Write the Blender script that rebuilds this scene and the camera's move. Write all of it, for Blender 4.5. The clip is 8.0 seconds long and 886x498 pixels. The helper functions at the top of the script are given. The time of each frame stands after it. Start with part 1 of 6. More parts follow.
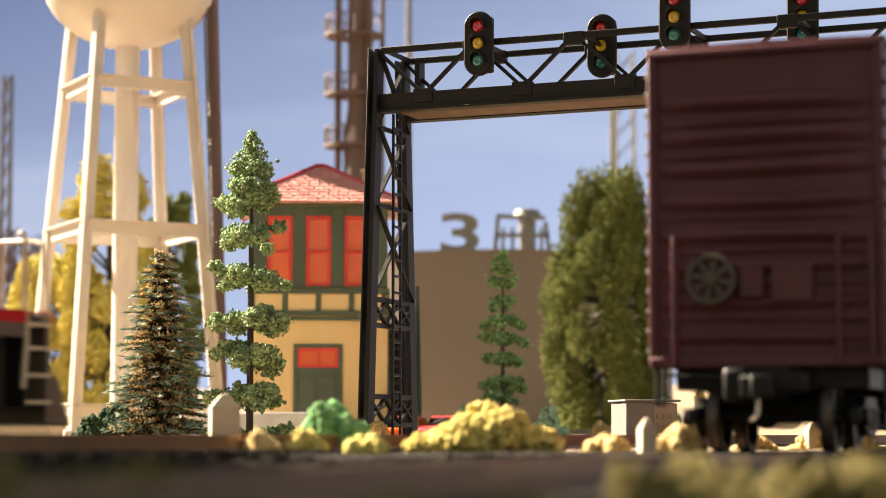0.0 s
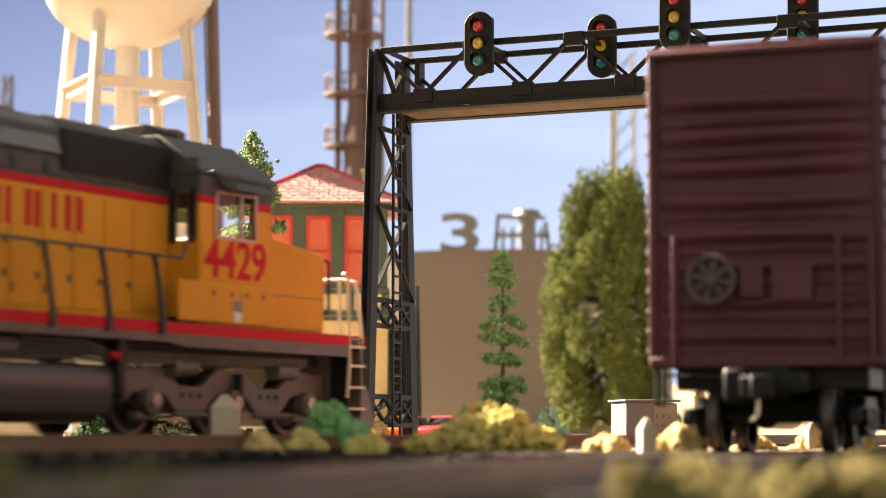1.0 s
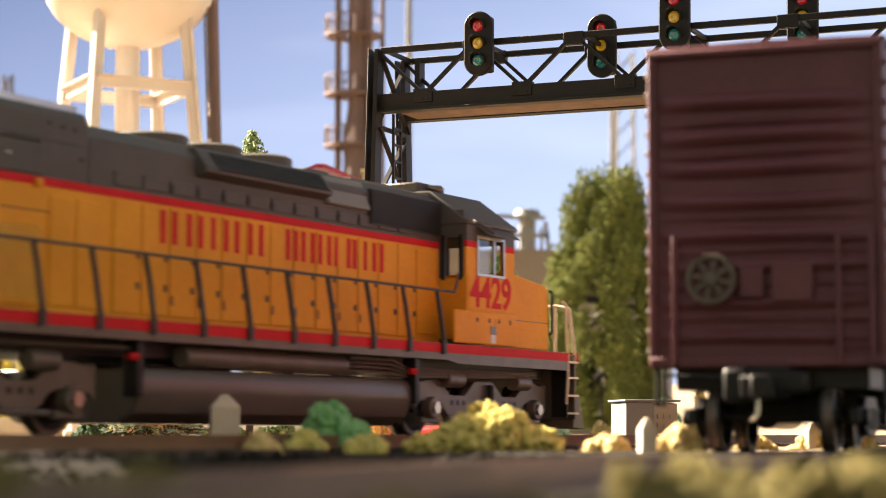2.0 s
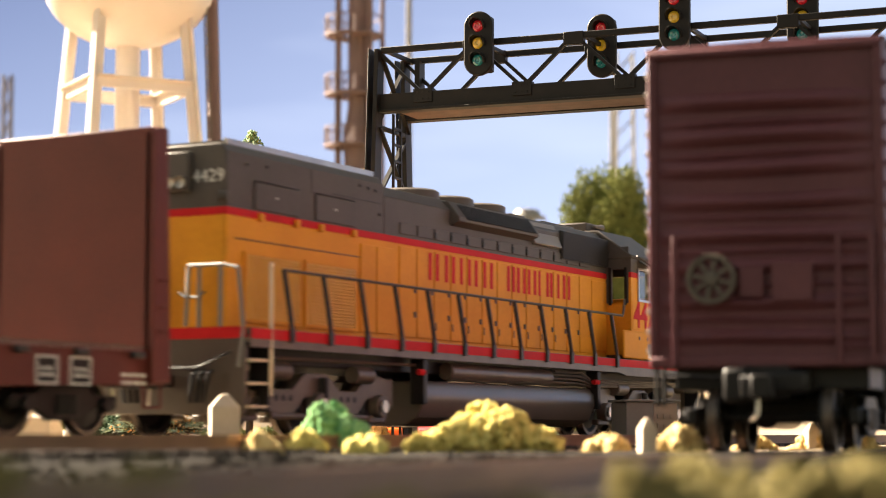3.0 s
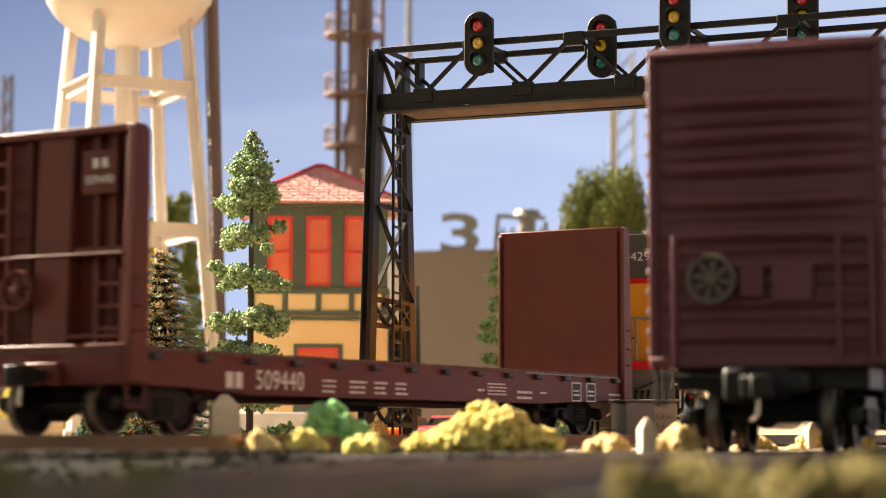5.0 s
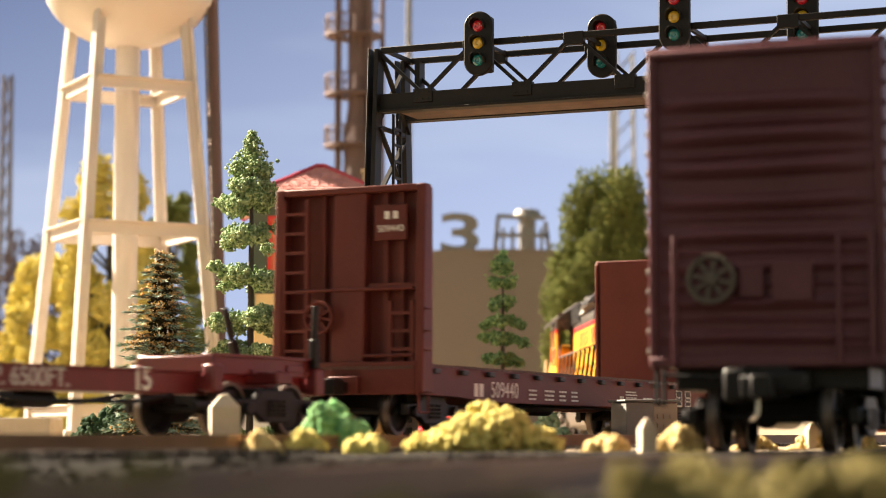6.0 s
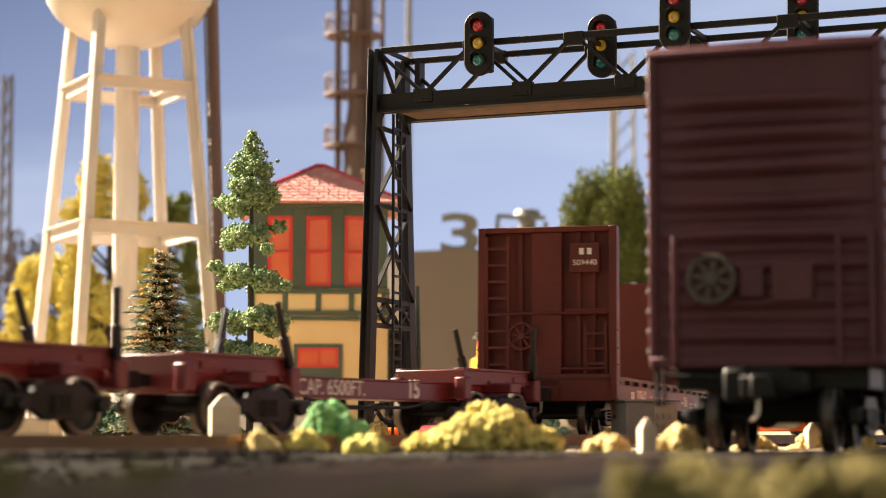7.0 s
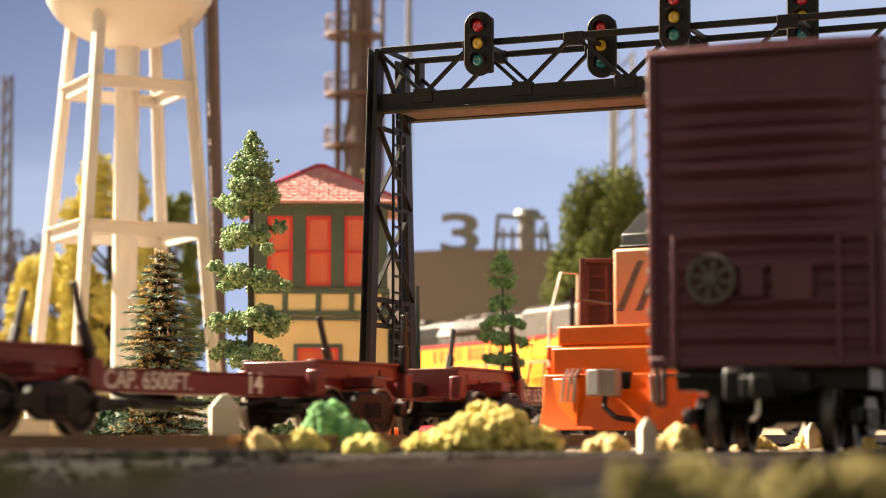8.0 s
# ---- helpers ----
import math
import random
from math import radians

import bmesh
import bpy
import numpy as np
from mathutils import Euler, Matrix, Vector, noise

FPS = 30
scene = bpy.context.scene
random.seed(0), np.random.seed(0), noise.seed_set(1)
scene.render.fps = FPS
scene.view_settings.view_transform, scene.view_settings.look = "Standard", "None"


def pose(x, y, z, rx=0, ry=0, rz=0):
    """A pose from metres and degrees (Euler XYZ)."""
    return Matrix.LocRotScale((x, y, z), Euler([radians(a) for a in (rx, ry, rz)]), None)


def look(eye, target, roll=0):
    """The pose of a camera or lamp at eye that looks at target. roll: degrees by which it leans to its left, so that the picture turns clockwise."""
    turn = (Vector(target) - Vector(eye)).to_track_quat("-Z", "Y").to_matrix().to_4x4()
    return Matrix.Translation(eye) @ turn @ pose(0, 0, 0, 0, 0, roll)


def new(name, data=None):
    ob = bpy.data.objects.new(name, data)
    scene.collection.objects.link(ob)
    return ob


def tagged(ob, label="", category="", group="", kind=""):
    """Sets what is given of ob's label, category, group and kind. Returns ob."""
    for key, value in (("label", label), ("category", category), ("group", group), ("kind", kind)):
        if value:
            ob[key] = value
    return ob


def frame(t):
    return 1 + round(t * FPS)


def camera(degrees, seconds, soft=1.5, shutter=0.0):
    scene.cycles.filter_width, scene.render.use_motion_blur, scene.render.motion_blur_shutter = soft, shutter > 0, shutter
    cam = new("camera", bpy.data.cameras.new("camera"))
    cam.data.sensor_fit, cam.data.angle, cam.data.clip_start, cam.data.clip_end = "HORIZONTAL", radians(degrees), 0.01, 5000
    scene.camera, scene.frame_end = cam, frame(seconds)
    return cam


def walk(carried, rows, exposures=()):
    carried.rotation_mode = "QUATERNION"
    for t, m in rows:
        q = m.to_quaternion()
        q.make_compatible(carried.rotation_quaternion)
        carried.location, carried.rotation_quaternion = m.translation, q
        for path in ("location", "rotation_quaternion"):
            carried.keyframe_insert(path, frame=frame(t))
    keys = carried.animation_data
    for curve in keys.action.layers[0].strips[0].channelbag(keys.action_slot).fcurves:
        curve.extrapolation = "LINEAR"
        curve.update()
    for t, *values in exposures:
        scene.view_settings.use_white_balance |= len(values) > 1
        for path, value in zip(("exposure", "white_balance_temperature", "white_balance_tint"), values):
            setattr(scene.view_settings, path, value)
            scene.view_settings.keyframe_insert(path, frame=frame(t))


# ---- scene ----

# A model railway at 1:87. Lengths below are in scale metres; U turns them into real ones.
U = 1 / 87
cam = camera(24.76, 8.0, soft=1.0, shutter=0.4)
cam.data.dof.use_dof = True
cam.data.dof.focus_distance = 43.0 * U
cam.data.dof.aperture_fstop = 34.0
EYE = pose(0, 0, 0, 90 + 5.268, 0, 0)
walk(cam, [(0.0, EYE), (8.0, EYE)],
     exposures=[(0.0, 2.52), (0.2, 2.55), (0.7, 2.88), (1.7, 3.02), (3.0, 3.02), (3.8, 2.88), (4.7, 2.76), (5.8, 2.58), (8.0, 2.54)])

# ---- world and sun ----
SUN_DIR = Vector((-0.79, 0.455, 0.66)).normalized()
world = bpy.data.worlds.new("sky")
scene.world = world
world.use_nodes = True
_sky = world.node_tree.nodes.new("ShaderNodeTexSky")
_sky.sky_type = "NISHITA"
_sky.sun_disc = False
_sky.sun_elevation = math.asin(SUN_DIR.z)
_sky.sun_rotation = math.atan2(SUN_DIR.x, SUN_DIR.y)
_bg = world.node_tree.nodes["Background"]
_warm = world.node_tree.nodes.new("ShaderNodeMix")
_warm.data_type, _warm.blend_type = "RGBA", "MULTIPLY"
_warm.inputs[0].default_value, _warm.inputs[7].default_value = 1.0, (1.0, 0.725, 0.445, 1)
world.node_tree.links.new(_sky.outputs[0], _warm.inputs[6])
world.node_tree.links.new(_warm.outputs[2], _bg.inputs[0])
_bg.inputs[1].default_value = 0.046
_sun = new("sun", bpy.data.lights.new("sun", "SUN"))
_sun.data.energy, _sun.data.angle, _sun.data.color = 5.0, radians(0.8), (1.0, 0.845, 0.65)
_sun.matrix_world = look(SUN_DIR, (0, 0, 0))

# ---- materials ----
def mat(name, col, col2=None, rough=0.6, metal=0.0, scale=2.0, bump=0.0, fine=25.0, emit=0.0, spec=0.5, rnd=0.0, coat=0.0):
    """Paint, plastic, foam or earth: two noises mix two tones and give a fine relief. Scales are in scale metres."""
    m = bpy.data.materials.new(name)
    m.use_nodes = True
    nt = m.node_tree
    b = nt.nodes["Principled BSDF"]
    b.inputs["Roughness"].default_value, b.inputs["Metallic"].default_value = rough, metal
    b.inputs["Specular IOR Level"].default_value = spec
    b.inputs["Coat Weight"].default_value = coat
    col2 = col2 or tuple(c * 0.78 for c in col)
    tc = nt.nodes.new("ShaderNodeTexCoord")
    n1, n2 = nt.nodes.new("ShaderNodeTexNoise"), nt.nodes.new("ShaderNodeTexNoise")
    n1.inputs["Scale"].default_value, n2.inputs["Scale"].default_value = scale / U, fine / U
    n1.inputs["Detail"].default_value, n2.inputs["Detail"].default_value = 4, 3
    for n in (n1, n2):
        nt.links.new(tc.outputs["Object"], n.inputs["Vector"])
    add = nt.nodes.new("ShaderNodeMath")
    add.operation = "MULTIPLY_ADD"
    nt.links.new(n2.outputs[0], add.inputs[0])
    add.inputs[1].default_value = 0.5
    nt.links.new(n1.outputs[0], add.inputs[2])
    ramp = nt.nodes.new("ShaderNodeMapRange")
    nt.links.new(add.outputs[0], ramp.inputs[0])
    ramp.inputs[1].default_value, ramp.inputs[2].default_value = 0.5, 1.0
    fac = ramp.outputs[0]
    if rnd:
        info = nt.nodes.new("ShaderNodeNewGeometry")
        mx = nt.nodes.new("ShaderNodeMix")
        mx.inputs[0].default_value = rnd
        nt.links.new(fac, mx.inputs[2])
        nt.links.new(info.outputs["Random Per Island"], mx.inputs[3])
        fac = mx.outputs[0]
    mix = nt.nodes.new("ShaderNodeMix")
    mix.data_type = "RGBA"
    mix.inputs[6].default_value, mix.inputs[7].default_value = (*col, 1), (*col2, 1)
    nt.links.new(fac, mix.inputs[0])
    nt.links.new(mix.outputs[2], b.inputs["Base Color"])
    if bump:
        bp = nt.nodes.new("ShaderNodeBump")
        bp.inputs["Strength"].default_value, bp.inputs["Distance"].default_value = 0.6, bump * U
        nt.links.new(n2.outputs[0], bp.inputs["Height"])
        nt.links.new(bp.outputs[0], b.inputs["Normal"])
    if emit:
        b.inputs["Emission Color"].default_value = (*col, 1)
        b.inputs["Emission Strength"].default_value = emit
    return m


M = dict(
    yellow=mat("yellow_paint", (0.74, 0.32, 0.025), (0.62, 0.25, 0.02), rough=0.55, scale=0.8, fine=12, bump=0.004, spec=0.12),
    grey=mat("grey_paint", (0.088, 0.074, 0.063), (0.064, 0.054, 0.046), rough=0.55, scale=1.0, fine=15, spec=0.3),
    dark=mat("black_plastic", (0.008, 0.007, 0.0072), (0.015, 0.013, 0.012), rough=0.45, scale=2, spec=0.22),
    chassis=mat("weathered_grey_plastic", (0.125, 0.098, 0.077), (0.075, 0.06, 0.046), rough=0.42, scale=2, spec=0.4),
    tyre=mat("dull_wheel_steel", (0.14, 0.11, 0.09), (0.08, 0.062, 0.05), rough=0.42, metal=0.6, scale=3),
    fueltank=mat("black_brown_plastic", (0.10, 0.08, 0.068), (0.075, 0.06, 0.05), rough=0.36, scale=1),
    red=mat("red_stripe", (0.60, 0.018, 0.022), (0.48, 0.015, 0.018), rough=0.6, spec=0.1),
    oxide=mat("oxide_red_paint", (0.125, 0.026, 0.018), (0.09, 0.019, 0.014), rough=0.5, scale=0.9, fine=14, bump=0.004, spec=0.25),
    logred=mat("log_car_red", (0.15, 0.016, 0.017), (0.10, 0.012, 0.013), rough=0.38, scale=1.5),
    boxbrown=mat("boxcar_brown", (0.122, 0.043, 0.050), (0.088, 0.031, 0.037), rough=0.45, scale=0.7, fine=10, bump=0.006, spec=0.22),
    deck=mat("worn_deck_boards", (0.16, 0.10, 0.075), (0.09, 0.055, 0.04), rough=0.75, scale=3),
    white=mat("white_lettering", (0.75, 0.72, 0.66), (0.62, 0.6, 0.54), rough=0.6),
    cream_rail=mat("cream_handrail", (0.75, 0.62, 0.45), (0.65, 0.52, 0.36), rough=0.5),
    steel=mat("bright_steel", (0.45, 0.42, 0.38), (0.3, 0.27, 0.24), rough=0.3, metal=1.0),
    rail=mat("rusty_rail", (0.20, 0.115, 0.07), (0.13, 0.075, 0.045), rough=0.55, metal=0.3, scale=1.0),
    tie=mat("dark_tie", (0.075, 0.055, 0.045), (0.045, 0.034, 0.028), rough=0.85, scale=3, bump=0.01),
    earth=mat("sandy_earth", (0.34, 0.25, 0.155), (0.17, 0.135, 0.08), rough=0.95, scale=0.35, fine=9, bump=0.05),
    # Ballast brown, made much darker to imitate the shade over the foreground.
    ballast=mat("shaded_ballast", (0.019, 0.015, 0.0115), (0.009, 0.0075, 0.006), spec=0.1, rough=0.95, scale=5, fine=20, bump=0.03, rnd=0.6),
    signal=mat("black_signal_steel", (0.010, 0.009, 0.008), (0.018, 0.015, 0.013), rough=0.5, scale=2.5, spec=0.18),
    cream=mat("cream_siding", (0.76, 0.56, 0.27), (0.68, 0.49, 0.22), rough=0.6, scale=0.7),
    green=mat("dark_green_trim", (0.072, 0.095, 0.06), (0.052, 0.072, 0.045), rough=0.5, scale=1.0),
    roof=mat("red_tile_roof", (0.68, 0.34, 0.31), (0.50, 0.20, 0.18), rough=0.6, scale=1.5, rnd=0.7),
    ridge=mat("crimson_ridge", (0.45, 0.03, 0.05), (0.36, 0.02, 0.04), rough=0.55),
    sash=mat("red_sash", (0.62, 0.035, 0.025), (0.55, 0.03, 0.02), rough=0.45),
    blind=mat("orange_blind_behind_glass", (0.72, 0.13, 0.045), (0.55, 0.085, 0.03), rough=0.12, scale=0.6),
    towerwhite=mat("cream_white_plastic", (0.62, 0.56, 0.50), (0.54, 0.485, 0.43), rough=0.45, scale=0.5, bump=0.004),
    tank=mat("tan_storage_tank", (0.205, 0.164, 0.134), (0.178, 0.142, 0.115), rough=0.6, scale=0.15),
    rust=mat("rusty_column", (0.15, 0.095, 0.088), (0.10, 0.062, 0.058), rough=0.7, scale=0.3),
    foam=mat("pine_foam", (0.045, 0.11, 0.035), (0.44, 0.53, 0.29), rough=0.9, scale=6, rnd=0.8, spec=0.2),
    foam2=mat("fresh_green_foam", (0.04, 0.11, 0.03), (0.36, 0.52, 0.24), rough=0.9, scale=6, rnd=0.8, spec=0.2),
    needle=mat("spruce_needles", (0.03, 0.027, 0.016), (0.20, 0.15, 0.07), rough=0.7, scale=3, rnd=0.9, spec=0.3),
    needle_tip=mat("flocked_blue_green_needles", (0.10, 0.22, 0.17), (0.46, 0.55, 0.44), rough=0.7, scale=3, rnd=0.9, spec=0.3),
    ochre=mat("ochre_flock", (0.72, 0.52, 0.26), (0.42, 0.22, 0.07), rough=0.9, scale=4, rnd=0.9, spec=0.15),
    core_shade=mat("spruce_core_shade", (0.022, 0.02, 0.012), (0.045, 0.036, 0.02), rough=0.9, scale=4, rnd=0.9, spec=0.1),
    # Brighter than the hood's yellow, in place of light coming through the screen.
    yellow_mesh=mat("backlit_yellow_screen", (0.80, 0.45, 0.06), (0.70, 0.36, 0.04), rough=0.35, scale=3, spec=0.4),
    board=mat("grey_shade_board", (0.36, 0.34, 0.31), (0.30, 0.28, 0.26), rough=0.9, scale=0.2),
    yfoam=mat("yellow_foam", (0.60, 0.51, 0.18), (0.40, 0.33, 0.085), rough=0.95, scale=4, rnd=0.8, spec=0.1),
    ytree=mat("yellow_leaf_foam", (0.72, 0.62, 0.20), (0.40, 0.34, 0.07), rough=0.95, scale=0.8, rnd=0.6, spec=0.1),
    dimtree=mat("dim_brown_foliage", (0.05, 0.034, 0.033), (0.08, 0.055, 0.05), rough=0.95, scale=1, rnd=0.6, spec=0.1),
    sfoam=mat("straw_foam", (0.62, 0.47, 0.22), (0.48, 0.34, 0.14), rough=0.95, scale=4, rnd=0.8, spec=0.1),
    gfoam=mat("mint_green_foam", (0.08, 0.24, 0.075), (0.27, 0.47, 0.22), rough=0.95, scale=4, rnd=0.8, spec=0.1),
    mint=mat("pale_mint_foam", (0.26, 0.42, 0.24), (0.50, 0.62, 0.42), rough=0.95, scale=4, rnd=0.8, spec=0.1),
    dfoam=mat("dark_green_foam", (0.022, 0.045, 0.024), (0.05, 0.085, 0.045), rough=0.95, scale=4, rnd=0.8, spec=0.1),
    olive=mat("olive_foliage", (0.09, 0.11, 0.03), (0.19, 0.205, 0.065), rough=0.95, scale=1.2, rnd=0.7, spec=0.1),
    weeds=mat("dry_grass_tufts", (0.10, 0.085, 0.028), (0.22, 0.18, 0.075), rough=0.95, scale=3, rnd=0.8, spec=0.1),
    bark=mat("dark_bark", (0.035, 0.028, 0.022), (0.055, 0.043, 0.033), rough=0.8, scale=5, bump=0.02),
    concrete=mat("pale_concrete", (0.56, 0.46, 0.34), (0.45, 0.36, 0.26), rough=0.8, scale=2, bump=0.01),
    boxgrey=mat("grey_painted_metal", (0.20, 0.19, 0.175), (0.16, 0.152, 0.14), rough=0.5, scale=1),
    boxface=mat("pale_tan_front", (0.36, 0.29, 0.22), (0.30, 0.24, 0.18), rough=0.6, scale=1),
    orange=mat("bright_orange_plastic", (0.62, 0.105, 0.004), (0.52, 0.08, 0.003), rough=0.35, scale=1, spec=0.3),
    peach=mat("faded_orange_paint", (0.55, 0.27, 0.13), (0.46, 0.22, 0.10), rough=0.5, scale=1),
    lens_red=mat("red_signal_lens", (0.42, 0.008, 0.015), rough=0.12, coat=1.0, emit=0.03),
    lens_yellow=mat("yellow_signal_lens", (0.48, 0.28, 0.015), rough=0.12, coat=1.0, emit=0.03),
    lens_green=mat("green_signal_lens", (0.008, 0.12, 0.10), rough=0.12, coat=1.0, emit=0.03),
    interior=mat("dark_interior", (0.05, 0.03, 0.028), rough=0.8),
    grille=mat("dark_grille", (0.028, 0.024, 0.022), (0.018, 0.015, 0.014), rough=0.55),
    pinkwhite=mat("white_plate", (0.72, 0.70, 0.68), rough=0.5),
)


def glass_mat():
    m = bpy.data.materials.new("clear_glass")
    m.use_nodes = True
    b = m.node_tree.nodes["Principled BSDF"]
    b.inputs["Transmission Weight"].default_value, b.inputs["Roughness"].default_value = 1.0, 0.03
    b.inputs["IOR"].default_value, b.inputs["Base Color"].default_value = 1.3, (0.9, 0.93, 0.9, 1)
    return m


M["glass"] = glass_mat()


def sky_mat():
    """The painted sky behind the layout: blue, paler towards the ground, with faint long clouds."""
    m = bpy.data.materials.new("painted_sky")
    m.use_nodes = True
    nt = m.node_tree
    nt.nodes.remove(nt.nodes["Principled BSDF"])
    em, tc, mp = nt.nodes.new("ShaderNodeEmission"), nt.nodes.new("ShaderNodeTexCoord"), nt.nodes.new("ShaderNodeMapping")
    mp.inputs["Scale"].default_value = (0.5, 1.0, 2.6)
    mp.inputs["Rotation"].default_value = (0, 0.25, 0)
    no = nt.nodes.new("ShaderNodeTexNoise")
    no.inputs["Scale"].default_value, no.inputs["Detail"].default_value = 0.035 / U, 3
    nt.links.new(tc.outputs["Object"], mp.inputs[0])
    nt.links.new(mp.outputs[0], no.inputs["Vector"])
    sep = nt.nodes.new("ShaderNodeSeparateXYZ")
    nt.links.new(tc.outputs["Object"], sep.inputs[0])
    hgt = nt.nodes.new("ShaderNodeMapRange")
    hgt.inputs[1].default_value, hgt.inputs[2].default_value = 0, 62 * U
    slant = nt.nodes.new("ShaderNodeMath")
    slant.operation = "MULTIPLY_ADD"
    nt.links.new(sep.outputs[0], slant.inputs[0])
    slant.inputs[1].default_value = -0.35
    nt.links.new(sep.outputs[2], slant.inputs[2])
    nt.links.new(slant.outputs[0], hgt.inputs[0])
    grad = nt.nodes.new("ShaderNodeValToRGB")
    grad.color_ramp.elements[0].color, grad.color_ramp.elements[1].color = (0.107, 0.126, 0.176, 1), (0.0365, 0.046, 0.078, 1)
    nt.links.new(hgt.outputs[0], grad.inputs[0])
    cl = nt.nodes.new("ShaderNodeMapRange")
    cl.inputs[1].default_value, cl.inputs[2].default_value, cl.inputs[4].default_value = 0.45, 0.75, 0.7
    nt.links.new(no.outputs[0], cl.inputs[0])
    mix = nt.nodes.new("ShaderNodeMix")
    mix.data_type = "RGBA"
    mix.inputs[7].default_value = (0.100, 0.113, 0.146, 1)
    nt.links.new(cl.outputs[0], mix.inputs[0])
    nt.links.new(grad.outputs[0], mix.inputs[6])
    nt.links.new(mix.outputs[2], em.inputs[0])
    nt.links.new(em.outputs[0], nt.nodes["Material Output"].inputs[0])
    return m


M["sky"] = sky_mat()


# ---- building helpers ----
def thing(name, x, y, z=0.0, rz=0.0, label="", category="", group="", kind=""):
    ob = new(name)
    ob.matrix_basis = pose(x * U, y * U, z * U, 0, 0, rz)
    ob.empty_display_size = 0.01
    return tagged(ob, label, category, group, kind)


def finish(ob, parent, label, bevel, kind=""):
    if parent:
        ob.parent = parent
    if bevel:
        md = ob.modifiers.new("bevel", "BEVEL")
        md.width, md.segments, md.limit_method, md.angle_limit = bevel * U, 2, "ANGLE", radians(40)
    return tagged(ob, label, kind=kind)


def part(name, bm, material, parent=None, label="", bevel=0.0, at=None):
    bmesh.ops.scale(bm, vec=(U, U, U), verts=bm.verts)
    bmesh.ops.recalc_face_normals(bm, faces=bm.faces)
    for f in bm.faces:
        f.smooth = True
    for e in bm.edges:
        e.smooth = len(e.link_faces) == 2 and e.calc_face_angle(0) < 0.6
    me = bpy.data.meshes.new(name)
    bm.to_mesh(me)
    bm.free()
    me.materials.append(M[material])
    ob = new(name, me)
    if at:
        ob.matrix_basis = at
    return finish(ob, parent, label, bevel)


def bulk(name, verts, faces, material, parent=None, label="", smooth=True, kind=""):
    me = bpy.data.meshes.new(name)
    me.from_pydata((np.asarray(verts) * U).tolist(), [], np.asarray(faces).tolist())
    me.polygons.foreach_set("use_smooth", [smooth] * len(me.polygons))
    me.materials.append(M[material])
    me.update()
    return finish(new(name, me), parent, label, 0, kind)


def again(ob, parent, m):
    """Another piece on the same mesh."""
    o = ob.copy()
    scene.collection.objects.link(o)
    o.parent = parent
    o.matrix_basis = m
    return o


def off(x, y, z, rx=0, ry=0, rz=0):
    return pose(x * U, y * U, z * U, rx, ry, rz)


def mesh():
    return bmesh.new()


def box(bm, x0, x1, y0, y1, z0, z1, m=None):
    v = [bm.verts.new((x, y, z)) for x in (x0, x1) for y in (y0, y1) for z in (z0, z1)]
    for q in ((0, 1, 3, 2), (4, 6, 7, 5), (0, 4, 5, 1), (2, 3, 7, 6), (0, 2, 6, 4), (1, 5, 7, 3)):
        bm.faces.new([v[i] for i in q])
    if m:
        bmesh.ops.transform(bm, matrix=m, verts=v)
    return bm


def prism(bm, pts, a, b, axis="y"):
    """A polygon in the plane across the axis, drawn out along it from a to b."""
    def p(q, t):
        return {"y": (q[0], t, q[1]), "x": (t, q[0], q[1]), "z": (q[0], q[1], t)}[axis]
    lo, hi = [bm.verts.new(p(q, a)) for q in pts], [bm.verts.new(p(q, b)) for q in pts]
    bm.faces.new(lo), bm.faces.new(hi[::-1])
    for i in range(len(pts)):
        j = (i + 1) % len(pts)
        bm.faces.new((lo[i], lo[j], hi[j], hi[i]))
    return bm


def rod(bm, a, b, r, n=8, r2=None):
    a, b = Vector(a), Vector(b)
    q = (b - a).to_track_quat("Z", "Y")
    r2 = r if r2 is None else r2
    lo, hi = [], []
    for i in range(n):
        c = Vector((math.cos(2 * math.pi * i / n), math.sin(2 * math.pi * i / n), 0))
        lo.append(bm.verts.new(a + q @ (c * r)))
        hi.append(bm.verts.new(b + q @ (c * r2)))
    bm.faces.new(lo[::-1]), bm.faces.new(hi)
    for i in range(n):
        j = (i + 1) % n
        bm.faces.new((lo[i], lo[j], hi[j], hi[i]))
    return bm


def beam(bm, a, b, w, h, up=(0, 0, 1)):
    a, b = Vector(a), Vector(b)
    d = (b - a).normalized()
    s = d.cross(Vector(up))
    s = s.normalized() if s.length > 1e-4 else Vector((1, 0, 0))
    t = s.cross(d)
    v = [bm.verts.new(p + s * i * w / 2 + t * j * h / 2) for p in (a, b) for i, j in ((-1, -1), (1, -1), (1, 1), (-1, 1))]
    for q in ((0, 3, 2, 1), (4, 5, 6, 7), (0, 1, 5, 4), (1, 2, 6, 5), (2, 3, 7, 6), (3, 0, 4, 7)):
        bm.faces.new([v[i] for i in q])
    return bm


def pipe(bm, pts, r, n=6):
    for a, b in zip(pts, pts[1:]):
        rod(bm, a, b, r, n)
    return bm


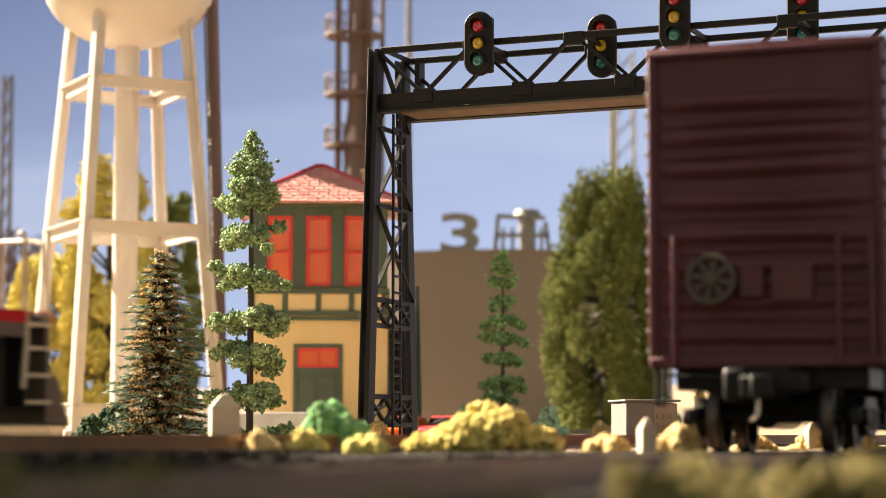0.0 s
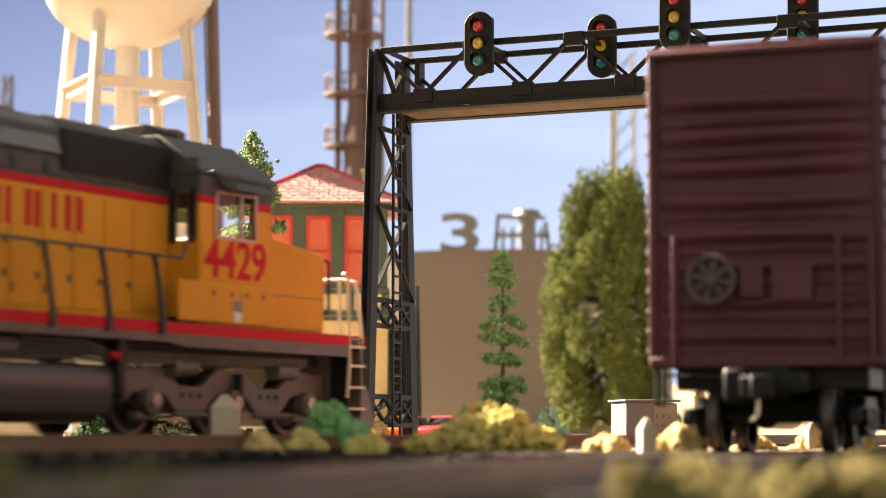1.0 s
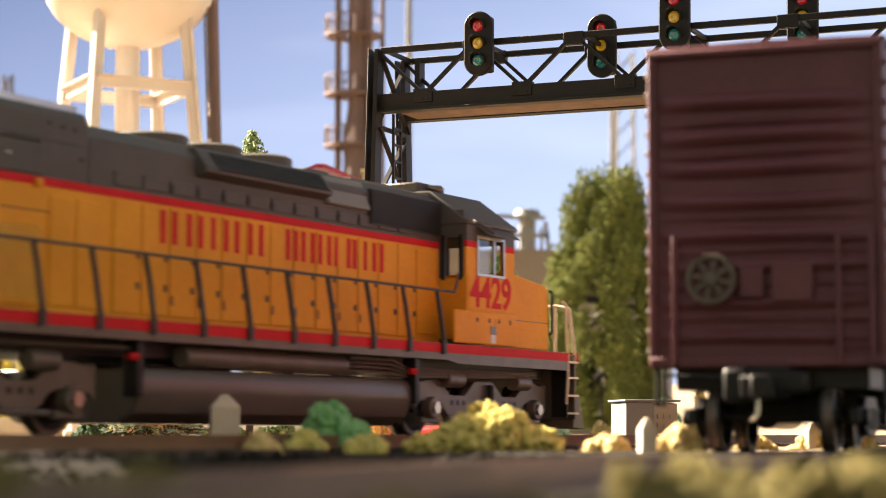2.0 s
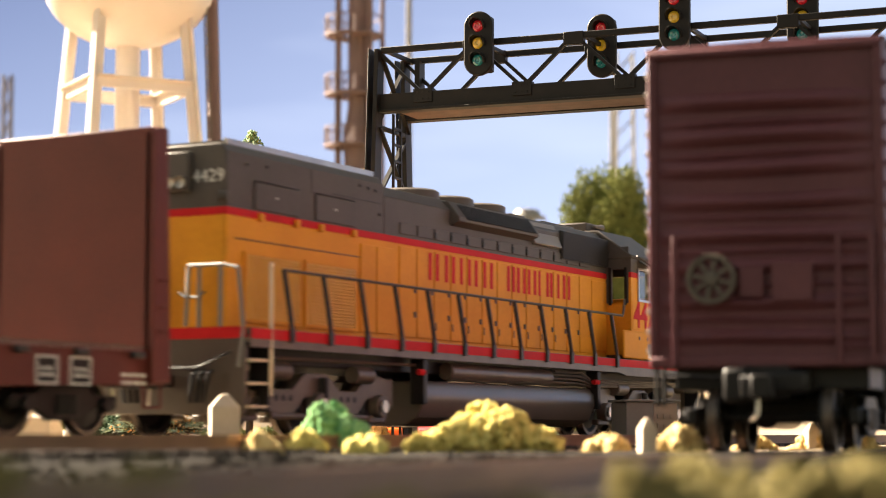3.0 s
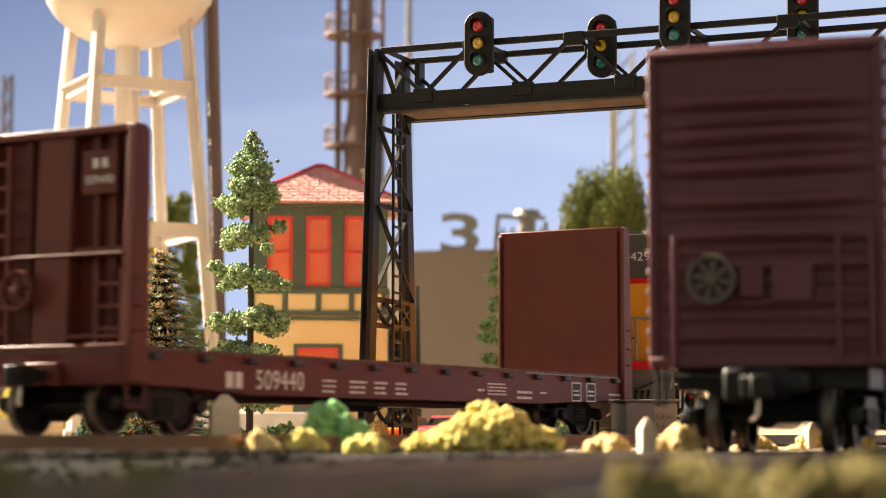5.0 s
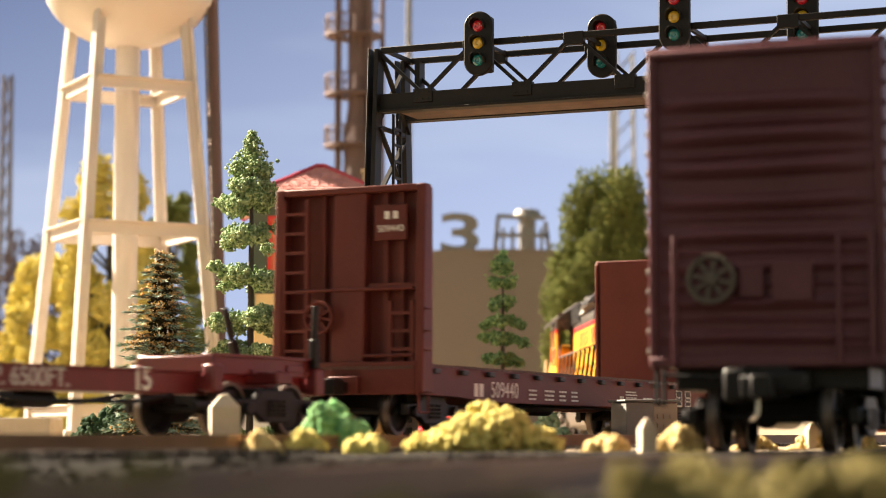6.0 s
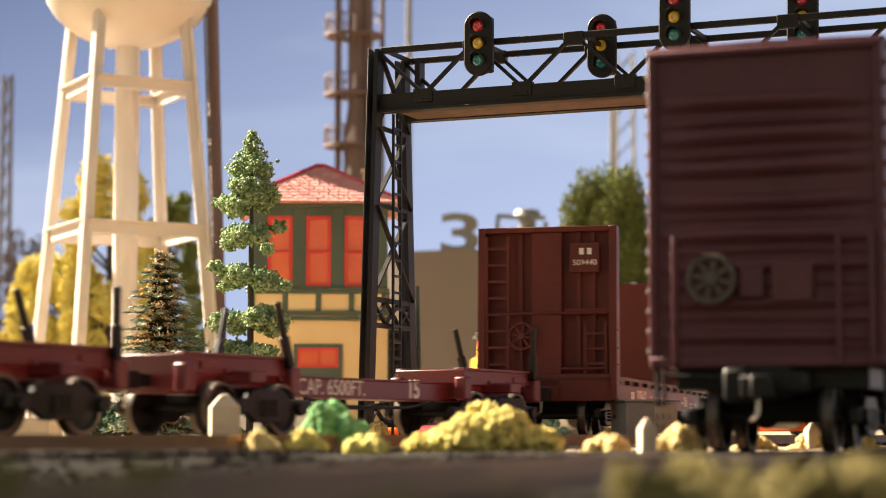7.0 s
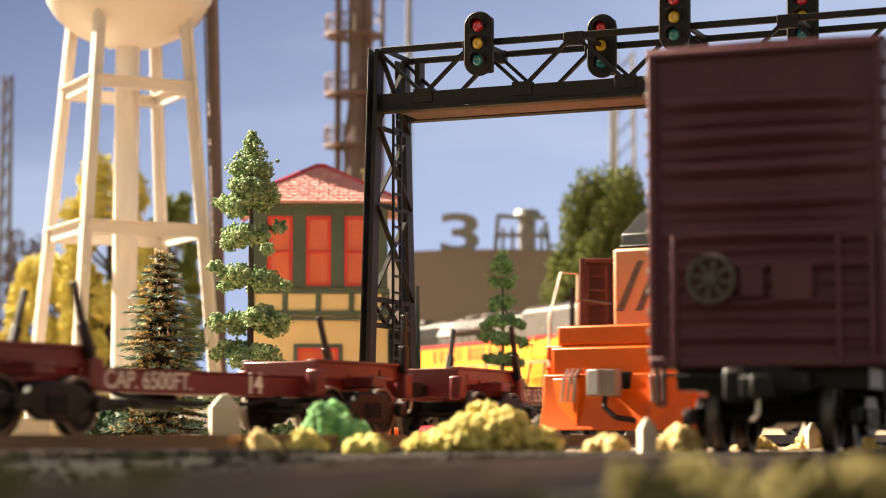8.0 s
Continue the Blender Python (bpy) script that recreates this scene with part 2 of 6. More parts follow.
def lathe(bm, prof, n=24, m=None):
    """A profile of (radius, height) turned about z; ends on the axis close it."""
    rings = []
    for r, z in prof:
        rings.append([bm.verts.new((r * math.cos(2 * math.pi * i / n), r * math.sin(2 * math.pi * i / n), z)) for i in range(n)] if r > 1e-6 else [bm.verts.new((0, 0, z))])
    for p, q in zip(rings, rings[1:]):
        for i in range(n):
            j = (i + 1) % n
            f = [p[i % len(p)], p[j % len(p)], q[j % len(q)], q[i % len(q)]]
            f = list(dict.fromkeys(f))
            if len(f) > 2:
                bm.faces.new(f)
    if m:
        bmesh.ops.transform(bm, matrix=m, verts=[v for r in rings for v in r])
    return bm


def ico(level):
    bm = bmesh.new()
    bmesh.ops.create_icosphere(bm, subdivisions=level, radius=1)
    v, f = np.array([x.co[:] for x in bm.verts]), np.array([[x.index for x in g.verts] for g in bm.faces])
    bm.free()
    return v, f


OCTA = (np.array(((1, 0, 0), (-1, 0, 0), (0, 1, 0), (0, -1, 0), (0, 0, 1), (0, 0, -1)), float), np.array(((0, 2, 4), (2, 1, 4), (1, 3, 4), (3, 0, 4), (2, 0, 5), (1, 2, 5), (3, 1, 5), (0, 3, 5))))
ICO = {0: OCTA, 1: ico(1), 2: ico(2)}


def blobs(centres, radii, rng, level=1, rough=0.3):
    """Crumbs of foam: uneven little balls."""
    v, f = ICO[level]
    c, r = np.asarray(centres, float), np.asarray(radii, float)
    k = 1 + rough * rng.uniform(-1, 1, (len(c), len(v), 1))
    st = rng.uniform(0.75, 1.25, (len(c), 1, 3))
    vv = c[:, None] + r[:, None, None] * v[None] * k * st
    return vv.reshape(-1, 3), (f[None] + (np.arange(len(c)) * len(v))[:, None, None]).reshape(-1, 3)


def lettering(name, body, size, material, parent, m, label="", spread=1.0, thick=0.0):
    """Words in the built-in font, as a thin mesh; size is the height of the capitals."""
    cu = bpy.data.curves.new("words", "FONT")
    cu.body, cu.size, cu.extrude, cu.align_x, cu.offset = body, size / 0.69 * U, 0.004 * U, "CENTER", thick * U
    cu.space_character = spread
    tmp = new("words", cu)
    bpy.context.view_layer.update()
    me = bpy.data.meshes.new_from_object(tmp.evaluated_get(bpy.context.evaluated_depsgraph_get()))
    bpy.data.objects.remove(tmp)
    me.materials.clear()
    me.materials.append(M[material])
    ob = new(name, me)
    ob.matrix_basis = m
    return finish(ob, parent, label, 0)


# ---- the main line: straight, then a left-hand curve ----
TH, L0, R = radians(60.20), 1.87, 42.92
P0 = Vector((-0.41, 38.88, 0.0))


def line(l, side=0.0):
    """Place and heading on the main line, l metres along it, side metres to its right."""
    a = max(l - L0, 0) / R
    k = min(l, L0)
    x = P0.x + k * math.cos(TH) + R * (math.sin(TH + a) - math.sin(TH))
    y = P0.y + k * math.sin(TH) - R * (math.cos(TH + a) - math.cos(TH))
    h = TH + a
    return x + side * math.sin(h), y - side * math.cos(h), h


def side_line(l, side=0.0):
    """The second line beside it, straight on."""
    x, y = P0.x + l * math.cos(TH) + (4.1 + side) * math.sin(TH), P0.y + l * math.sin(TH) - (4.1 + side) * math.cos(TH)
    return x, y, TH


YARD = radians(70.0)


def yard_line(l, side=0.0):
    """The siding on which the boxcar stands, l metres from its end."""
    return 4.14 + l * math.cos(YARD) + side * math.sin(YARD), 25.8 + l * math.sin(YARD) - side * math.cos(YARD), YARD


TIMES = np.array([0, 0.5, 1, 1.5, 2.2, 2.8, 3.2, 3.6, 4, 4.5, 5.2, 5.8, 6.3, 6.8, 7.4, 8.0])
RUN = np.array([2.82, 6.8, 10.82, 14.94, 20.70, 25.63, 28.96, 32.26, 35.63, 39.74, 45.3, 50.13, 54.13, 58.17, 63.1, 68.03])


def run(t):
    """How far the train has come at t: a natural cubic through the table."""
    n, h = len(TIMES), np.diff(TIMES)
    a, b = np.eye(n), np.zeros(n)
    for i in range(1, n - 1):
        a[i, i - 1:i + 2] = h[i - 1], 2 * (h[i - 1] + h[i]), h[i]
        b[i] = 6 * ((RUN[i + 1] - RUN[i]) / h[i] - (RUN[i] - RUN[i - 1]) / h[i - 1])
    k = np.linalg.solve(a, b)
    j = int(np.clip(np.searchsorted(TIMES, t) - 1, 0, n - 2))
    p, q = (TIMES[j + 1] - t) / h[j], (t - TIMES[j]) / h[j]
    return p * RUN[j] + q * RUN[j + 1] + ((p ** 3 - p) * k[j] + (q ** 3 - q) * k[j + 1]) * h[j] ** 2 / 6


def on_track(l, half):
    """The pose of a vehicle whose trucks stand half before and behind l."""
    fx, fy, _ = line(l + half)
    rx, ry, _ = line(l - half)
    return off((fx + rx) / 2, (fy + ry) / 2, 0, 0, 0, math.degrees(math.atan2(fy - ry, fx - rx)))


# middle of each vehicle behind the leading mark, and half its truck spacing
VEHICLES = dict(loco=(-5.7, 6.6), flat=(-26.6, 7.1), log_15=(-42.4, 3.9), log_14=(-55.75, 3.9))


# ---- ground, sky and tracks ----
def ground_z(x, y):
    low = min(max((25.5 - y) / 5.0, 0.0), 1.0)
    far = min(max((y - 116.0) / 30.0, 0.0), 1.0)
    far = far * far * (3 - 2 * far) * (3.4 + 1.3 * noise.noise((x * 0.07, y * 0.02, 3)) + 0.6 * noise.noise((x * 0.3, y * 0.1, 7)))
    return far - 0.235 - 0.29 * low + 0.035 * noise.noise((x * 0.5, y * 0.5, 0)) + 0.02 * noise.noise((x * 2.1, y * 2.1, 5))


def build_ground():
    xs = np.concatenate([np.linspace(-190, -52, 10), np.linspace(-48, -25, 16), np.linspace(-24, 24, 161), np.linspace(25, 48, 16), np.linspace(52, 190, 10)])
    ys = np.concatenate([np.linspace(-80, 2, 10), np.linspace(4, 74, 211), np.linspace(78, 260, 24)])
    v = [(x, y, ground_z(x, y)) for y in ys for x in xs]
    n = len(xs)
    f = [(j * n + i, j * n + i + 1, j * n + n + i + 1, j * n + n + i) for j in range(len(ys) - 1) for i in range(n - 1)]
    gr = tagged(bulk("ground", v, f, "earth", kind="structure"), "sandy scenic earth, and foreground ballast darkened as if in shade", "ground")
    # Foreground faces take the darkened ballast, so their shade is in the colour.
    gr.data.materials.append(M["ballast"])
    for p in gr.data.polygons:
        x, y = p.center.x / U, p.center.y / U
        if y < 30.5 - 0.1 * max(x, 0) + 0.5 * noise.noise((x * 0.8, y * 0.8, 9)):
            p.material_index = 1
    bm = mesh()
    pts = []
    for i in range(33):
        a = radians(20 + 140 * i / 32)
        pts.append((250 * math.cos(a), 215 * math.sin(a)))
    lo, hi = [bm.verts.new((x, y, -6)) for x, y in pts], [bm.verts.new((x, y, 75)) for x, y in pts]
    for i in range(32):
        bm.faces.new((lo[i], lo[i + 1], hi[i + 1], hi[i]))
    ob = part("backdrop", bm, "sky")
    tagged(ob, "painted blue sky backdrop with faint clouds", "backdrop", kind="structure")


def track(name, where, l0, l1, z, label, step=0.58, bend=True):
    """Two rails on ties: the ties are pieces of their own."""
    th = thing(name, 0, 0, 0, label=label, category="railway track", kind="structure")
    n = int((l1 - l0) / 1.5) if bend else 1
    ls = [l0 + (l1 - l0) * i / n for i in range(n + 1)]
    for s in (-0.74, 0.74):
        bm = mesh()
        for a, b, z0, z1 in ((-0.035, 0.035, -0.045, 0), (-0.012, 0.012, -0.15, -0.045), (-0.07, 0.07, -0.17, -0.15)):
            ring = []
            for l in ls:
                row = []
                for k, zz in ((a, z0), (b, z0), (b, z1), (a, z1)):
                    x, y, _ = where(l, s + k)
                    row.append(bm.verts.new((x, y, z + zz)))
                ring.append(row)
            for p, q in zip(ring, ring[1:]):
                for i in range(4):
                    j = (i + 1) % 4
                    bm.faces.new((p[i], p[j], q[j], q[i]))
        part("rail", bm, "rail", th)
    bm = box(mesh(), -0.12, 0.12, -1.28, 1.28, -0.12, 0)
    tie = None
    rng = random.Random(name)
    l = l0 + 0.3
    while l < l1:
        x, y, h = where(l)
        m = off(x, y, z - 0.172 - rng.random() * 0.01, 0, 0, math.degrees(h) + rng.uniform(-1.5, 1.5))
        if tie is None:
            tie = part("tie", bm, "tie", th, at=m)
        else:
            again(tie, th, m)
        l += step
    return th


def ballast_bed(where, l0, l1, z, seed, count):
    """A low bank of crumbs along a track."""
    rng = np.random.default_rng(seed)
    c, r = [], []
    for _ in range(count):
        l, s = rng.uniform(l0, l1), rng.uniform(-2.1, 2.1)
        x, y, _h = where(l, s)
        rr = rng.uniform(0.03, 0.075)
        top = z - 0.25 if abs(s) < 1.35 else z - 0.25 - (abs(s) - 1.35) * 0.25
        c.append((x, y, top + rng.uniform(-0.03, 0.015)))
        r.append(rr)
    v, f = blobs(c, r, rng, 1, 0.35)
    tagged(bulk("ballast", v, f, "ballast", smooth=False, kind="stuff"), "dark grey-brown crushed stone ballast", "ballast")
    bm = mesh()
    n = int((l1 - l0) / 1.5)
    prev = None
    for i in range(n + 1):
        row = []
        for s, dz in ((-2.4, -0.62), (-1.5, -0.27), (1.5, -0.27), (2.4, -0.62)):
            x, y, _h = where(l0 + (l1 - l0) * i / n, s)
            row.append(bm.verts.new((x, y, z + dz)))
        if prev:
            for k in range(3):
                bm.faces.new((prev[k], prev[k + 1], row[k + 1], row[k]))
        prev = row
    tagged(part("roadbed", bm, "ballast"), "dark grey-brown ballast roadbed under the rails", "roadbed", kind="structure")


build_ground()
track("track_main", line, -34, 84, 0.0, "rusty rails on dark ties, curving away")
track("track_second", side_line, -30, 48, 0.0, "rusty rails of a second straight track", bend=False)
track("track_siding", yard_line, -19, 22, -0.22, "rusty rails of a siding on dark ties", bend=False)
ballast_bed(line, -34, 84, 0.0, 3, 9000)
ballast_bed(side_line, -30, 48, 0.0, 4, 7000)
ballast_bed(yard_line, -19, 22, -0.22, 5, 9000)


def shade_board():
    """Unseen plain board along the main line, added to shade the foreground; ends before the scenery."""
    bm = mesh()
    prism(bm, [line(-75, -6.0)[:2], line(-22, -6.0)[:2], line(-22, -6.5)[:2], line(-75, -6.5)[:2]], -0.6, 17.0, "z")
    tagged(part("unseen_shade_wall", bm, "board"), "plain grey board added out of view to shade the foreground", "wall", kind="structure")


shade_board()


# ---- boxcar on the siding ----
def wheelset(parent, x, r, gauge=0.74, tread=0.13, material="dark", axle=True):
    """Two flanged wheels on an axle, one part each."""
    for s in (-1, 1):
        bm = lathe(mesh(), [(0, -0.02), (r * 0.2, -0.02), (r * 0.22, 0.02), (r * 0.72, 0.045), (r * 0.86, 0.0), (r * 0.97, 0.0), (r, 0.01), (r, tread), (r * 1.06, tread + 0.005), (r * 1.06, tread + 0.04), (r * 0.85, tread + 0.04), (r * 0.7, tread * 0.6), (0, tread * 0.7)], 28,
                   Matrix.Translation((x, s * (gauge + 0.07), r)) @ Matrix.Rotation(radians(90 * s), 4, "X"))
        w = part("wheel", bm, material, parent)
        bm = lathe(mesh(), [(r * 0.87, -0.003), (r * 1.005, -0.003), (r * 1.005, tread), (r * 0.98, tread)], 28, Matrix.Translation((x, s * (gauge + 0.07), r)) @ Matrix.Rotation(radians(90 * s), 4, "X"))
        part("tyre", bm, "tyre", w)
    if axle:
        part("axle", rod(mesh(), (x, -gauge, r), (x, gauge, r), 0.07, 10), material, parent)


def freight_truck(parent, x, spacing=1.68, r=0.42, material="dark"):
    for k in (-1, 1):
        wheelset(parent, x + k * spacing / 2, r)
    for s in (-1, 1):
        y0, y1 = s * 0.99, s * 1.12
        bm = prism(mesh(), [(x - 1.12, 0.36), (x - 1.12, 0.56), (x - 0.6, 0.58), (x - 0.42, 0.72), (x + 0.42, 0.72), (x + 0.6, 0.58), (x + 1.12, 0.56), (x + 1.12, 0.36), (x + 0.62, 0.36), (x + 0.34, 0.2), (x - 0.34, 0.2), (x - 0.62, 0.36)], min(y0, y1), max(y0, y1))
        part("side_frame", bm, material, parent, bevel=0.02)
        for k in (-1, 1):
            bm = rod(mesh(), (x + k * spacing / 2, y1 - s * 0.02, r), (x + k * spacing / 2, y1 + s * 0.09, r), 0.11, 12)
            part("axle_box", bm, material, parent, bevel=0.015)
        bm = mesh()
        for k in (-0.15, 0, 0.15):
            for z in (0.3, 0.37, 0.44, 0.51):
                rod(bm, (x + k, y1 + s * 0.02, z), (x + k, y1 + s * 0.02, z + 0.045), 0.06, 8)
        tagged(part("spring", bm, material, parent), kind="stuff")
    part("bolster", box(mesh(), x - 0.2, x + 0.2, -1.0, 1.0, 0.45, 0.75), material, parent, bevel=0.02)


def coupler(parent, x, z, d=1):
    bm = box(mesh(), min(x, x + d * 0.45), max(x, x + d * 0.45), -0.1, 0.1, z - 0.1, z + 0.1)
    prism(bm, [(x + d * 0.4, -0.2), (x + d * 0.8, -0.22), (x + d * 0.82, 0.02), (x + d * 0.65, 0.05), (x + d * 0.62, 0.2), (x + d * 0.4, 0.2)], z - 0.14, z + 0.14, "z")
    part("coupler", bm, "dark", parent, bevel=0.02)
    part("uncoupling_pin", pipe(mesh(), [(x + d * 0.5, 0, z - 0.12), (x + d * 0.52, 0, z - 0.35), (x + d * 0.4, 0.1, z - 0.42)], 0.025), "steel", parent)


def hand_wheel(name, parent, x, y, z, r, material):
    """A spoked brake wheel that faces along x."""
    m = Matrix.Translation((x, y, z)) @ Matrix.Rotation(radians(90), 4, "Y")
    bm = lathe(mesh(), [(r * 0.8, 0.02), (r * 0.86, 0.05), (r, 0.05), (r * 1.03, 0), (r, -0.05), (r * 0.86, -0.05), (r * 0.8, -0.02), (r * 0.8, 0.02)], 28, m)
    w = part(name, bm, material, parent, bevel=0)
    part("hub", lathe(mesh(), [(0, -0.08), (r * 0.25, -0.07), (r * 0.28, 0.05), (0, 0.06)], 14, m), material, w)
    for i in range(8):
        a = 2 * math.pi * i / 8 + 0.2
        part("spoke", beam(mesh(), (x, y + r * 0.15 * math.cos(a), z + r * 0.15 * math.sin(a)), (x, y + r * 0.9 * math.cos(a), z + r * 0.9 * math.sin(a)), r * 0.17, r * 0.12, (1, 0, 0)), material, w)
    return w


def boxcar():
    """Its end looks down the siding, towards -x."""
    x, y, h = yard_line(0)
    car = thing("boxcar", x, y, -0.22, math.degrees(h), "dark brown high-cube boxcar with a ribbed steel end on the siding", "boxcar")
    ln, hw, z0, z1 = 13.2, 1.52, 1.10, 5.33
    part("body", box(mesh(), 0.06, ln, -hw, hw, z0, z1 - 0.12), "boxbrown", car, bevel=0.03)
    bm = prism(mesh(), [(-hw - 0.04, z1 - 0.12), (-hw - 0.04, z1 - 0.04), (0, z1 - 0.01), (hw + 0.04, z1 - 0.04), (hw + 0.04, z1 - 0.12)], 0.0, ln, "x")
    part("roof", bm, "boxbrown", car, bevel=0.02)
    part("end_plate", box(mesh(), 0.0, 0.06, -hw + 0.02, hw - 0.02, z0, z1 - 0.12), "boxbrown", car)
    # tapered pressed ribs across the end
    for i, (z, w, deep) in enumerate([(4.52, 0.13, 0.13), (4.25, 0.055, 0.06), (4.07, 0.13, 0.13), (3.84, 0.055, 0.06), (3.66, 0.13, 0.13), (3.22, 0.12, 0.12), (3.01, 0.05, 0.05), (2.78, 0.12, 0.12), (2.57, 0.05, 0.05), (2.38, 0.11, 0.10), (2.14, 0.05, 0.05), (1.92, 0.11, 0.10), (1.70, 0.05, 0.05), (1.47, 0.11, 0.10)]):
        bm = mesh()
        rows = []
        for k in range(25):
            s = -1 + 2 * k / 24
            yy = s * (hw - 0.08)
            g = max(0.0, 1 - abs(s) ** 6) * (0.75 + 0.25 * math.cos(s * 2.2))
            wav = 0.03 * (s + 0.3) ** 2 * (1 if i % 2 else -1) * (s < -0.3) + 0.012 * math.sin(s * 2.4 + i)
            rows.append([bm.verts.new((0.004 - deep * g * math.sin(math.pi * q / 6) ** 1.2, yy, z + wav + w * (q / 3 - 1))) for q in range(7)])
        for p, q in zip(rows, rows[1:]):
            for e in range(6):
                bm.faces.new((p[e], p[e + 1], q[e + 1], q[e]))
        part("end_rib", bm, "boxbrown", car)
    for s in (-1, 1):
        bm = prism(mesh(), [(-0.07, s * (hw - 0.10)), (-0.07, s * (hw + 0.0)), (0.10, s * (hw + 0.035)), (0.10, s * (hw - 0.10))], z0 - 0.02, z1 - 0.1, "z")
        part("corner_post", bm, "boxbrown", car, bevel=0.02)
        bm = mesh()
        for k in range(15):
            lathe(bm, [(0.05, 0), (0.042, 0.03), (0, 0.045)], 10, Matrix.Translation((0.03, s * (hw + 0.02), 1.3 + k * 0.26)) @ Matrix.Rotation(radians(-90 * s), 4, "X"))
        # Only the sunlit side's heads are steel, to imitate glints there.
        part("rivet_row", bm, "steel" if s > 0 else "boxbrown", car, "row of rivet heads, bright steel for glints on the sunlit side")
    part("top_rail", box(mesh(), -0.08, 0.0, -hw, hw, z1 - 0.2, z1 - 0.09), "boxbrown", car, bevel=0.03)
    part("end_sill", box(mesh(), -0.10, 0.0, -hw, hw, z0 - 0.02, z0 + 0.13), "boxbrown", car, bevel=0.03)
    for a, b in ((1.13, 1.20), (-0.98, -0.91), (-1.40, -1.33)):
        part("ladder_rail", box(mesh(), -0.17, -0.12, a, b, z0, 2.78), "boxbrown", car, bevel=0.01)
    for k in range(5):
        part("ladder_rung", rod(mesh(), (-0.15, -0.95, 1.35 + k * 0.34), (-0.15, -1.37, 1.35 + k * 0.34), 0.025, 8), "boxbrown", car)
    part("placard_board", box(mesh(), -0.15, -0.09, -0.62, -0.10, 1.92, 2.42), "boxbrown", car, bevel=0.01)
    part("placard_board", box(mesh(), -0.13, -0.09, 0.02, 0.32, 1.98, 2.36), "boxbrown", car, bevel=0.01)
    part("brake_housing", box(mesh(), -0.2, 0.0, 0.42, 0.9, 1.95, 2.45), "boxbrown", car, bevel=0.04)
    hand_wheel("brake_wheel", car, -0.25, 0.66, 2.21, 0.32, "chassis")
    part("centre_sill", box(mesh(), -0.12, ln, -0.3, 0.3, 0.68, 1.10), "dark", car, bevel=0.02)
    part("underframe", box(mesh(), 0.25, ln - 0.2, -1.25, 1.25, 0.80, 1.10), "dark", car, bevel=0.02)
    for xb in (3.2, 5.0, 6.8, 8.6):
        part("cross_bearer", box(mesh(), xb - 0.1, xb + 0.1, -1.3, 1.3, 0.45, 0.80), "dark", car, bevel=0.02)
    part("brake_rigging", box(mesh(), 2.6, 9.5, -0.7, -0.3, 0.3, 0.62), "dark", car, bevel=0.05)
    part("air_tank", rod(mesh(), (3.4, 0.7, 0.55), (5.4, 0.7, 0.55), 0.24, 16), "dark", car, bevel=0.03)
    part("draft_box", box(mesh(), -0.2, 0.4, -0.55, 0.55, 0.74, 1.04), "dark", car, bevel=0.06)
    for s in (-1, 1):
        part("step_iron", pipe(mesh(), [(0.1, s * (hw - 0.05), 1.1), (0.1, s * (hw - 0.05), 0.62), (0.5, s * (hw - 0.05), 0.62), (0.5, s * (hw - 0.05), 1.1)], 0.03), "dark", car)
    part("brake_cylinder", box(mesh(), -0.42, -0.1, 0.18, 0.50, 0.62, 1.07), "dark", car, bevel=0.06)
    part("uncoupling_lever", pipe(mesh(), [(-0.16, 1.35, 1.0), (-0.2, 0.7, 0.95), (-0.2, 0.1, 0.98), (-0.25, 0.0, 0.8)], 0.03), "dark", car)
    coupler(car, -0.15, 0.82, -1)
    freight_truck(car, 1.35, r=0.45)
    freight_truck(car, ln - 1.75)
    return car


boxcar()


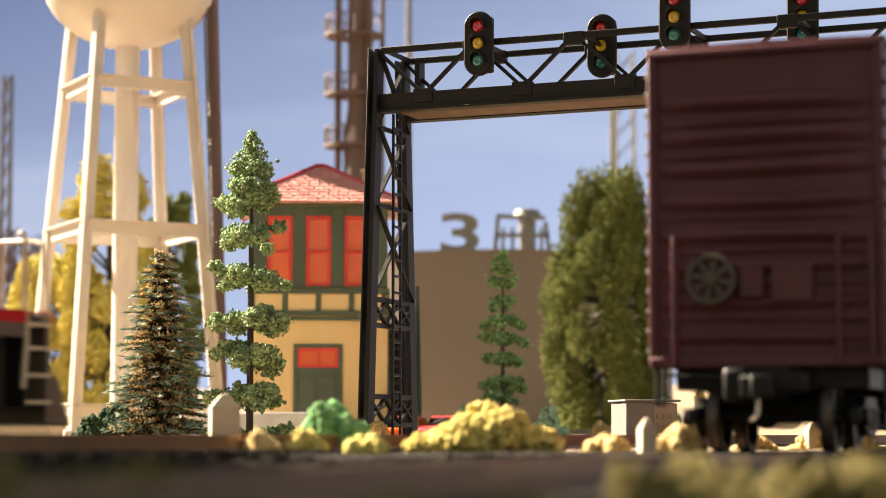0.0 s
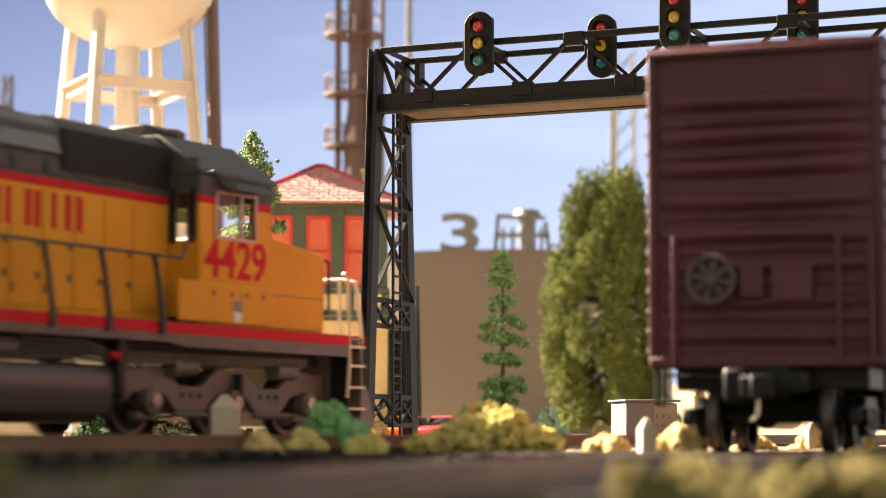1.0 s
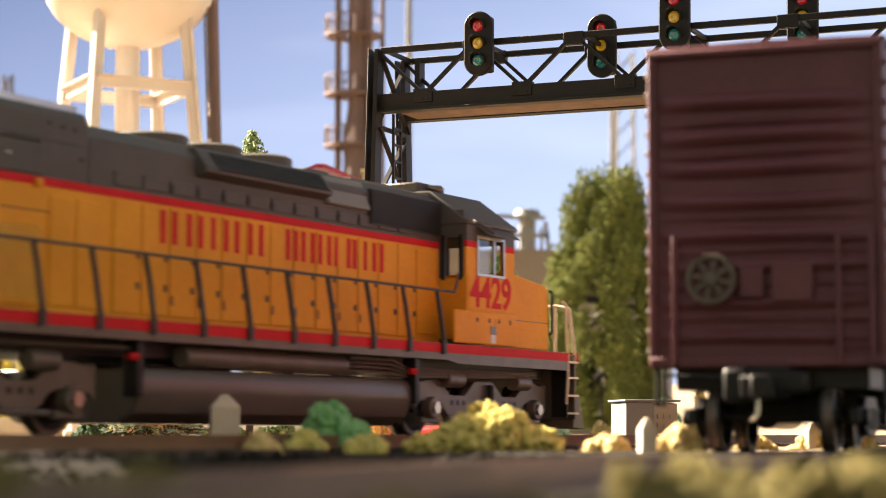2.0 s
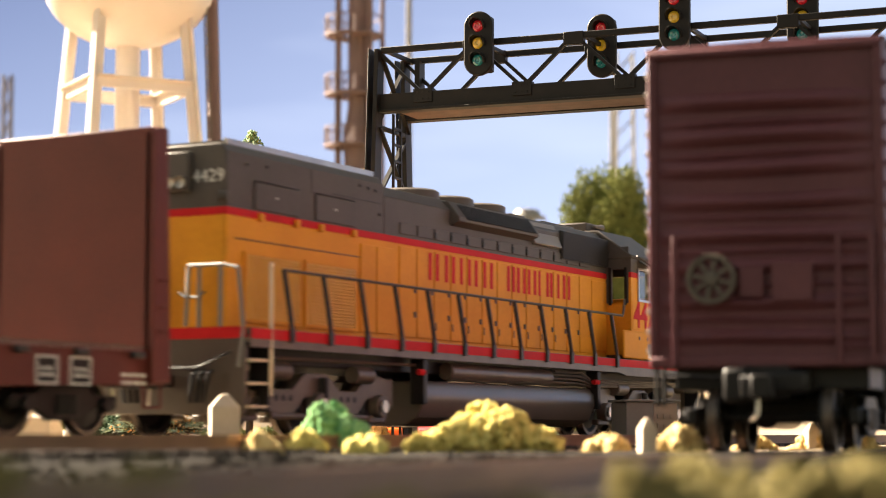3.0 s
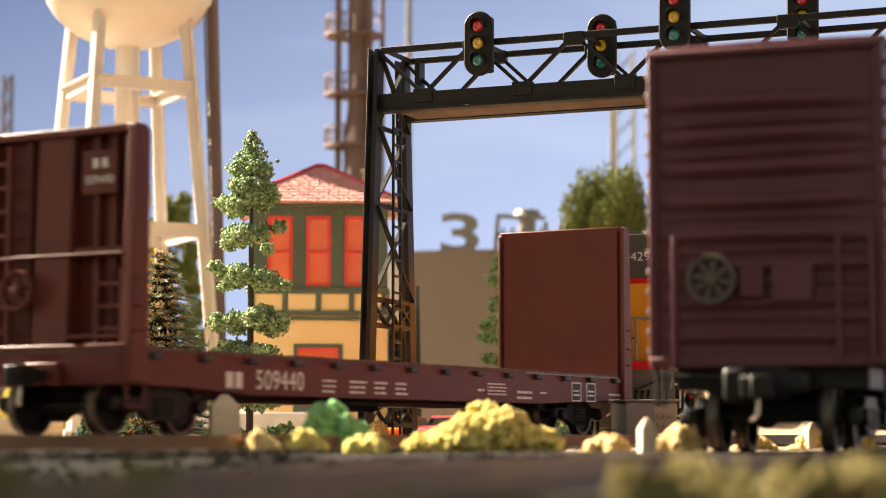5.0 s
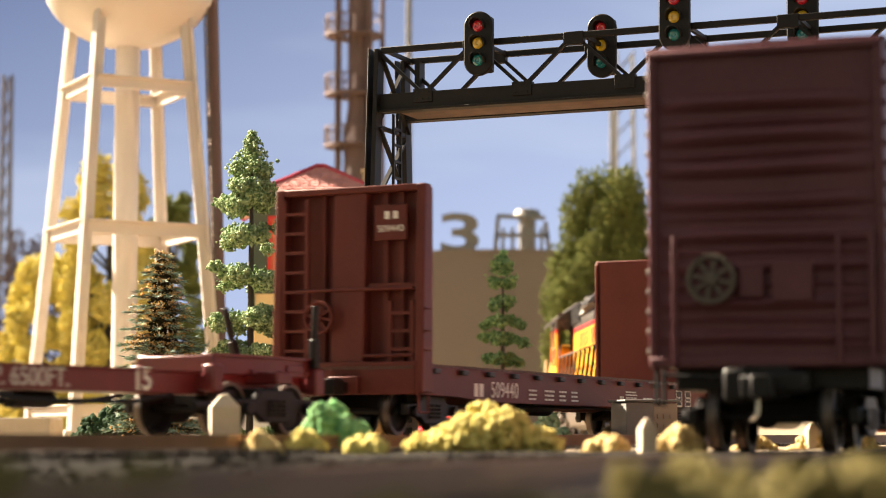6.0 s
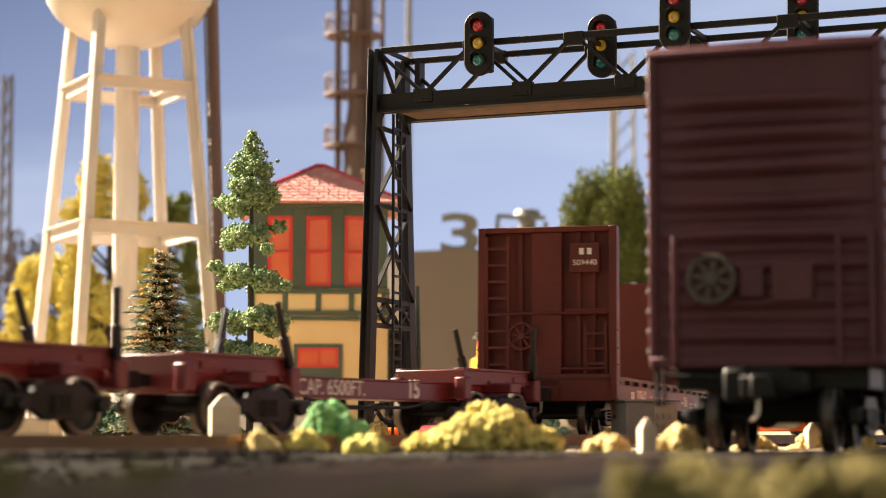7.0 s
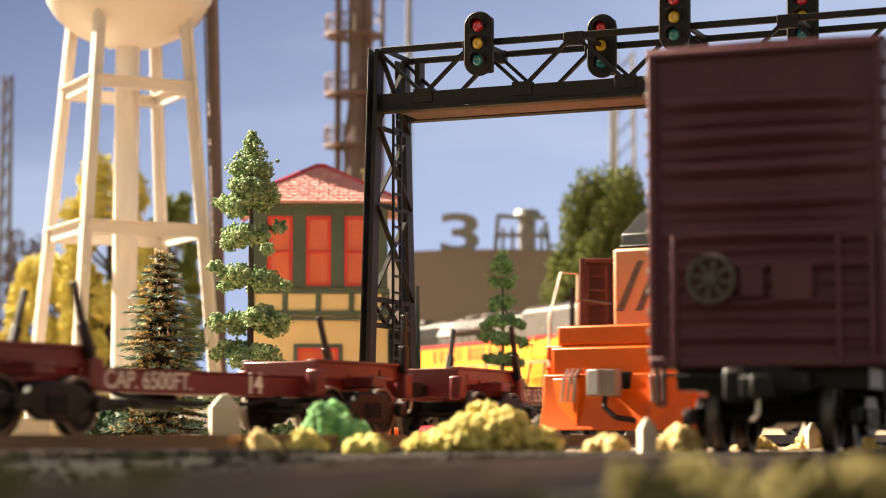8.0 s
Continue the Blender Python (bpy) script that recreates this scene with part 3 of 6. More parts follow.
# ---- signal bridge over the tracks ----
def gantry():
    br = thing("signal_bridge", -1.12, 44.0, -0.40, -22.5, "black plastic truss signal bridge with four colour-light signals", "signal bridge")
    # local x runs along the bridge, y away along the tracks
    base, top = 1.22, 0.70
    zb, zt = 7.40, 8.79
    span = 16.1
    for xo in (0.0, span):
        for s in (-1, 1):
            bm = beam(mesh(), (xo, s * base, 0), (xo, s * top, zt - 0.05), 0.10, 0.34, (0, 1, 0))
            beam(bm, (xo - 0.15, s * base, 0), (xo - 0.15, s * top, zt - 0.05), 0.04, 0.44, (0, 1, 0))
            part("leg_post", bm, "signal", br, bevel=0.012)
        def yy(z):
            return base + (top - base) * z / zt
        zs = [1.25, 3.55, 5.35, 7.1]
        for z in (0.62, 1.22, 2.75, 3.3):
            part("leg_strut", beam(mesh(), (xo, -yy(z), z), (xo, yy(z), z), 0.09, 0.11), "signal", br, bevel=0.01)
        for z in (5.35, 7.05):
            part("leg_strut", beam(mesh(), (xo, -yy(z), z), (xo, yy(z), z), 0.09, 0.09), "signal", br, bevel=0.01)
        for z0, z1 in ((3.35, 5.32), (5.38, 7.02), (7.1, 8.6)):
            part("leg_brace", beam(mesh(), (xo, -yy(z0), z0), (xo, yy(z1), z1), 0.05, 0.10, (1, 0, 0)), "signal", br)
            part("leg_brace", beam(mesh(), (xo + 0.06, yy(z0), z0), (xo + 0.06, -yy(z1), z1), 0.05, 0.10, (1, 0, 0)), "signal", br)
        for z0, z1 in ((0.66, 1.18), (2.79, 3.26)):
            bm = mesh()
            for k in range(3):
                a0, a1 = -yy(z0) + 2 * yy(z0) * k / 3, -yy(z0) + 2 * yy(z0) * (k + 1) / 3
                beam(bm, (xo, a0, z0), (xo, a1, z1), 0.05, 0.085, (1, 0, 0))
                beam(bm, (xo + 0.01, a1, z0), (xo + 0.01, a0, z1), 0.05, 0.085, (1, 0, 0))
            part("lattice", bm, "signal", br)
        # ladder inside the leg
        bm = mesh()
        for s in (-0.2, 0.2):
            beam(bm, (xo + 0.12, s, 0), (xo + 0.12, s, 7.4), 0.05, 0.05)
        lad = part("ladder", bm, "signal", br)
        for k in range(20):
            part("rung", beam(mesh(), (xo + 0.12, -0.2, 0.25 + k * 0.36), (xo + 0.12, 0.2, 0.25 + k * 0.36), 0.05, 0.05), "signal", lad)
    for s in (-1, 1):
        y = s * top
        part("bottom_chord", box(mesh(), -0.1, span + 0.1, y - 0.06, y + 0.06, zb, zb + 0.36), "signal", br, bevel=0.012)
        part("chord_flange", box(mesh(), -0.1, span + 0.1, y - 0.16, y + 0.16, zb - 0.05, zb), "signal", br, bevel=0.01)
        part("top_chord", box(mesh(), 0.05, span, y - 0.06, y + 0.06, zt - 0.13, zt), "signal", br, bevel=0.012)
        n = 7
        w = span / n
        for k in range(n):
            x0 = -0.02 + k * w * 0.985
            part("web", beam(mesh(), (x0, y, zt - 0.08), (x0 + w * 0.47, y, zb + 0.3), 0.07, 0.10, (0, 1, 0)), "signal", br)
            part("web", beam(mesh(), (x0 + w * 0.47, y, zb + 0.3), (x0 + w * 0.95, y, zt - 0.08), 0.07, 0.10, (0, 1, 0)), "signal", br)
            part("gusset_plate", box(mesh(), x0 + w * 0.47 - 0.22, x0 + w * 0.47 + 0.22, y - 0.09, y + 0.09, zb + 0.12, zb + 0.42), "signal", br, bevel=0.01)
            part("gusset_plate", box(mesh(), x0 + w * 0.97 - 0.22, x0 + w * 0.97 + 0.22, y - 0.085, y + 0.085, zt - 0.26, zt + 0.01), "signal", br, bevel=0.01)
            bm = mesh()
            for dx in (-0.13, 0.0, 0.13):
                for z in (zb + 0.2, zb + 0.34):
                    lathe(bm, [(0.02, 0), (0.014, 0.016), (0, 0.02)], 6, Matrix.Translation((x0 + w * 0.47 + dx, y - 0.09, z)) @ Matrix.Rotation(radians(90), 4, "X"))
            part("rivets", bm, "signal", br)
    part("walkway", box(mesh(), 0.4, span - 0.4, -0.50, 0.50, zb - 0.03, zb + 0.03), "deck", br, "tan underside of the walkway")
    for k in range(8):
        part("cross_strut", beam(mesh(), (0.15 + k * 2.26, -top, zt - 0.07), (0.15 + k * 2.26, top, zt - 0.07), 0.08, 0.08), "signal", br)
    part("portal_frame", box(mesh(), 0.32, 0.44, top - 0.2, top + 0.1, zb + 0.3, zt - 0.1), "signal", br)
    # signal heads: along the bridge, side, height of the middle
    for sx, sy, sz in ((2.43, -0.88, 8.66), (4.70, 0.55, 8.70), (6.72, -0.88, 8.88), (9.04, 0.55, 8.98)):
        outline = [(0.33 * math.cos(a), (0.36 if math.sin(a) > 0 else -0.36) + 0.33 * math.sin(a)) for a in [2 * math.pi * i / 28 + 0.01 for i in range(28)]]
        bm = prism(mesh(), [(sx + px, sz + pz) for px, pz in outline], sy, sy - 0.14, "y")
        head = part("signal_head", bm, "signal", br, "rounded black three-lamp signal head", bevel=0.03)
        part("lamp_case", box(mesh(), sx - 0.24, sx + 0.24, sy, sy + 0.25, sz - 0.6, sz + 0.6), "signal", head, bevel=0.05)
        for dz, lens in ((0.37, "lens_red"), (0.0, "lens_yellow"), (-0.37, "lens_green")):
            m = Matrix.Translation((sx, sy - 0.14, sz + dz)) @ Matrix.Rotation(radians(90), 4, "X")
            part("lens", lathe(mesh(), [(0.125, 0), (0.11, 0.03), (0.08, 0.045), (0.045, 0.04), (0.03, 0.025), (0, 0.025)], 20, m), lens, head)
            bm = mesh()
            ring = []
            for i in range(21):
                a = math.pi * (-0.12 + 1.24 * i / 20)
                c, s_ = math.cos(a), math.sin(a)
                ring.append([bm.verts.new((sx + r * c, sy - d, sz + dz + r * s_)) for r, d in ((0.14, 0.12), (0.14, 0.36 - 0.12 * (1 - s_)), (0.17, 0.36 - 0.12 * (1 - s_)), (0.17, 0.12))])
            for p, q in zip(ring, ring[1:]):
                for e in range(3):
                    bm.faces.new((p[e], p[e + 1], q[e + 1], q[e]))
            part("hood", bm, "signal", head)
        part("bracket", box(mesh(), sx - 0.06, sx + 0.06, min(sy, 0.7 * (1 if sy > 0 else -1)), max(sy, 0.7 * (1 if sy > 0 else -1)) + 0.05, sz - 0.12, sz + 0.12), "signal", head)
    return br


gantry()


# ---- the interlocking tower house ----
def house():
    hs = thing("signal_tower_house", -3.76, 61.6, -0.3, 2, "cream and green signal house with red sashes and red roof", "house")
    hw, hd, ze, zm = 2.05, 2.0, 7.15, 4.62
    # walls with thickness; the front has its openings
    t = 0.18
    ups = [(-1.51, -0.77), (-0.37, 0.37), (0.77, 1.51)]
    part("lower_wall", box(mesh(), -hw, hw, -hd, -hd + t, 0, zm - 0.75), "cream", hs)
    for nm, (x0, x1, y0, y1) in (("side_wall", (-hw, -hw + t, -hd + t, hd)), ("side_wall", (hw - t, hw, -hd + t, hd)), ("back_wall", (-hw + t, hw - t, hd - t, hd))):
        part(nm, box(mesh(), x0, x1, y0, y1, 0, zm - 0.75), "cream", hs)
        part(nm, box(mesh(), x0, x1, y0, y1, zm - 0.75, ze), "green", hs)
    # clapboards
    k = 0
    while 0.1 + k * 0.15 < zm - 0.85:
        z = 0.1 + k * 0.15
        k += 1
        for a, b in ((-hw, -0.76), (0.76, hw)) if z < 2.95 else ((-hw, hw),):
            bm = prism(mesh(), [(-hd, z), (-hd - 0.035, z), (-hd - 0.006, z + 0.15), (-hd, z + 0.15)], a, b, "x")
            part("clapboard", bm, "cream", hs)
    # upper storey between the windows
    xs = [-hw, -1.51, -0.77, -0.37, 0.37, 0.77, 1.51, hw]
    for a, b in zip(xs[::2], xs[1::2]):
        part("pier", box(mesh(), a, b, -hd, -hd + t, zm, ze), "green", hs, bevel=0.02)
    for a, b in ups:
        part("window_head", box(mesh(), a, b, -hd, -hd + t, 6.78, ze), "green", hs)
        w = part("window", box(mesh(), a + 0.02, b - 0.02, -hd + 0.06, -hd + 0.09, zm + 0.06, 6.78), "blind", hs, "tall sash window with an orange blind")
        part("sill", box(mesh(), a - 0.05, b + 0.05, -hd - 0.06, -hd + 0.1, zm, zm + 0.07), "green", w, bevel=0.01)
        for z0, z1 in ((zm + 0.07, zm + 0.16), (5.68, 5.75), (6.68, 6.78)):
            part("sash_rail", box(mesh(), a, b, -hd + 0.0, -hd + 0.06, z0, z1), "sash", w, bevel=0.01)
        for x0, x1 in ((a, a + 0.09), (b - 0.09, b)):
            part("sash_stile", box(mesh(), x0, x1, -hd + 0.003, -hd + 0.063, zm + 0.07, 6.78), "sash", w, bevel=0.01)
    # band of panels between the storeys
    part("belt_wall", box(mesh(), -hw, hw, -hd, -hd + t, zm - 0.75, zm), "cream", hs)
    for z0, z1 in ((zm - 0.16, zm - 0.02), (zm - 0.80, zm - 0.66), (zm - 0.95, zm - 0.84)):
        part("belt_course", box(mesh(), -hw - 0.05, hw + 0.05, -hd - 0.10, -hd, z0, z1), "green", hs, bevel=0.02)
    for x in (-1.95, -0.98, 0.0, 0.98, 1.95):
        part("belt_stud", box(mesh(), x - 0.08, x + 0.08, -hd - 0.06, -hd, zm - 0.66, zm - 0.16), "green", hs, bevel=0.01)
    part("fascia", box(mesh(), -hw - 0.1, hw + 0.1, -hd - 0.12, -hd + 0.02, ze - 0.12, ze + 0.08), "green", hs, bevel=0.02)
    # door with its transom light
    dx0, dx1 = -0.72, 0.72
    dr = part("door", box(mesh(), dx0 + 0.12, dx1 - 0.12, -hd - 0.02, -hd + 0.05, 0.1, 2.15), "green", hs, "green panelled double door", bevel=0.01)
    for a, b in ((dx0, dx0 + 0.12), (dx1 - 0.12, dx1)):
        part("door_post", box(mesh(), a, b, -hd - 0.07, -hd, 0.0, 2.98), "green", dr, bevel=0.01)
    for z0, z1 in ((2.15, 2.28), (2.86, 2.98)):
        part("door_head", box(mesh(), dx0 + 0.12, dx1 - 0.12, -hd - 0.065, -hd, z0, z1), "green", dr, bevel=0.01)
    mid = (dx0 + dx1) / 2
    for a, b in ((dx0 + 0.22, mid - 0.06), (mid + 0.06, dx1 - 0.22)):
        for z0, z1 in ((0.3, 1.0), (1.15, 2.0)):
            part("door_panel", box(mesh(), a, b, -hd - 0.045, -hd - 0.02, z0, z1), "green", dr, bevel=0.02)
    tr = part("transom_light", box(mesh(), dx0 + 0.12, dx1 - 0.12, -hd - 0.01, -hd + 0.02, 2.28, 2.86), "blind", hs, "orange transom light in a red frame")
    for a, b, c, d in ((dx0 + 0.12, dx1 - 0.12, 2.28, 2.36), (dx0 + 0.12, dx1 - 0.12, 2.78, 2.86), (dx0 + 0.12, dx0 + 0.2, 2.36, 2.78), (dx1 - 0.2, dx1 - 0.12, 2.36, 2.78), (mid - 0.02, mid + 0.02, 2.36, 2.78)):
        part("transom_bar", box(mesh(), a, b, -hd - 0.045, -hd - 0.01, c, d), "sash", tr)
    # hip roof with rows of tiles
    ov, zr = 0.48, 8.5
    core = mesh()
    c = [core.verts.new(p) for p in ((-hw - ov, -hd - ov, ze), (hw + ov, -hd - ov, ze), (hw + ov, hd + ov, ze), (-hw - ov, hd + ov, ze), (-0.12, 0, zr), (0.12, 0, zr))]
    for q in ((0, 1, 5, 4), (1, 2, 5), (2, 3, 4, 5), (3, 0, 4), (3, 2, 1, 0)):
        core.faces.new([c[i] for i in q])
    rf = part("roof", core, "roof", hs, "red tiled hip roof")
    eaves = [Vector(p) for p in ((-hw - ov, -hd - ov, ze), (hw + ov, -hd - ov, ze), (hw + ov, hd + ov, ze), (-hw - ov, hd + ov, ze))]
    tops = [Vector((-0.12, 0, zr)), Vector((0.12, 0, zr)), Vector((0.12, 0, zr)), Vector((-0.12, 0, zr))]
    rng = random.Random(8)
    rows = 12
    for side in (0, 1, 3):
        a0, b0 = eaves[side], eaves[(side + 1) % 4]
        a1, b1 = tops[side], tops[(side + 1) % 4]
        nrm = (b0 - a0).cross(a1 - a0).normalized()
        bm = mesh()
        for r in range(rows):
            f0, f1 = r / rows, min((r + 1.15) / rows, 1)
            p0, q0, p1, q1 = a0.lerp(a1, f0), b0.lerp(b1, f0), a0.lerp(a1, f1), b0.lerp(b1, f1)
            n = max(1, int((q0 - p0).length / 0.3))
            for i in range(n):
                s0, s1 = (i + 0.07) / n, (i + 0.93) / n
                lift = nrm * (0.045 + rng.random() * 0.015)
                vs = [bm.verts.new(v) for v in (p0.lerp(q0, s0) + lift, p0.lerp(q0, s1) + lift, p1.lerp(q1, s1) + nrm * 0.01, p1.lerp(q1, s0) + nrm * 0.01, p0.lerp(q0, s0), p0.lerp(q0, s1))]
                bm.faces.new(vs[:4]), bm.faces.new((vs[4], vs[5], vs[1], vs[0]))
        ob = part("roof_tiles", bm, "roof", rf)
        tagged(ob, "rows of small red tiles", kind="stuff")
    for i in range(4):
        part("hip_tiles", rod(mesh(), eaves[i], tops[i] + Vector((0, 0, 0.03)), 0.085, 8), "ridge", rf, "crimson hip tiles")
    part("ridge_tiles", rod(mesh(), (-0.16, 0, zr + 0.03), (0.16, 0, zr + 0.03), 0.09, 8), "ridge", rf)
    part("chimney", lathe(mesh(), [(0.15, 7.4), (0.15, 8.35), (0.2, 8.38), (0.2, 8.5), (0.12, 8.5), (0.12, 8.3), (0, 8.3)], 12, Matrix.Translation((1.42, 0.4, 0))), "cream", hs, "cream round chimney pot", bevel=0)
    # open stair with a landing on the right-hand side
    for k in range(14):
        part("stair_tread", box(mesh(), hw + 0.05, hw + 0.95, -hd - 0.6 + k * 0.24, -hd - 0.34 + k * 0.24, 0.2 + k * 0.27, 0.25 + k * 0.27), "green", hs)
    for x in (hw + 0.05, hw + 0.98):
        part("stair_string", beam(mesh(), (x, -hd - 0.7, 0.05), (x, hd - 0.6, 3.95), 0.06, 0.24), "green", hs)
        part("stair_rail", beam(mesh(), (x, -hd - 0.7, 1.0), (x, hd - 0.6, 4.85), 0.06, 0.08), "green", hs)
    part("landing_wall", box(mesh(), hw + 0.9, hw + 1.0, hd - 1.4, hd, 0, 4.9), "green", hs, bevel=0.02)
    part("porch_wall", box(mesh(), hw + 0.02, hw + 0.85, hd - 1.2, hd - 1.1, 0, 3.6), "interior", hs)
    for z in (0.9, 0.5):
        part("low_rail", beam(mesh(), (0.85, -hd - 0.9, z - 0.4), (hw + 0.1, -hd - 0.9, z + 0.35), 0.07, 0.1), "green", hs)
    part("rail_post", box(mesh(), 0.8, 0.95, -hd - 0.95, -hd - 0.8, 0, 0.75), "green", hs)
    return hs


house()


# ---- white water tower ----
def water_tower():
    wt = thing("water_tower", -10.8, 68.3, -0.3, 28, "cream white water tower on four riveted legs, in the sun", "water tower")
    base, zt = 2.52, 15.0
    def cor(z):
        return base + (1.46 - base) * z / zt
    for sx, sy in ((-1, -1), (1, -1), (1, 1), (-1, 1)):
        a, b = Vector((sx * base, sy * base, 0)), Vector((sx * 1.46, sy * 1.46, zt))
        bm = beam(mesh(), a, b, 0.42, 0.12, (0, 1, 0))
        beam(bm, a + Vector((sx * 0.12, 0, 0)), b + Vector((sx * 0.12, 0, 0)), 0.12, 0.44, (0, 1, 0))
        leg = part("leg", bm, "towerwhite", wt, bevel=0.02)
        part("footing", box(mesh(), sx * base - 0.4, sx * base + 0.4, sy * base - 0.4, sy * base + 0.4, 0, 0.45), "towerwhite", wt, bevel=0.04)
    for z, h in ((12.0, 0.38), (7.1, 0.42), (1.1, 0.35)):
        c = cor(z)
        for a, b in (((-c, -c), (c, -c)), ((c, -c), (c, c)), ((c, c), (-c, c)), ((-c, c), (-c, -c))):
            bm = beam(mesh(), (*a, z), (*b, z), 0.14, h)
            beam(bm, (*a, z + h / 2), (*b, z + h / 2), 0.5, 0.06)
            part("ring_girder", bm, "towerwhite", wt, bevel=0.015)
    part("riser_pipe", rod(mesh(), (0, 0, 0), (0, 0, 14), 0.42, 20), "towerwhite", wt)
    prof = [(0, 13.5)] + [(2.95 * math.sin(a), 15.8 - 2.3 * math.cos(a)) for a in [math.pi / 2 * i / 10 for i in range(1, 11)]] + [(2.96, 20.5), (2.9, 20.6), (2.9, 20.75), (0.3, 22.4), (0, 22.4)]
    part("tank", lathe(mesh(), prof, 40), "towerwhite", wt, "round-bottomed cream tank")
    part("balcony", lathe(mesh(), [(2.95, 15.7), (3.3, 15.7), (3.3, 15.8), (2.95, 15.8)], 40), "towerwhite", wt)
    # dark ladder beside one leg, and a dark upright rod next to it
    bm = mesh()
    a, b = Vector((2.95, -1.35, 0)), Vector((2.35, -1.1, 16))
    for d in (-0.17, 0.17):
        beam(bm, a + Vector((0, d, 0)), b + Vector((0, d, 0)), 0.06, 0.06)
    lad = part("ladder", bm, "chassis", wt, "dark ladder beside a leg")
    for k in range(44):
        p = a.lerp(b, (k + 0.5) / 44)
        part("rung", beam(mesh(), p + Vector((0, -0.17, 0)), p + Vector((0, 0.17, 0)), 0.05, 0.05), "chassis", lad)
    part("dark_upright", rod(mesh(), (3.2, -1.0, 0), (2.6, -0.8, 19), 0.22, 14), "rust", wt, "dark brown upright rod beside a leg")
    return wt


water_tower()
tagged(part("platform_slab", box(mesh(), -16.5, -10.9, 56.2, 58.2, -0.35, 0.48), "concrete", bevel=0.05), "pale sunlit concrete platform slab", "platform")
tagged(part("platform_edge", box(mesh(), -7.2, -3.0, 55.4, 56.4, -0.35, 0.62), "pinkwhite", bevel=0.05), "low white platform wall by the house", "platform")


# ---- storage tank, column and far masts ----
def storage_tank():
    st = thing("storage_tank", 3.2, 113, -0.3, 0, "large tan round storage tank with a raised numeral on its rim", "storage tank")
    part("shell", lathe(mesh(), [(0, 0), (9.6, 0), (9.6, 9.75), (9.5, 9.8), (9.45, 9.65), (0, 9.9)], 96), "tank", st)
    part("rim", lathe(mesh(), [(9.58, 9.62), (9.68, 9.62), (9.68, 9.83), (9.58, 9.83)], 96), "tank", st)
    lettering("numeral", "3", 1.95, "boxgrey", st, off(-2.3, -9.0, 9.75, 90, 0, 0), "raised grey numeral 3 on the rim", thick=0.06).scale = (1.75, 1, 8)
    sg = part("sign_frame", mesh_frame(-0.5, 2.3, -9.0, 9.7, 11.6), "boxgrey", st, "grey railing frame on the rim")
    for x in (-0.1, 0.4, 0.9, 1.4, 1.9):
        part("rail_bar", box(mesh(), x - 0.08, x + 0.08, -9.05, -8.95, 9.7, 11.0), "boxgrey", sg)
    part("vent_hood", lathe(mesh(), [(0.45, 9.7), (0.45, 11.5), (0.8, 11.6), (0.6, 12.0), (0, 12.1)], 16, Matrix.Translation((1.2, -8.2, 0))), "boxgrey", st)
    return st


def mesh_frame(x0, x1, y, z0, z1):
    bm = mesh()
    for a, b in (((x0, y, z0), (x0 + 0.15, y, z1)), ((x1, y, z0), (x1 - 0.2, y, z1 - 0.3)), ((x0 + 0.1, y, z1), (x1 - 0.2, y, z1 - 0.1)), ((x0, y, z0 + 0.9), (x1, y, z0 + 0.9))):
        beam(bm, a, b, 0.16, 0.22)
    return bm


storage_tank()


def column():
    co = thing("refinery_column", -4.15, 100, -0.3, 0, "tall rusty brown refinery column with platforms and a ladder", "refinery column")
    part("shell", lathe(mesh(), [(0, 0), (0.82, 0), (0.82, 15.2), (0.62, 16.6), (0.62, 27), (0, 27.4)], 32), "rust", co)
    for z in (14.6, 17.2, 20.2):
        p = part("platform", lathe(mesh(), [(0.6, z), (1.45, z), (1.45, z + 0.14), (0.6, z + 0.14)], 20, Matrix.Translation((-0.35, 0, 0))), "rust", co)
        bm = mesh()
        for i in range(10):
            a = math.pi * (0.45 + i * 0.12)
            rod(bm, (1.4 * math.cos(a) - 0.35, 1.4 * math.sin(a), z), (1.4 * math.cos(a) - 0.35, 1.4 * math.sin(a), z + 1.0), 0.05, 5)
        part("guard_post", bm, "rust", p)
        part("guard_rail", lathe(mesh(), [(1.37, z + 0.95), (1.44, z + 0.95), (1.44, z + 1.03), (1.37, z + 1.03), (1.37, z + 0.95)], 20, Matrix.Translation((-0.35, 0, 0))), "rust", p)
    part("ladder", box(mesh(), -1.25, -0.95, -0.2, 0.2, 5, 23), "rust", co)
    part("side_pipe", rod(mesh(), (0.5, -0.75, 1), (0.5, -0.75, 26), 0.16, 10), "rust", co)
    part("side_pipe", rod(mesh(), (1.1, 0.3, 1), (1.1, 0.3, 24), 0.12, 10), "rust", co)
    return co


column()


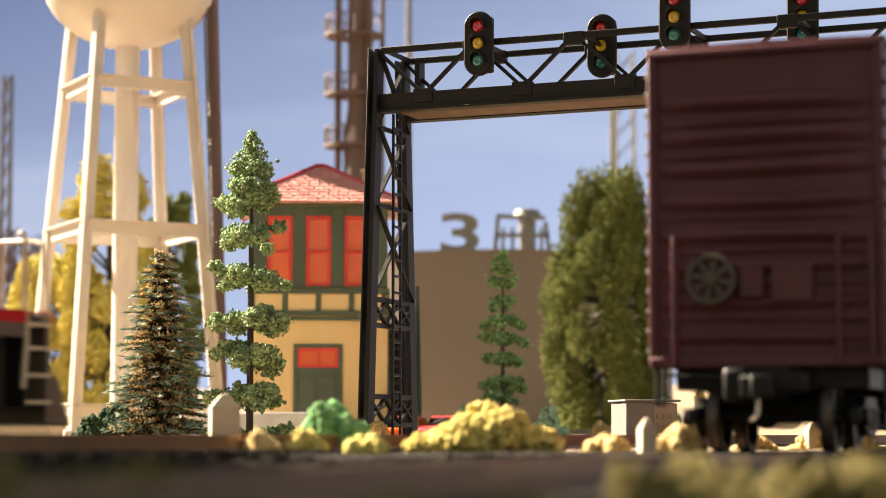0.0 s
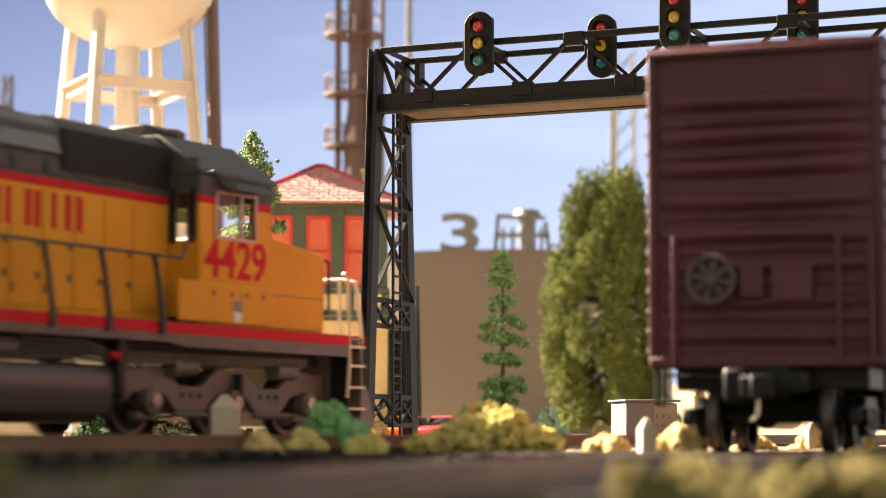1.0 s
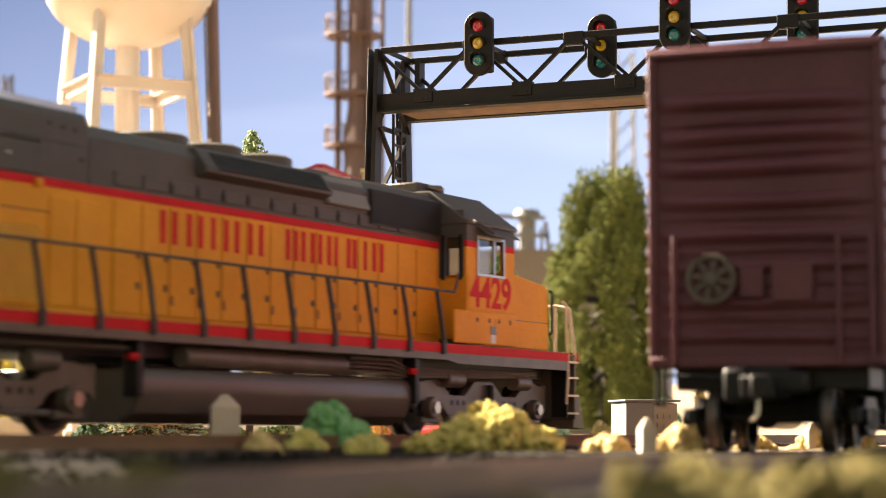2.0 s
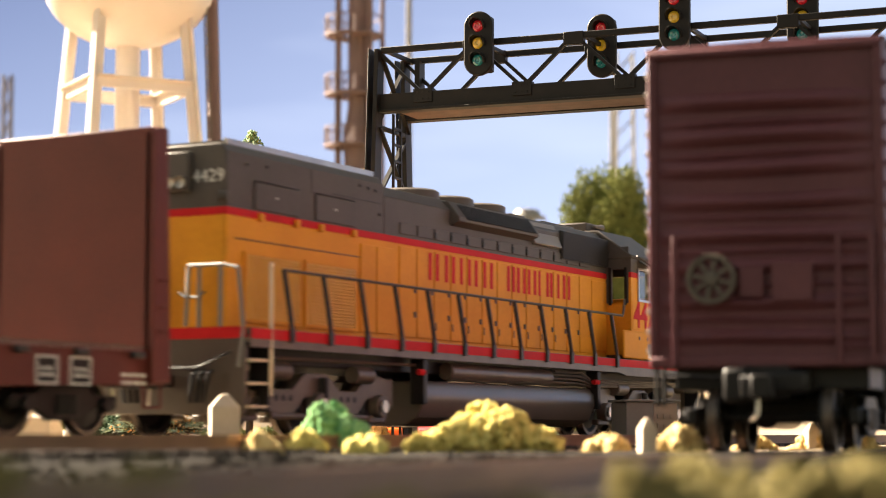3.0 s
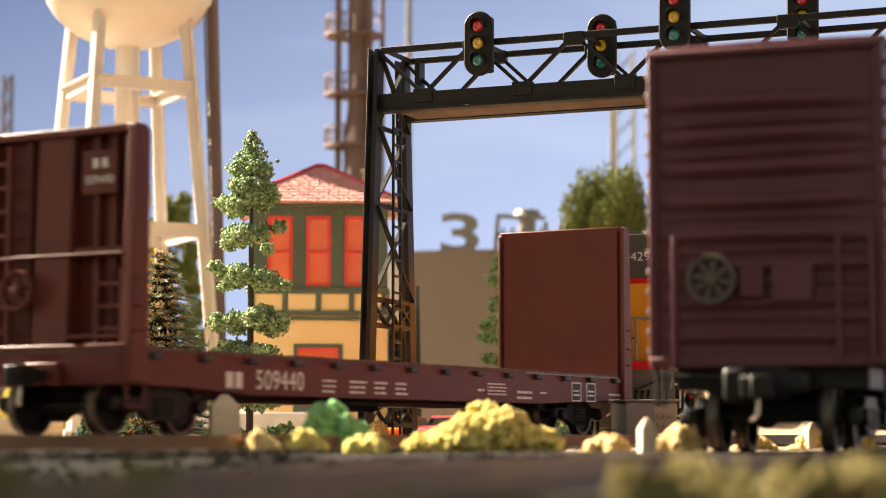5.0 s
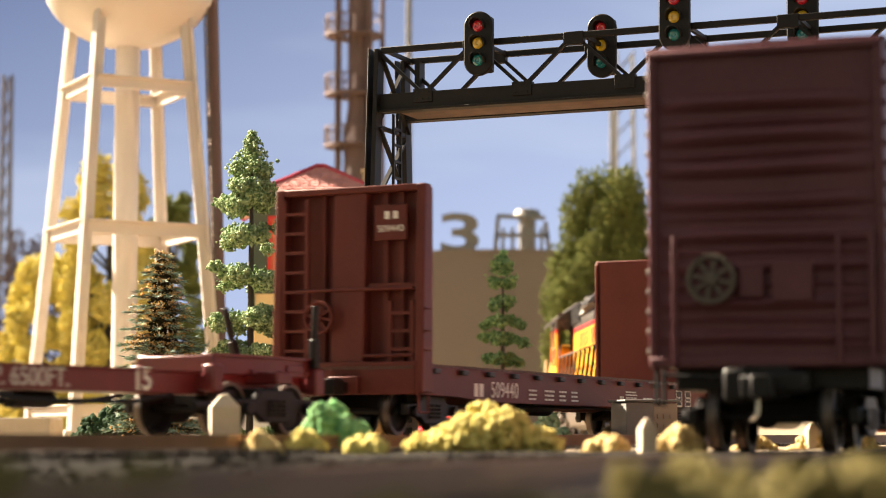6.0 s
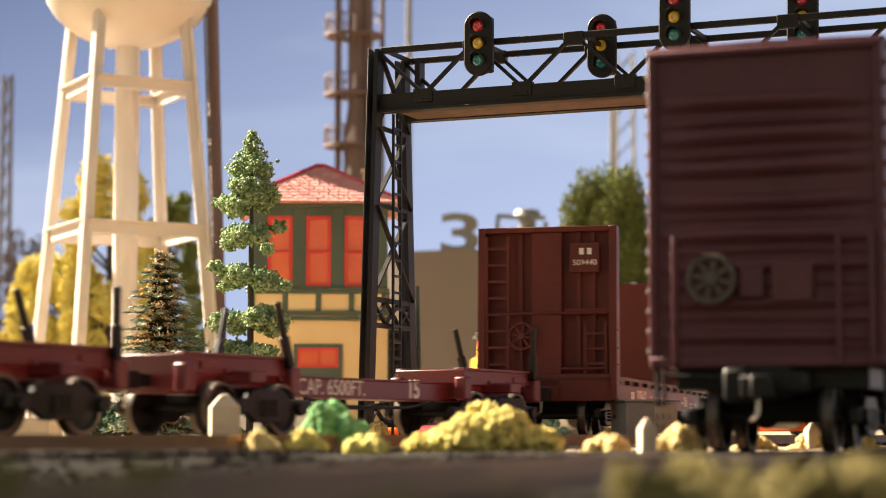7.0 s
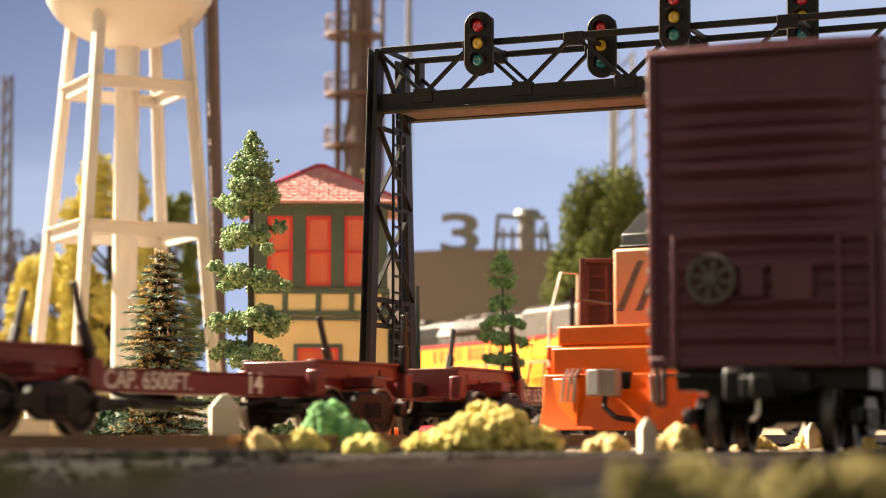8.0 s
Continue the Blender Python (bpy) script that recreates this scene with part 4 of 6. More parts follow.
def mast(name, x, y, h, w, material, label, lattice=False):
    ms = thing(name, x, y, -0.3, 0, label, "mast")
    if not lattice:
        part("pole", rod(mesh(), (0, 0, 0), (0, 0, h), w, 10, w * 0.85), material, ms)
        part("cap", rod(mesh(), (0, 0, h), (0, 0, h + 0.2), w * 1.2, 10), material, ms)
        return ms
    for sx, sy in ((-1, -1), (1, -1), (1, 1), (-1, 1)):
        part("mast_leg", beam(mesh(), (sx * w, sy * w, 0), (sx * w * 0.7, sy * w * 0.7, h), 0.12, 0.12), material, ms)
    n = int(h / 1.4)
    for k in range(n):
        z0, z1 = h * k / n, h * (k + 1) / n
        bm = mesh()
        for s in (-1, 1):
            beam(bm, (-w * 0.85, s * w * 0.85, z0), (w * 0.85, s * w * 0.85, z1), 0.07, 0.07)
            beam(bm, (s * w * 0.85, -w * 0.85, z0), (s * w * 0.85, w * 0.85, z1), 0.07, 0.07)
        part("brace", bm, material, ms)
    return ms


mast("thin_mast", -2.15, 125, 30, 0.22, "boxgrey", "thin pale grey pole in the distance")
mast("thin_mast", 11.0, 130, 21.5, 0.2, "boxgrey", "thin blue-grey pole in the distance")
mast("lattice_tower", 12.0, 132, 25.5, 0.75, "boxgrey", "white lattice tower in the distance", True)
mast("lattice_tower", -28.8, 132, 24, 0.35, "chassis", "dark lattice tower in the distance", True)


# ---- trees and bushes ----
def pine(x, y, h, tiers, seed, foam, label, z0=-0.3, lump=0.26, boughs_each=6, crumb=0.042, count=250):
    """A wire-trunk pine: lumpy pads of foam crumbs on drooping boughs, with bare trunk between the tiers (height, reach)."""
    rng = np.random.default_rng(seed)
    tr = thing("pine_tree", x, y, z0, 0, label, "tree")
    bm = rod(mesh(), (0, 0, 0), (0, 0, h * 0.6), 0.085 * h / 7, 8, 0.06 * h / 7)
    rod(bm, (0, 0, h * 0.6), (0, 0, h * 0.97), 0.06 * h / 7, 8, 0.02)
    part("trunk", bm, "bark", tr)
    boughs = mesh()
    for z, reach in tiers:
        a0 = rng.uniform(0, 6.3)
        for k in range(boughs_each):
            a = a0 + k * 2 * math.pi / boughs_each + rng.uniform(-0.4, 0.4)
            rr = max(reach - lump * 0.6, 0.1) * rng.uniform(0.72, 1.08)
            droop = rng.uniform(-0.05, 0.36) * rr
            zk = z + rng.uniform(-0.06, 0.10) * h / 7
            start, end = np.array((0, 0, zk + 0.1)), np.array((rr * math.cos(a), rr * math.sin(a), zk - droop + 0.06))
            rod(boughs, tuple(start), tuple(end), 0.026, 5, 0.012)
            n = max(1, int(round(rr / (lump * 1.15))))
            pts = []
            for j in range(n):
                t = (j + 1) / n
                c = start + (end - start) * t + rng.normal(0, 0.2 * lump, 3)
                r = lump * rng.uniform(0.55, 1.15)
                m = int(count * (r / lump) ** 2)
                d = rng.normal(0, 1, (m, 3))
                d /= np.linalg.norm(d, axis=1)[:, None]
                d *= 1 + 0.34 * np.sin(d[:, :1] * 6 + j) * np.cos(d[:, 1:2] * 5 + k) * np.sin(d[:, 2:] * 4 + j + k)
                pts.append(c + d * rng.uniform(0.55, 1.08, (m, 1)) * np.array((r, r, r * 0.8)))
            p = np.concatenate(pts)
            v, f = blobs(p, rng.uniform(0.55, 1.25, len(p)) * crumb, rng, 0, 0.4)
            bulk("foliage_pad", v, f, foam, tr, smooth=False)
    part("boughs", boughs, "bark", tr)
    m = int(count * 3)
    t = rng.uniform(0, 1, m) ** 0.8
    w = (0.34 * (1 - t) + 0.05) * h / 7
    v, f = blobs(np.stack([rng.normal(0, 0.6, m) * w, rng.normal(0, 0.6, m) * w, h * (0.86 + 0.14 * t)], 1), rng.uniform(0.6, 1.25, m) * crumb, rng, 0, 0.4)
    bulk("tip", v, f, foam, tr, "foam-covered tip", smooth=False)
    return tr


def spruce(x, y, h, w, seed):
    """A wire spruce: whorls of flat twigs with stiff needles round a core darkened for shade, ochre flock on the twigs.
    """
    rng = np.random.default_rng(seed)
    tr = thing("spruce_tree", x, y, -0.3, 0, "dark wire spruce with ochre flock and blue-green needle tips", "tree")
    part("trunk", rod(mesh(), (0, 0, 0), (0, 0, h), 0.10, 8, 0.02), "bark", tr)
    quads = {"needle": [], "needle_tip": []}
    flock, twigs = [], mesh()
    whorls = 25
    for i in range(whorls):
        f = (i + 0.35) / whorls
        z = h * (1 - f) + rng.uniform(-0.05, 0.05)
        rad = w * f ** 0.44
        n = 10 + int(8 * f)
        a0 = rng.uniform(0, 6.3)
        for k in range(n):
            a = a0 + 2 * math.pi * k / n + rng.uniform(-0.25, 0.25)
            rr = rad * rng.uniform(0.55, 1.08)
            tip = np.array((rr * math.cos(a), rr * math.sin(a), z - rng.uniform(0.02, 0.16) * rr))
            base = np.array((0, 0, z + rng.uniform(-0.06, 0.10)))
            rod(twigs, tuple(base), tuple(tip), 0.018, 4, 0.008)
            m = int(40 + 60 * rr)
            t = rng.uniform(0.22, 1.0, m)
            aa = a + rng.choice((-1, 1), m) * rng.uniform(0.15, 0.85, m)
            ln = rng.uniform(0.10, 0.24, m) * (0.7 + 0.5 * f)
            p0 = base + t[:, None] * (tip - base)
            d = np.stack([np.cos(aa), np.sin(aa), rng.normal(0.02, 0.24, m)], 1)
            p1 = p0 + d * ln[:, None]
            th = rng.uniform(0.011, 0.021, m)[:, None]
            s = np.stack([-np.sin(aa), np.cos(aa), np.zeros(m)], 1) * th
            u = np.stack([np.zeros(m), np.zeros(m), th[:, 0] * 1.3], 1)
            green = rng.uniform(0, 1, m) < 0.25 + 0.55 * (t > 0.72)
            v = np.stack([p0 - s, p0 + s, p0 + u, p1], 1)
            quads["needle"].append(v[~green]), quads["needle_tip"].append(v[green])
            m = int(14 + 10 * rr)
            t = rng.uniform(0.35, 0.95, m) if k % 3 else rng.uniform(0.3, 0.6, m)
            flock.append(base + t[:, None] * (tip - base) + rng.normal(0, 1, (m, 3)) * np.array((0.06, 0.06, 0.025)) + np.array((0, 0, 0.03)))
    tagged(part("twig", twigs, "bark", tr), kind="stuff")
    for name, mt in (("foliage", "needle"), ("tip_foliage", "needle_tip")):
        v = np.concatenate(quads[mt])
        k = (np.arange(len(v)) * 4)[:, None, None]
        fc = (np.array(((0, 1, 3), (1, 2, 3), (2, 0, 3)))[None] + k).reshape(-1, 3)
        bulk(name, v.reshape(-1, 3), fc, mt, tr, smooth=False, kind="stuff")
    c = np.concatenate(flock)
    v, f = blobs(c, rng.uniform(0.012, 0.034, len(c)), rng, 0, 0.4)
    bulk("flock", v, f, "ochre", tr, "ochre flock on the twigs", smooth=False, kind="stuff")
    # Dark crumbs round the trunk block light and imitate shade between the twigs.
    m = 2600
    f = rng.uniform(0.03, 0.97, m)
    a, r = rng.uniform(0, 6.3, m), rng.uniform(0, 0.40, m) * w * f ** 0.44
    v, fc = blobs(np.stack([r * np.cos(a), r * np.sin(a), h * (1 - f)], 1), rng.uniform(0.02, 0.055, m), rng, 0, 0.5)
    bulk("core", v, fc, "core_shade", tr, "dark crumbs that stand for the shade inside the tree", smooth=False, kind="stuff")
    return tr


def bush(x, y, w, h, foam, seed, label, z0=-0.35, n=420, lumps=6, size=1.0, deep=0.6):
    """A clump of foam crumbs in several lumps."""
    rng = np.random.default_rng(seed)
    b = thing("bush", x, y, z0, 0, label, "bush")
    n = int(n * 1.7)
    for i in range(lumps):
        cx, cy = rng.uniform(-0.5, 0.5) * w * 0.75, rng.uniform(-0.5, 0.5) * w * deep
        if lumps > 2:
            cx = (-0.5 + i / (lumps - 1)) * w * 0.72 + rng.uniform(-0.06, 0.06) * w
        rad = w * rng.uniform(0.15, 0.24)
        top = h * (1 - 0.75 * abs(2 * cx / w) ** 1.5) * rng.uniform(0.75, 1.05)
        m = n // lumps
        d = rng.normal(0, 1, (m, 3))
        d /= np.linalg.norm(d, axis=1)[:, None]
        q = d * rng.uniform(0.75, 1.0, (m, 1)) * np.array((rad, rad, top * 0.5)) + np.array((cx, cy, top * 0.5))
        q[:, 2] = np.maximum(q[:, 2], 0.0)
        v, f = blobs(q, rng.uniform(0.03, 0.085, m) * size, rng, 1, 0.35)
        bulk("clump", v, f, foam, b, smooth=True)
    return b


def big_tree(x, y, h, w, foam, seed, label, low=0.05, n=5200, clumps=34, hang=1.3, crumb=(0.05, 0.14)):
    """A broad tree: trunk, limbs and a crown of hanging clumps with an uneven outline."""
    rng = np.random.default_rng(seed)
    t = thing("broad_tree", x, y, -0.3, rng.uniform(0, 360), label, "tree")
    bm = rod(mesh(), (0, 0, 0), (0.1, 0, h * 0.35), 0.34, 10, 0.22)
    rod(bm, (0.1, 0, h * 0.35), (0, 0.1, h * 0.75), 0.22, 8, 0.08)
    part("trunk", bm, "bark", t)
    limbs, c, r = mesh(), [], []
    for k in range(clumps):
        a, f = k * 2.4 + rng.uniform(-0.5, 0.5), 0.10 + 0.88 * (k + rng.uniform(0, 1)) / clumps
        prof = math.sqrt(max(0.0, 1 - ((f - 0.36) / 0.68) ** 2)) if f > 0.36 else 0.82 + 0.5 * f
        rr = w * prof * rng.uniform(0.6, 0.84)
        e = np.array((rr * math.cos(a), rr * math.sin(a), h * f * 0.97 - hang * w * 0.2))
        if k % 2 == 0:
            rod(limbs, (0, 0, h * (0.2 + 0.5 * f)), tuple(e), 0.10, 6, 0.03)
        m = n // clumps
        d = rng.normal(0, 1, (m, 3))
        d /= np.linalg.norm(d, axis=1)[:, None]
        q = e + d * rng.uniform(0.4, 1.08, (m, 1)) * np.array((0.95, 0.95, hang)) * w * 0.26
        # leaves hang in strands below the clump
        q[:, 2] -= (hang - 1.0) * w * 0.12 * rng.uniform(0, 1, m) ** 2 * (1 + np.sin(q[:, 0] * 9) * np.cos(q[:, 1] * 9))
        q[:, 2] = np.maximum(q[:, 2], h * low)
        c.append(q)
        r.append(rng.uniform(*crumb, m))
    tagged(part("limb", limbs, "bark", t), kind="stuff")
    v, f = blobs(np.concatenate(c), np.concatenate(r), rng, 0, 0.4)
    bulk("crown", v, f, foam, t, smooth=False, kind="stuff")
    return t


pine(-4.39, 46.0, 7.25, [(6.35, 0.46), (6.0, 0.56), (5.62, 0.74), (4.85, 0.84), (3.88, 1.02), (2.92, 0.92), (2.08, 0.95), (1.15, 1.0)], 11, "foam", "tall sparse model pine with foam foliage on a wire trunk")
pine(1.78, 60.0, 5.8, [(5.25, 0.36), (4.75, 0.5), (4.15, 0.45), (3.65, 0.66), (3.1, 0.72), (2.5, 0.66), (1.8, 0.84), (1.35, 0.7)], 23, "foam2", "small fresh-green model pine before the storage tank", lump=0.19, boughs_each=4, crumb=0.055, count=80)
spruce(-6.56, 47.0, 4.5, 1.38, 5)
big_tree(6.95, 86, 12.5, 2.75, "olive", 31, "tall olive green weeping tree by the tank", n=46000, clumps=70, hang=1.55, crumb=(0.035, 0.085))
big_tree(-14.9, 90, 13.6, 2.7, "ytree", 32, "bright yellow-green tree in the sun behind the water tower", n=18000, clumps=44)
big_tree(-18.1, 91, 9.0, 2.2, "ytree", 35, "lower yellow-green tree in the sun behind the water tower", n=9000, clumps=30)
big_tree(-12.7, 94, 12.4, 1.8, "olive", 33, "dark green tree behind the water tower", n=9000)
big_tree(-25.2, 122, 13.6, 2.3, "dimtree", 34, "dim reddish tree in the distance", n=2000)
bush(-7.72, 47.6, 1.7, 1.15, "dfoam", 41, "dark green foam shrub under the spruce", n=700)
bush(-3.7, 46.6, 1.6, 0.65, "foam", 42, "pale green foam shrub at the foot of the pine")
bush(-4.95, 46.4, 1.2, 0.75, "foam", 62, "pale green foam shrub at the foot of the pine")
bush(-1.35, 43.0, 0.55, 0.7, "sfoam", 43, "pale straw shrub by the signal bridge leg", n=300, lumps=4)
bush(0.60, 27.8, 1.85, 0.76, "yfoam", 44, "bright yellow foam bush between the tracks", z0=-0.32, n=1500, lumps=9)
bush(-1.50, 27.6, 0.85, 0.86, "gfoam", 45, "mint green foam bush between the tracks", z0=-0.32, n=700, lumps=5)
bush(-1.78, 26.4, 0.45, 0.42, "yfoam", 46, "low yellow foam tuft", z0=-0.30, n=260, lumps=4)
bush(-1.0, 26.4, 0.45, 0.40, "yfoam", 51, "low yellow foam tuft", z0=-0.30, n=260, lumps=4)
bush(-2.28, 25.4, 0.40, 0.36, "sfoam", 47, "low straw foam tuft", z0=-0.30, n=220, lumps=4)
bush(2.28, 28.0, 0.55, 0.36, "sfoam", 48, "low straw foam tuft", z0=-0.30, n=260, lumps=4)
bush(3.2, 27.4, 0.62, 0.46, "sfoam", 49, "straw foam bush beside the siding", z0=-0.30, n=380, lumps=5)
bush(5.15, 33.5, 0.6, 0.5, "sfoam", 53, "straw foam bush beyond the siding", z0=-0.4, n=260, lumps=4)
bush(6.2, 34.0, 0.75, 0.5, "sfoam", 54, "straw foam bush beyond the siding", z0=-0.4, n=260, lumps=4)
bush(7.05, 34.0, 0.5, 0.4, "sfoam", 55, "straw foam bush beyond the siding", z0=-0.4, n=200, lumps=4)
bush(0.65, 60.5, 0.75, 1.25, "mint", 56, "pale mint shrub below the small pine", n=300, lumps=4)
bush(3.05, 58.0, 0.95, 1.35, "mint", 57, "pale mint shrub below the small pine", n=400, lumps=4)
bush(2.3, 59.0, 0.6, 1.1, "foam2", 58, "fresh green shrub below the small pine", n=240, lumps=3)
bush(4.9, 62.0, 0.9, 0.9, "sfoam", 59, "straw foam shrub by the tree", n=240, lumps=4)
bush(7.6, 60.0, 0.7, 2.3, "sfoam", 60, "tall straw foam shrub in the sun", n=500, lumps=3)
bush(6.6, 60.0, 0.8, 2.0, "mint", 61, "pale green shrub in the sun", n=400, lumps=3)


def tufts(x0, x1, y0, y1, zt, n, seed, material, label):
    rng = np.random.default_rng(seed)
    cx, cy = rng.uniform(x0, x1, n), rng.uniform(y0, y1, n)
    z = np.array([ground_z(a, b) for a, b in zip(cx, cy)])
    g = 0.5 + 0.5 * np.sin(cx * 5.1 + seed) * np.cos(cy * 3.7)
    v, f = blobs(np.stack([cx, cy, z + rng.uniform(0, 1, n) * zt * g], 1), rng.uniform(0.02, 0.055, n), rng, 1, 0.4)
    tagged(bulk("grass_tufts", v, f, material, kind="stuff", smooth=False), label, "grass")


tufts(1.15, 4.2, 11.9, 14.6, 0.36, 7500, 71, "weeds", "dry yellow-green grass tufts in the foreground")
tufts(-3.2, -1.25, 8.6, 10.2, 0.40, 4200, 72, "weeds", "dry olive grass tufts in the foreground")
tufts(-2.4, -0.5, 11.5, 13.5, 0.24, 2600, 73, "weeds", "dry grass tufts in the foreground")
# These crumbs share the ballast colour that is darkened for shade.
tufts(-6.2, 5.2, 16.5, 24.3, 0.08, 16000, 74, "ballast", "ballast crumbs in the foreground, darkened as if in shade")
tufts(-1.3, 1.2, 8.4, 9.8, 0.24, 1800, 75, "weeds", "dry grass tufts in the foreground")


# ---- small lineside things ----
def marker_post(x, y, z, w, h, label):
    ps = thing("marker_post", x, y, z, 12, label, "post")
    bm = lathe(mesh(), [(0, 0), (w, 0), (w, h * 0.8), (w * 0.25, h), (0, h)], 4, Matrix.Rotation(radians(45), 4, "Z"))
    part("shaft", bm, "concrete", ps, bevel=0.015)


marker_post(-3.24, 30.0, -0.30, 0.30, 0.90, "pale pointed concrete marker post")
marker_post(2.72, 27.0, -0.5, 0.155, 0.73, "pale pointed concrete marker post")
marker_post(6.15, 33.8, -0.42, 0.155, 0.62, "pale pointed concrete marker post")


def relay_box():
    rb = thing("relay_box", 4.32, 43.3, -0.35, 14, "grey metal relay cabinet with a tan louvred front", "relay cabinet")
    part("body", box(mesh(), -0.60, 0.02, -0.5, 0.5, 0, 1.05), "boxgrey", rb, bevel=0.03)
    part("front", box(mesh(), 0.02, 0.56, -0.48, 0.48, 0, 1.02), "boxface", rb, bevel=0.02)
    part("lid", box(mesh(), -0.65, 0.61, -0.56, 0.56, 1.05, 1.10), "boxgrey", rb, bevel=0.02)
    for x in (0.15, 0.29, 0.43):
        for z in (0.3, 0.5, 0.7):
            part("louvre", box(mesh(), x - 0.05, x + 0.05, -0.52, -0.48, z, z + 0.09), "boxface", rb)


relay_box()


def parked_car(x, y, rz, material, label, k=0.5):
    """A small-scale model car, k of the layout's own scale."""
    cr = thing("parked_car", x, y, -0.3, rz, label, "car")
    bm = prism(mesh(), [(q * k, z * k) for q, z in ((-2.1, 0.3), (-2.1, 0.85), (-1.3, 0.98), (1.2, 0.98), (2.1, 0.8), (2.1, 0.3))], -0.82 * k, 0.82 * k)
    part("body", bm, material, cr, bevel=0.04)
    part("cabin", prism(mesh(), [(q * k, z * k) for q, z in ((-1.2, 0.98), (-0.8, 1.42), (0.5, 1.42), (1.0, 0.98))], -0.7 * k, 0.7 * k), "glass", cr, bevel=0.02)
    part("cabin_roof", prism(mesh(), [(q * k, z * k) for q, z in ((-0.85, 1.4), (-0.75, 1.47), (0.45, 1.47), (0.55, 1.4))], -0.68 * k, 0.68 * k), material, cr, bevel=0.02)
    for sx in (-1.3 * k, 1.3 * k):
        for sy in (-0.75 * k, 0.75 * k):
            part("wheel", rod(mesh(), (sx, sy - 0.1 * k, 0.3 * k), (sx, sy + 0.1 * k, 0.3 * k), 0.3 * k, 16), "dark", cr)


parked_car(-0.95, 57.0, 70, "orange", "small orange model car parked by the house", k=0.56)
parked_car(0.26, 56.2, 50, "red", "small red model car parked by the house", k=0.56)


# ---- the locomotive ----
def loco_truck(lo, xc, spacing=2.05, r=0.5):
    for k in (-1, 0, 1):
        wheelset(lo, xc + k * spacing, r, material="dark")
    for s in (-1, 1):
        y0, y1 = (0.98, 1.14) if s > 0 else (-1.14, -0.98)
        sp = spacing
        up, dn = [], []
        # side frame: hangs in two troughs between arches over the axle boxes
        for i in range(49):
            x = -sp - 0.55 + (2 * sp + 1.1) * i / 48
            d = min(abs(x + sp), abs(x), abs(x - sp))
            top = 0.98 if abs(x) > sp + 0.2 else (1.02 - 0.28 * min(1, max(0, (d - 0.35) / 0.4)))
            bot = 0.62 - 0.28 * min(1, max(0, (d - 0.38) / 0.3))
            up.append((xc + x, top)), dn.append((xc + x, bot))
        fr = part("truck_frame", prism(mesh(), up + dn[::-1], y0, y1), "chassis", lo, bevel=0.015)
        for k in (-1, 1):
            for j in (-0.22, 0, 0.22):
                # A black disc on the surface stands for the shade in a hole.
                part("hole_shade", rod(mesh(), (xc + k * sp / 2 + j, s * 1.13, 0.6), (xc + k * sp / 2 + j, s * 1.147, 0.6), 0.055, 10), "dark", fr)
        for k in (-1, 0, 1):
            ab = part("axle_box", rod(mesh(), (xc + k * sp, s * 1.05, r), (xc + k * sp, s * 1.26, r), 0.2, 16), "chassis", lo, bevel=0.02)
            part("axle_cap", rod(mesh(), (xc + k * sp, s * 1.26, r), (xc + k * sp, s * 1.31, r), 0.12, 6), "steel", ab)
            part("pedestal", box(mesh(), xc + k * sp - 0.3, xc + k * sp + 0.3, y0, y1, 0.22, 0.34), "chassis", lo, bevel=0.02)
        for k in (-1, 1):
            part("brake_cylinder", rod(mesh(), (xc + k * 1.35 - 0.3, s * 1.2, 1.02), (xc + k * 1.35 + 0.3, s * 1.2, 1.02), 0.15, 14), "chassis", lo, bevel=0.02)
            part("brake_rod", rod(mesh(), (xc + k * sp / 2 - 0.5, s * 1.2, 0.3), (xc + k * sp / 2 + 0.5, s * 1.2, 0.3), 0.05, 8), "chassis", lo)
        part("sand_pipe", pipe(mesh(), [(xc + sp + 0.5, s * 1.1, 1.0), (xc + sp + 0.62, s * 1.0, 0.6), (xc + sp + 0.6, s * 0.9, 0.2)], 0.035), "chassis", lo)
        part("damper", rod(mesh(), (xc + 0.12, s * 1.22, 0.35), (xc + 0.12, s * 1.22, 0.95), 0.07, 10), "dark", lo)


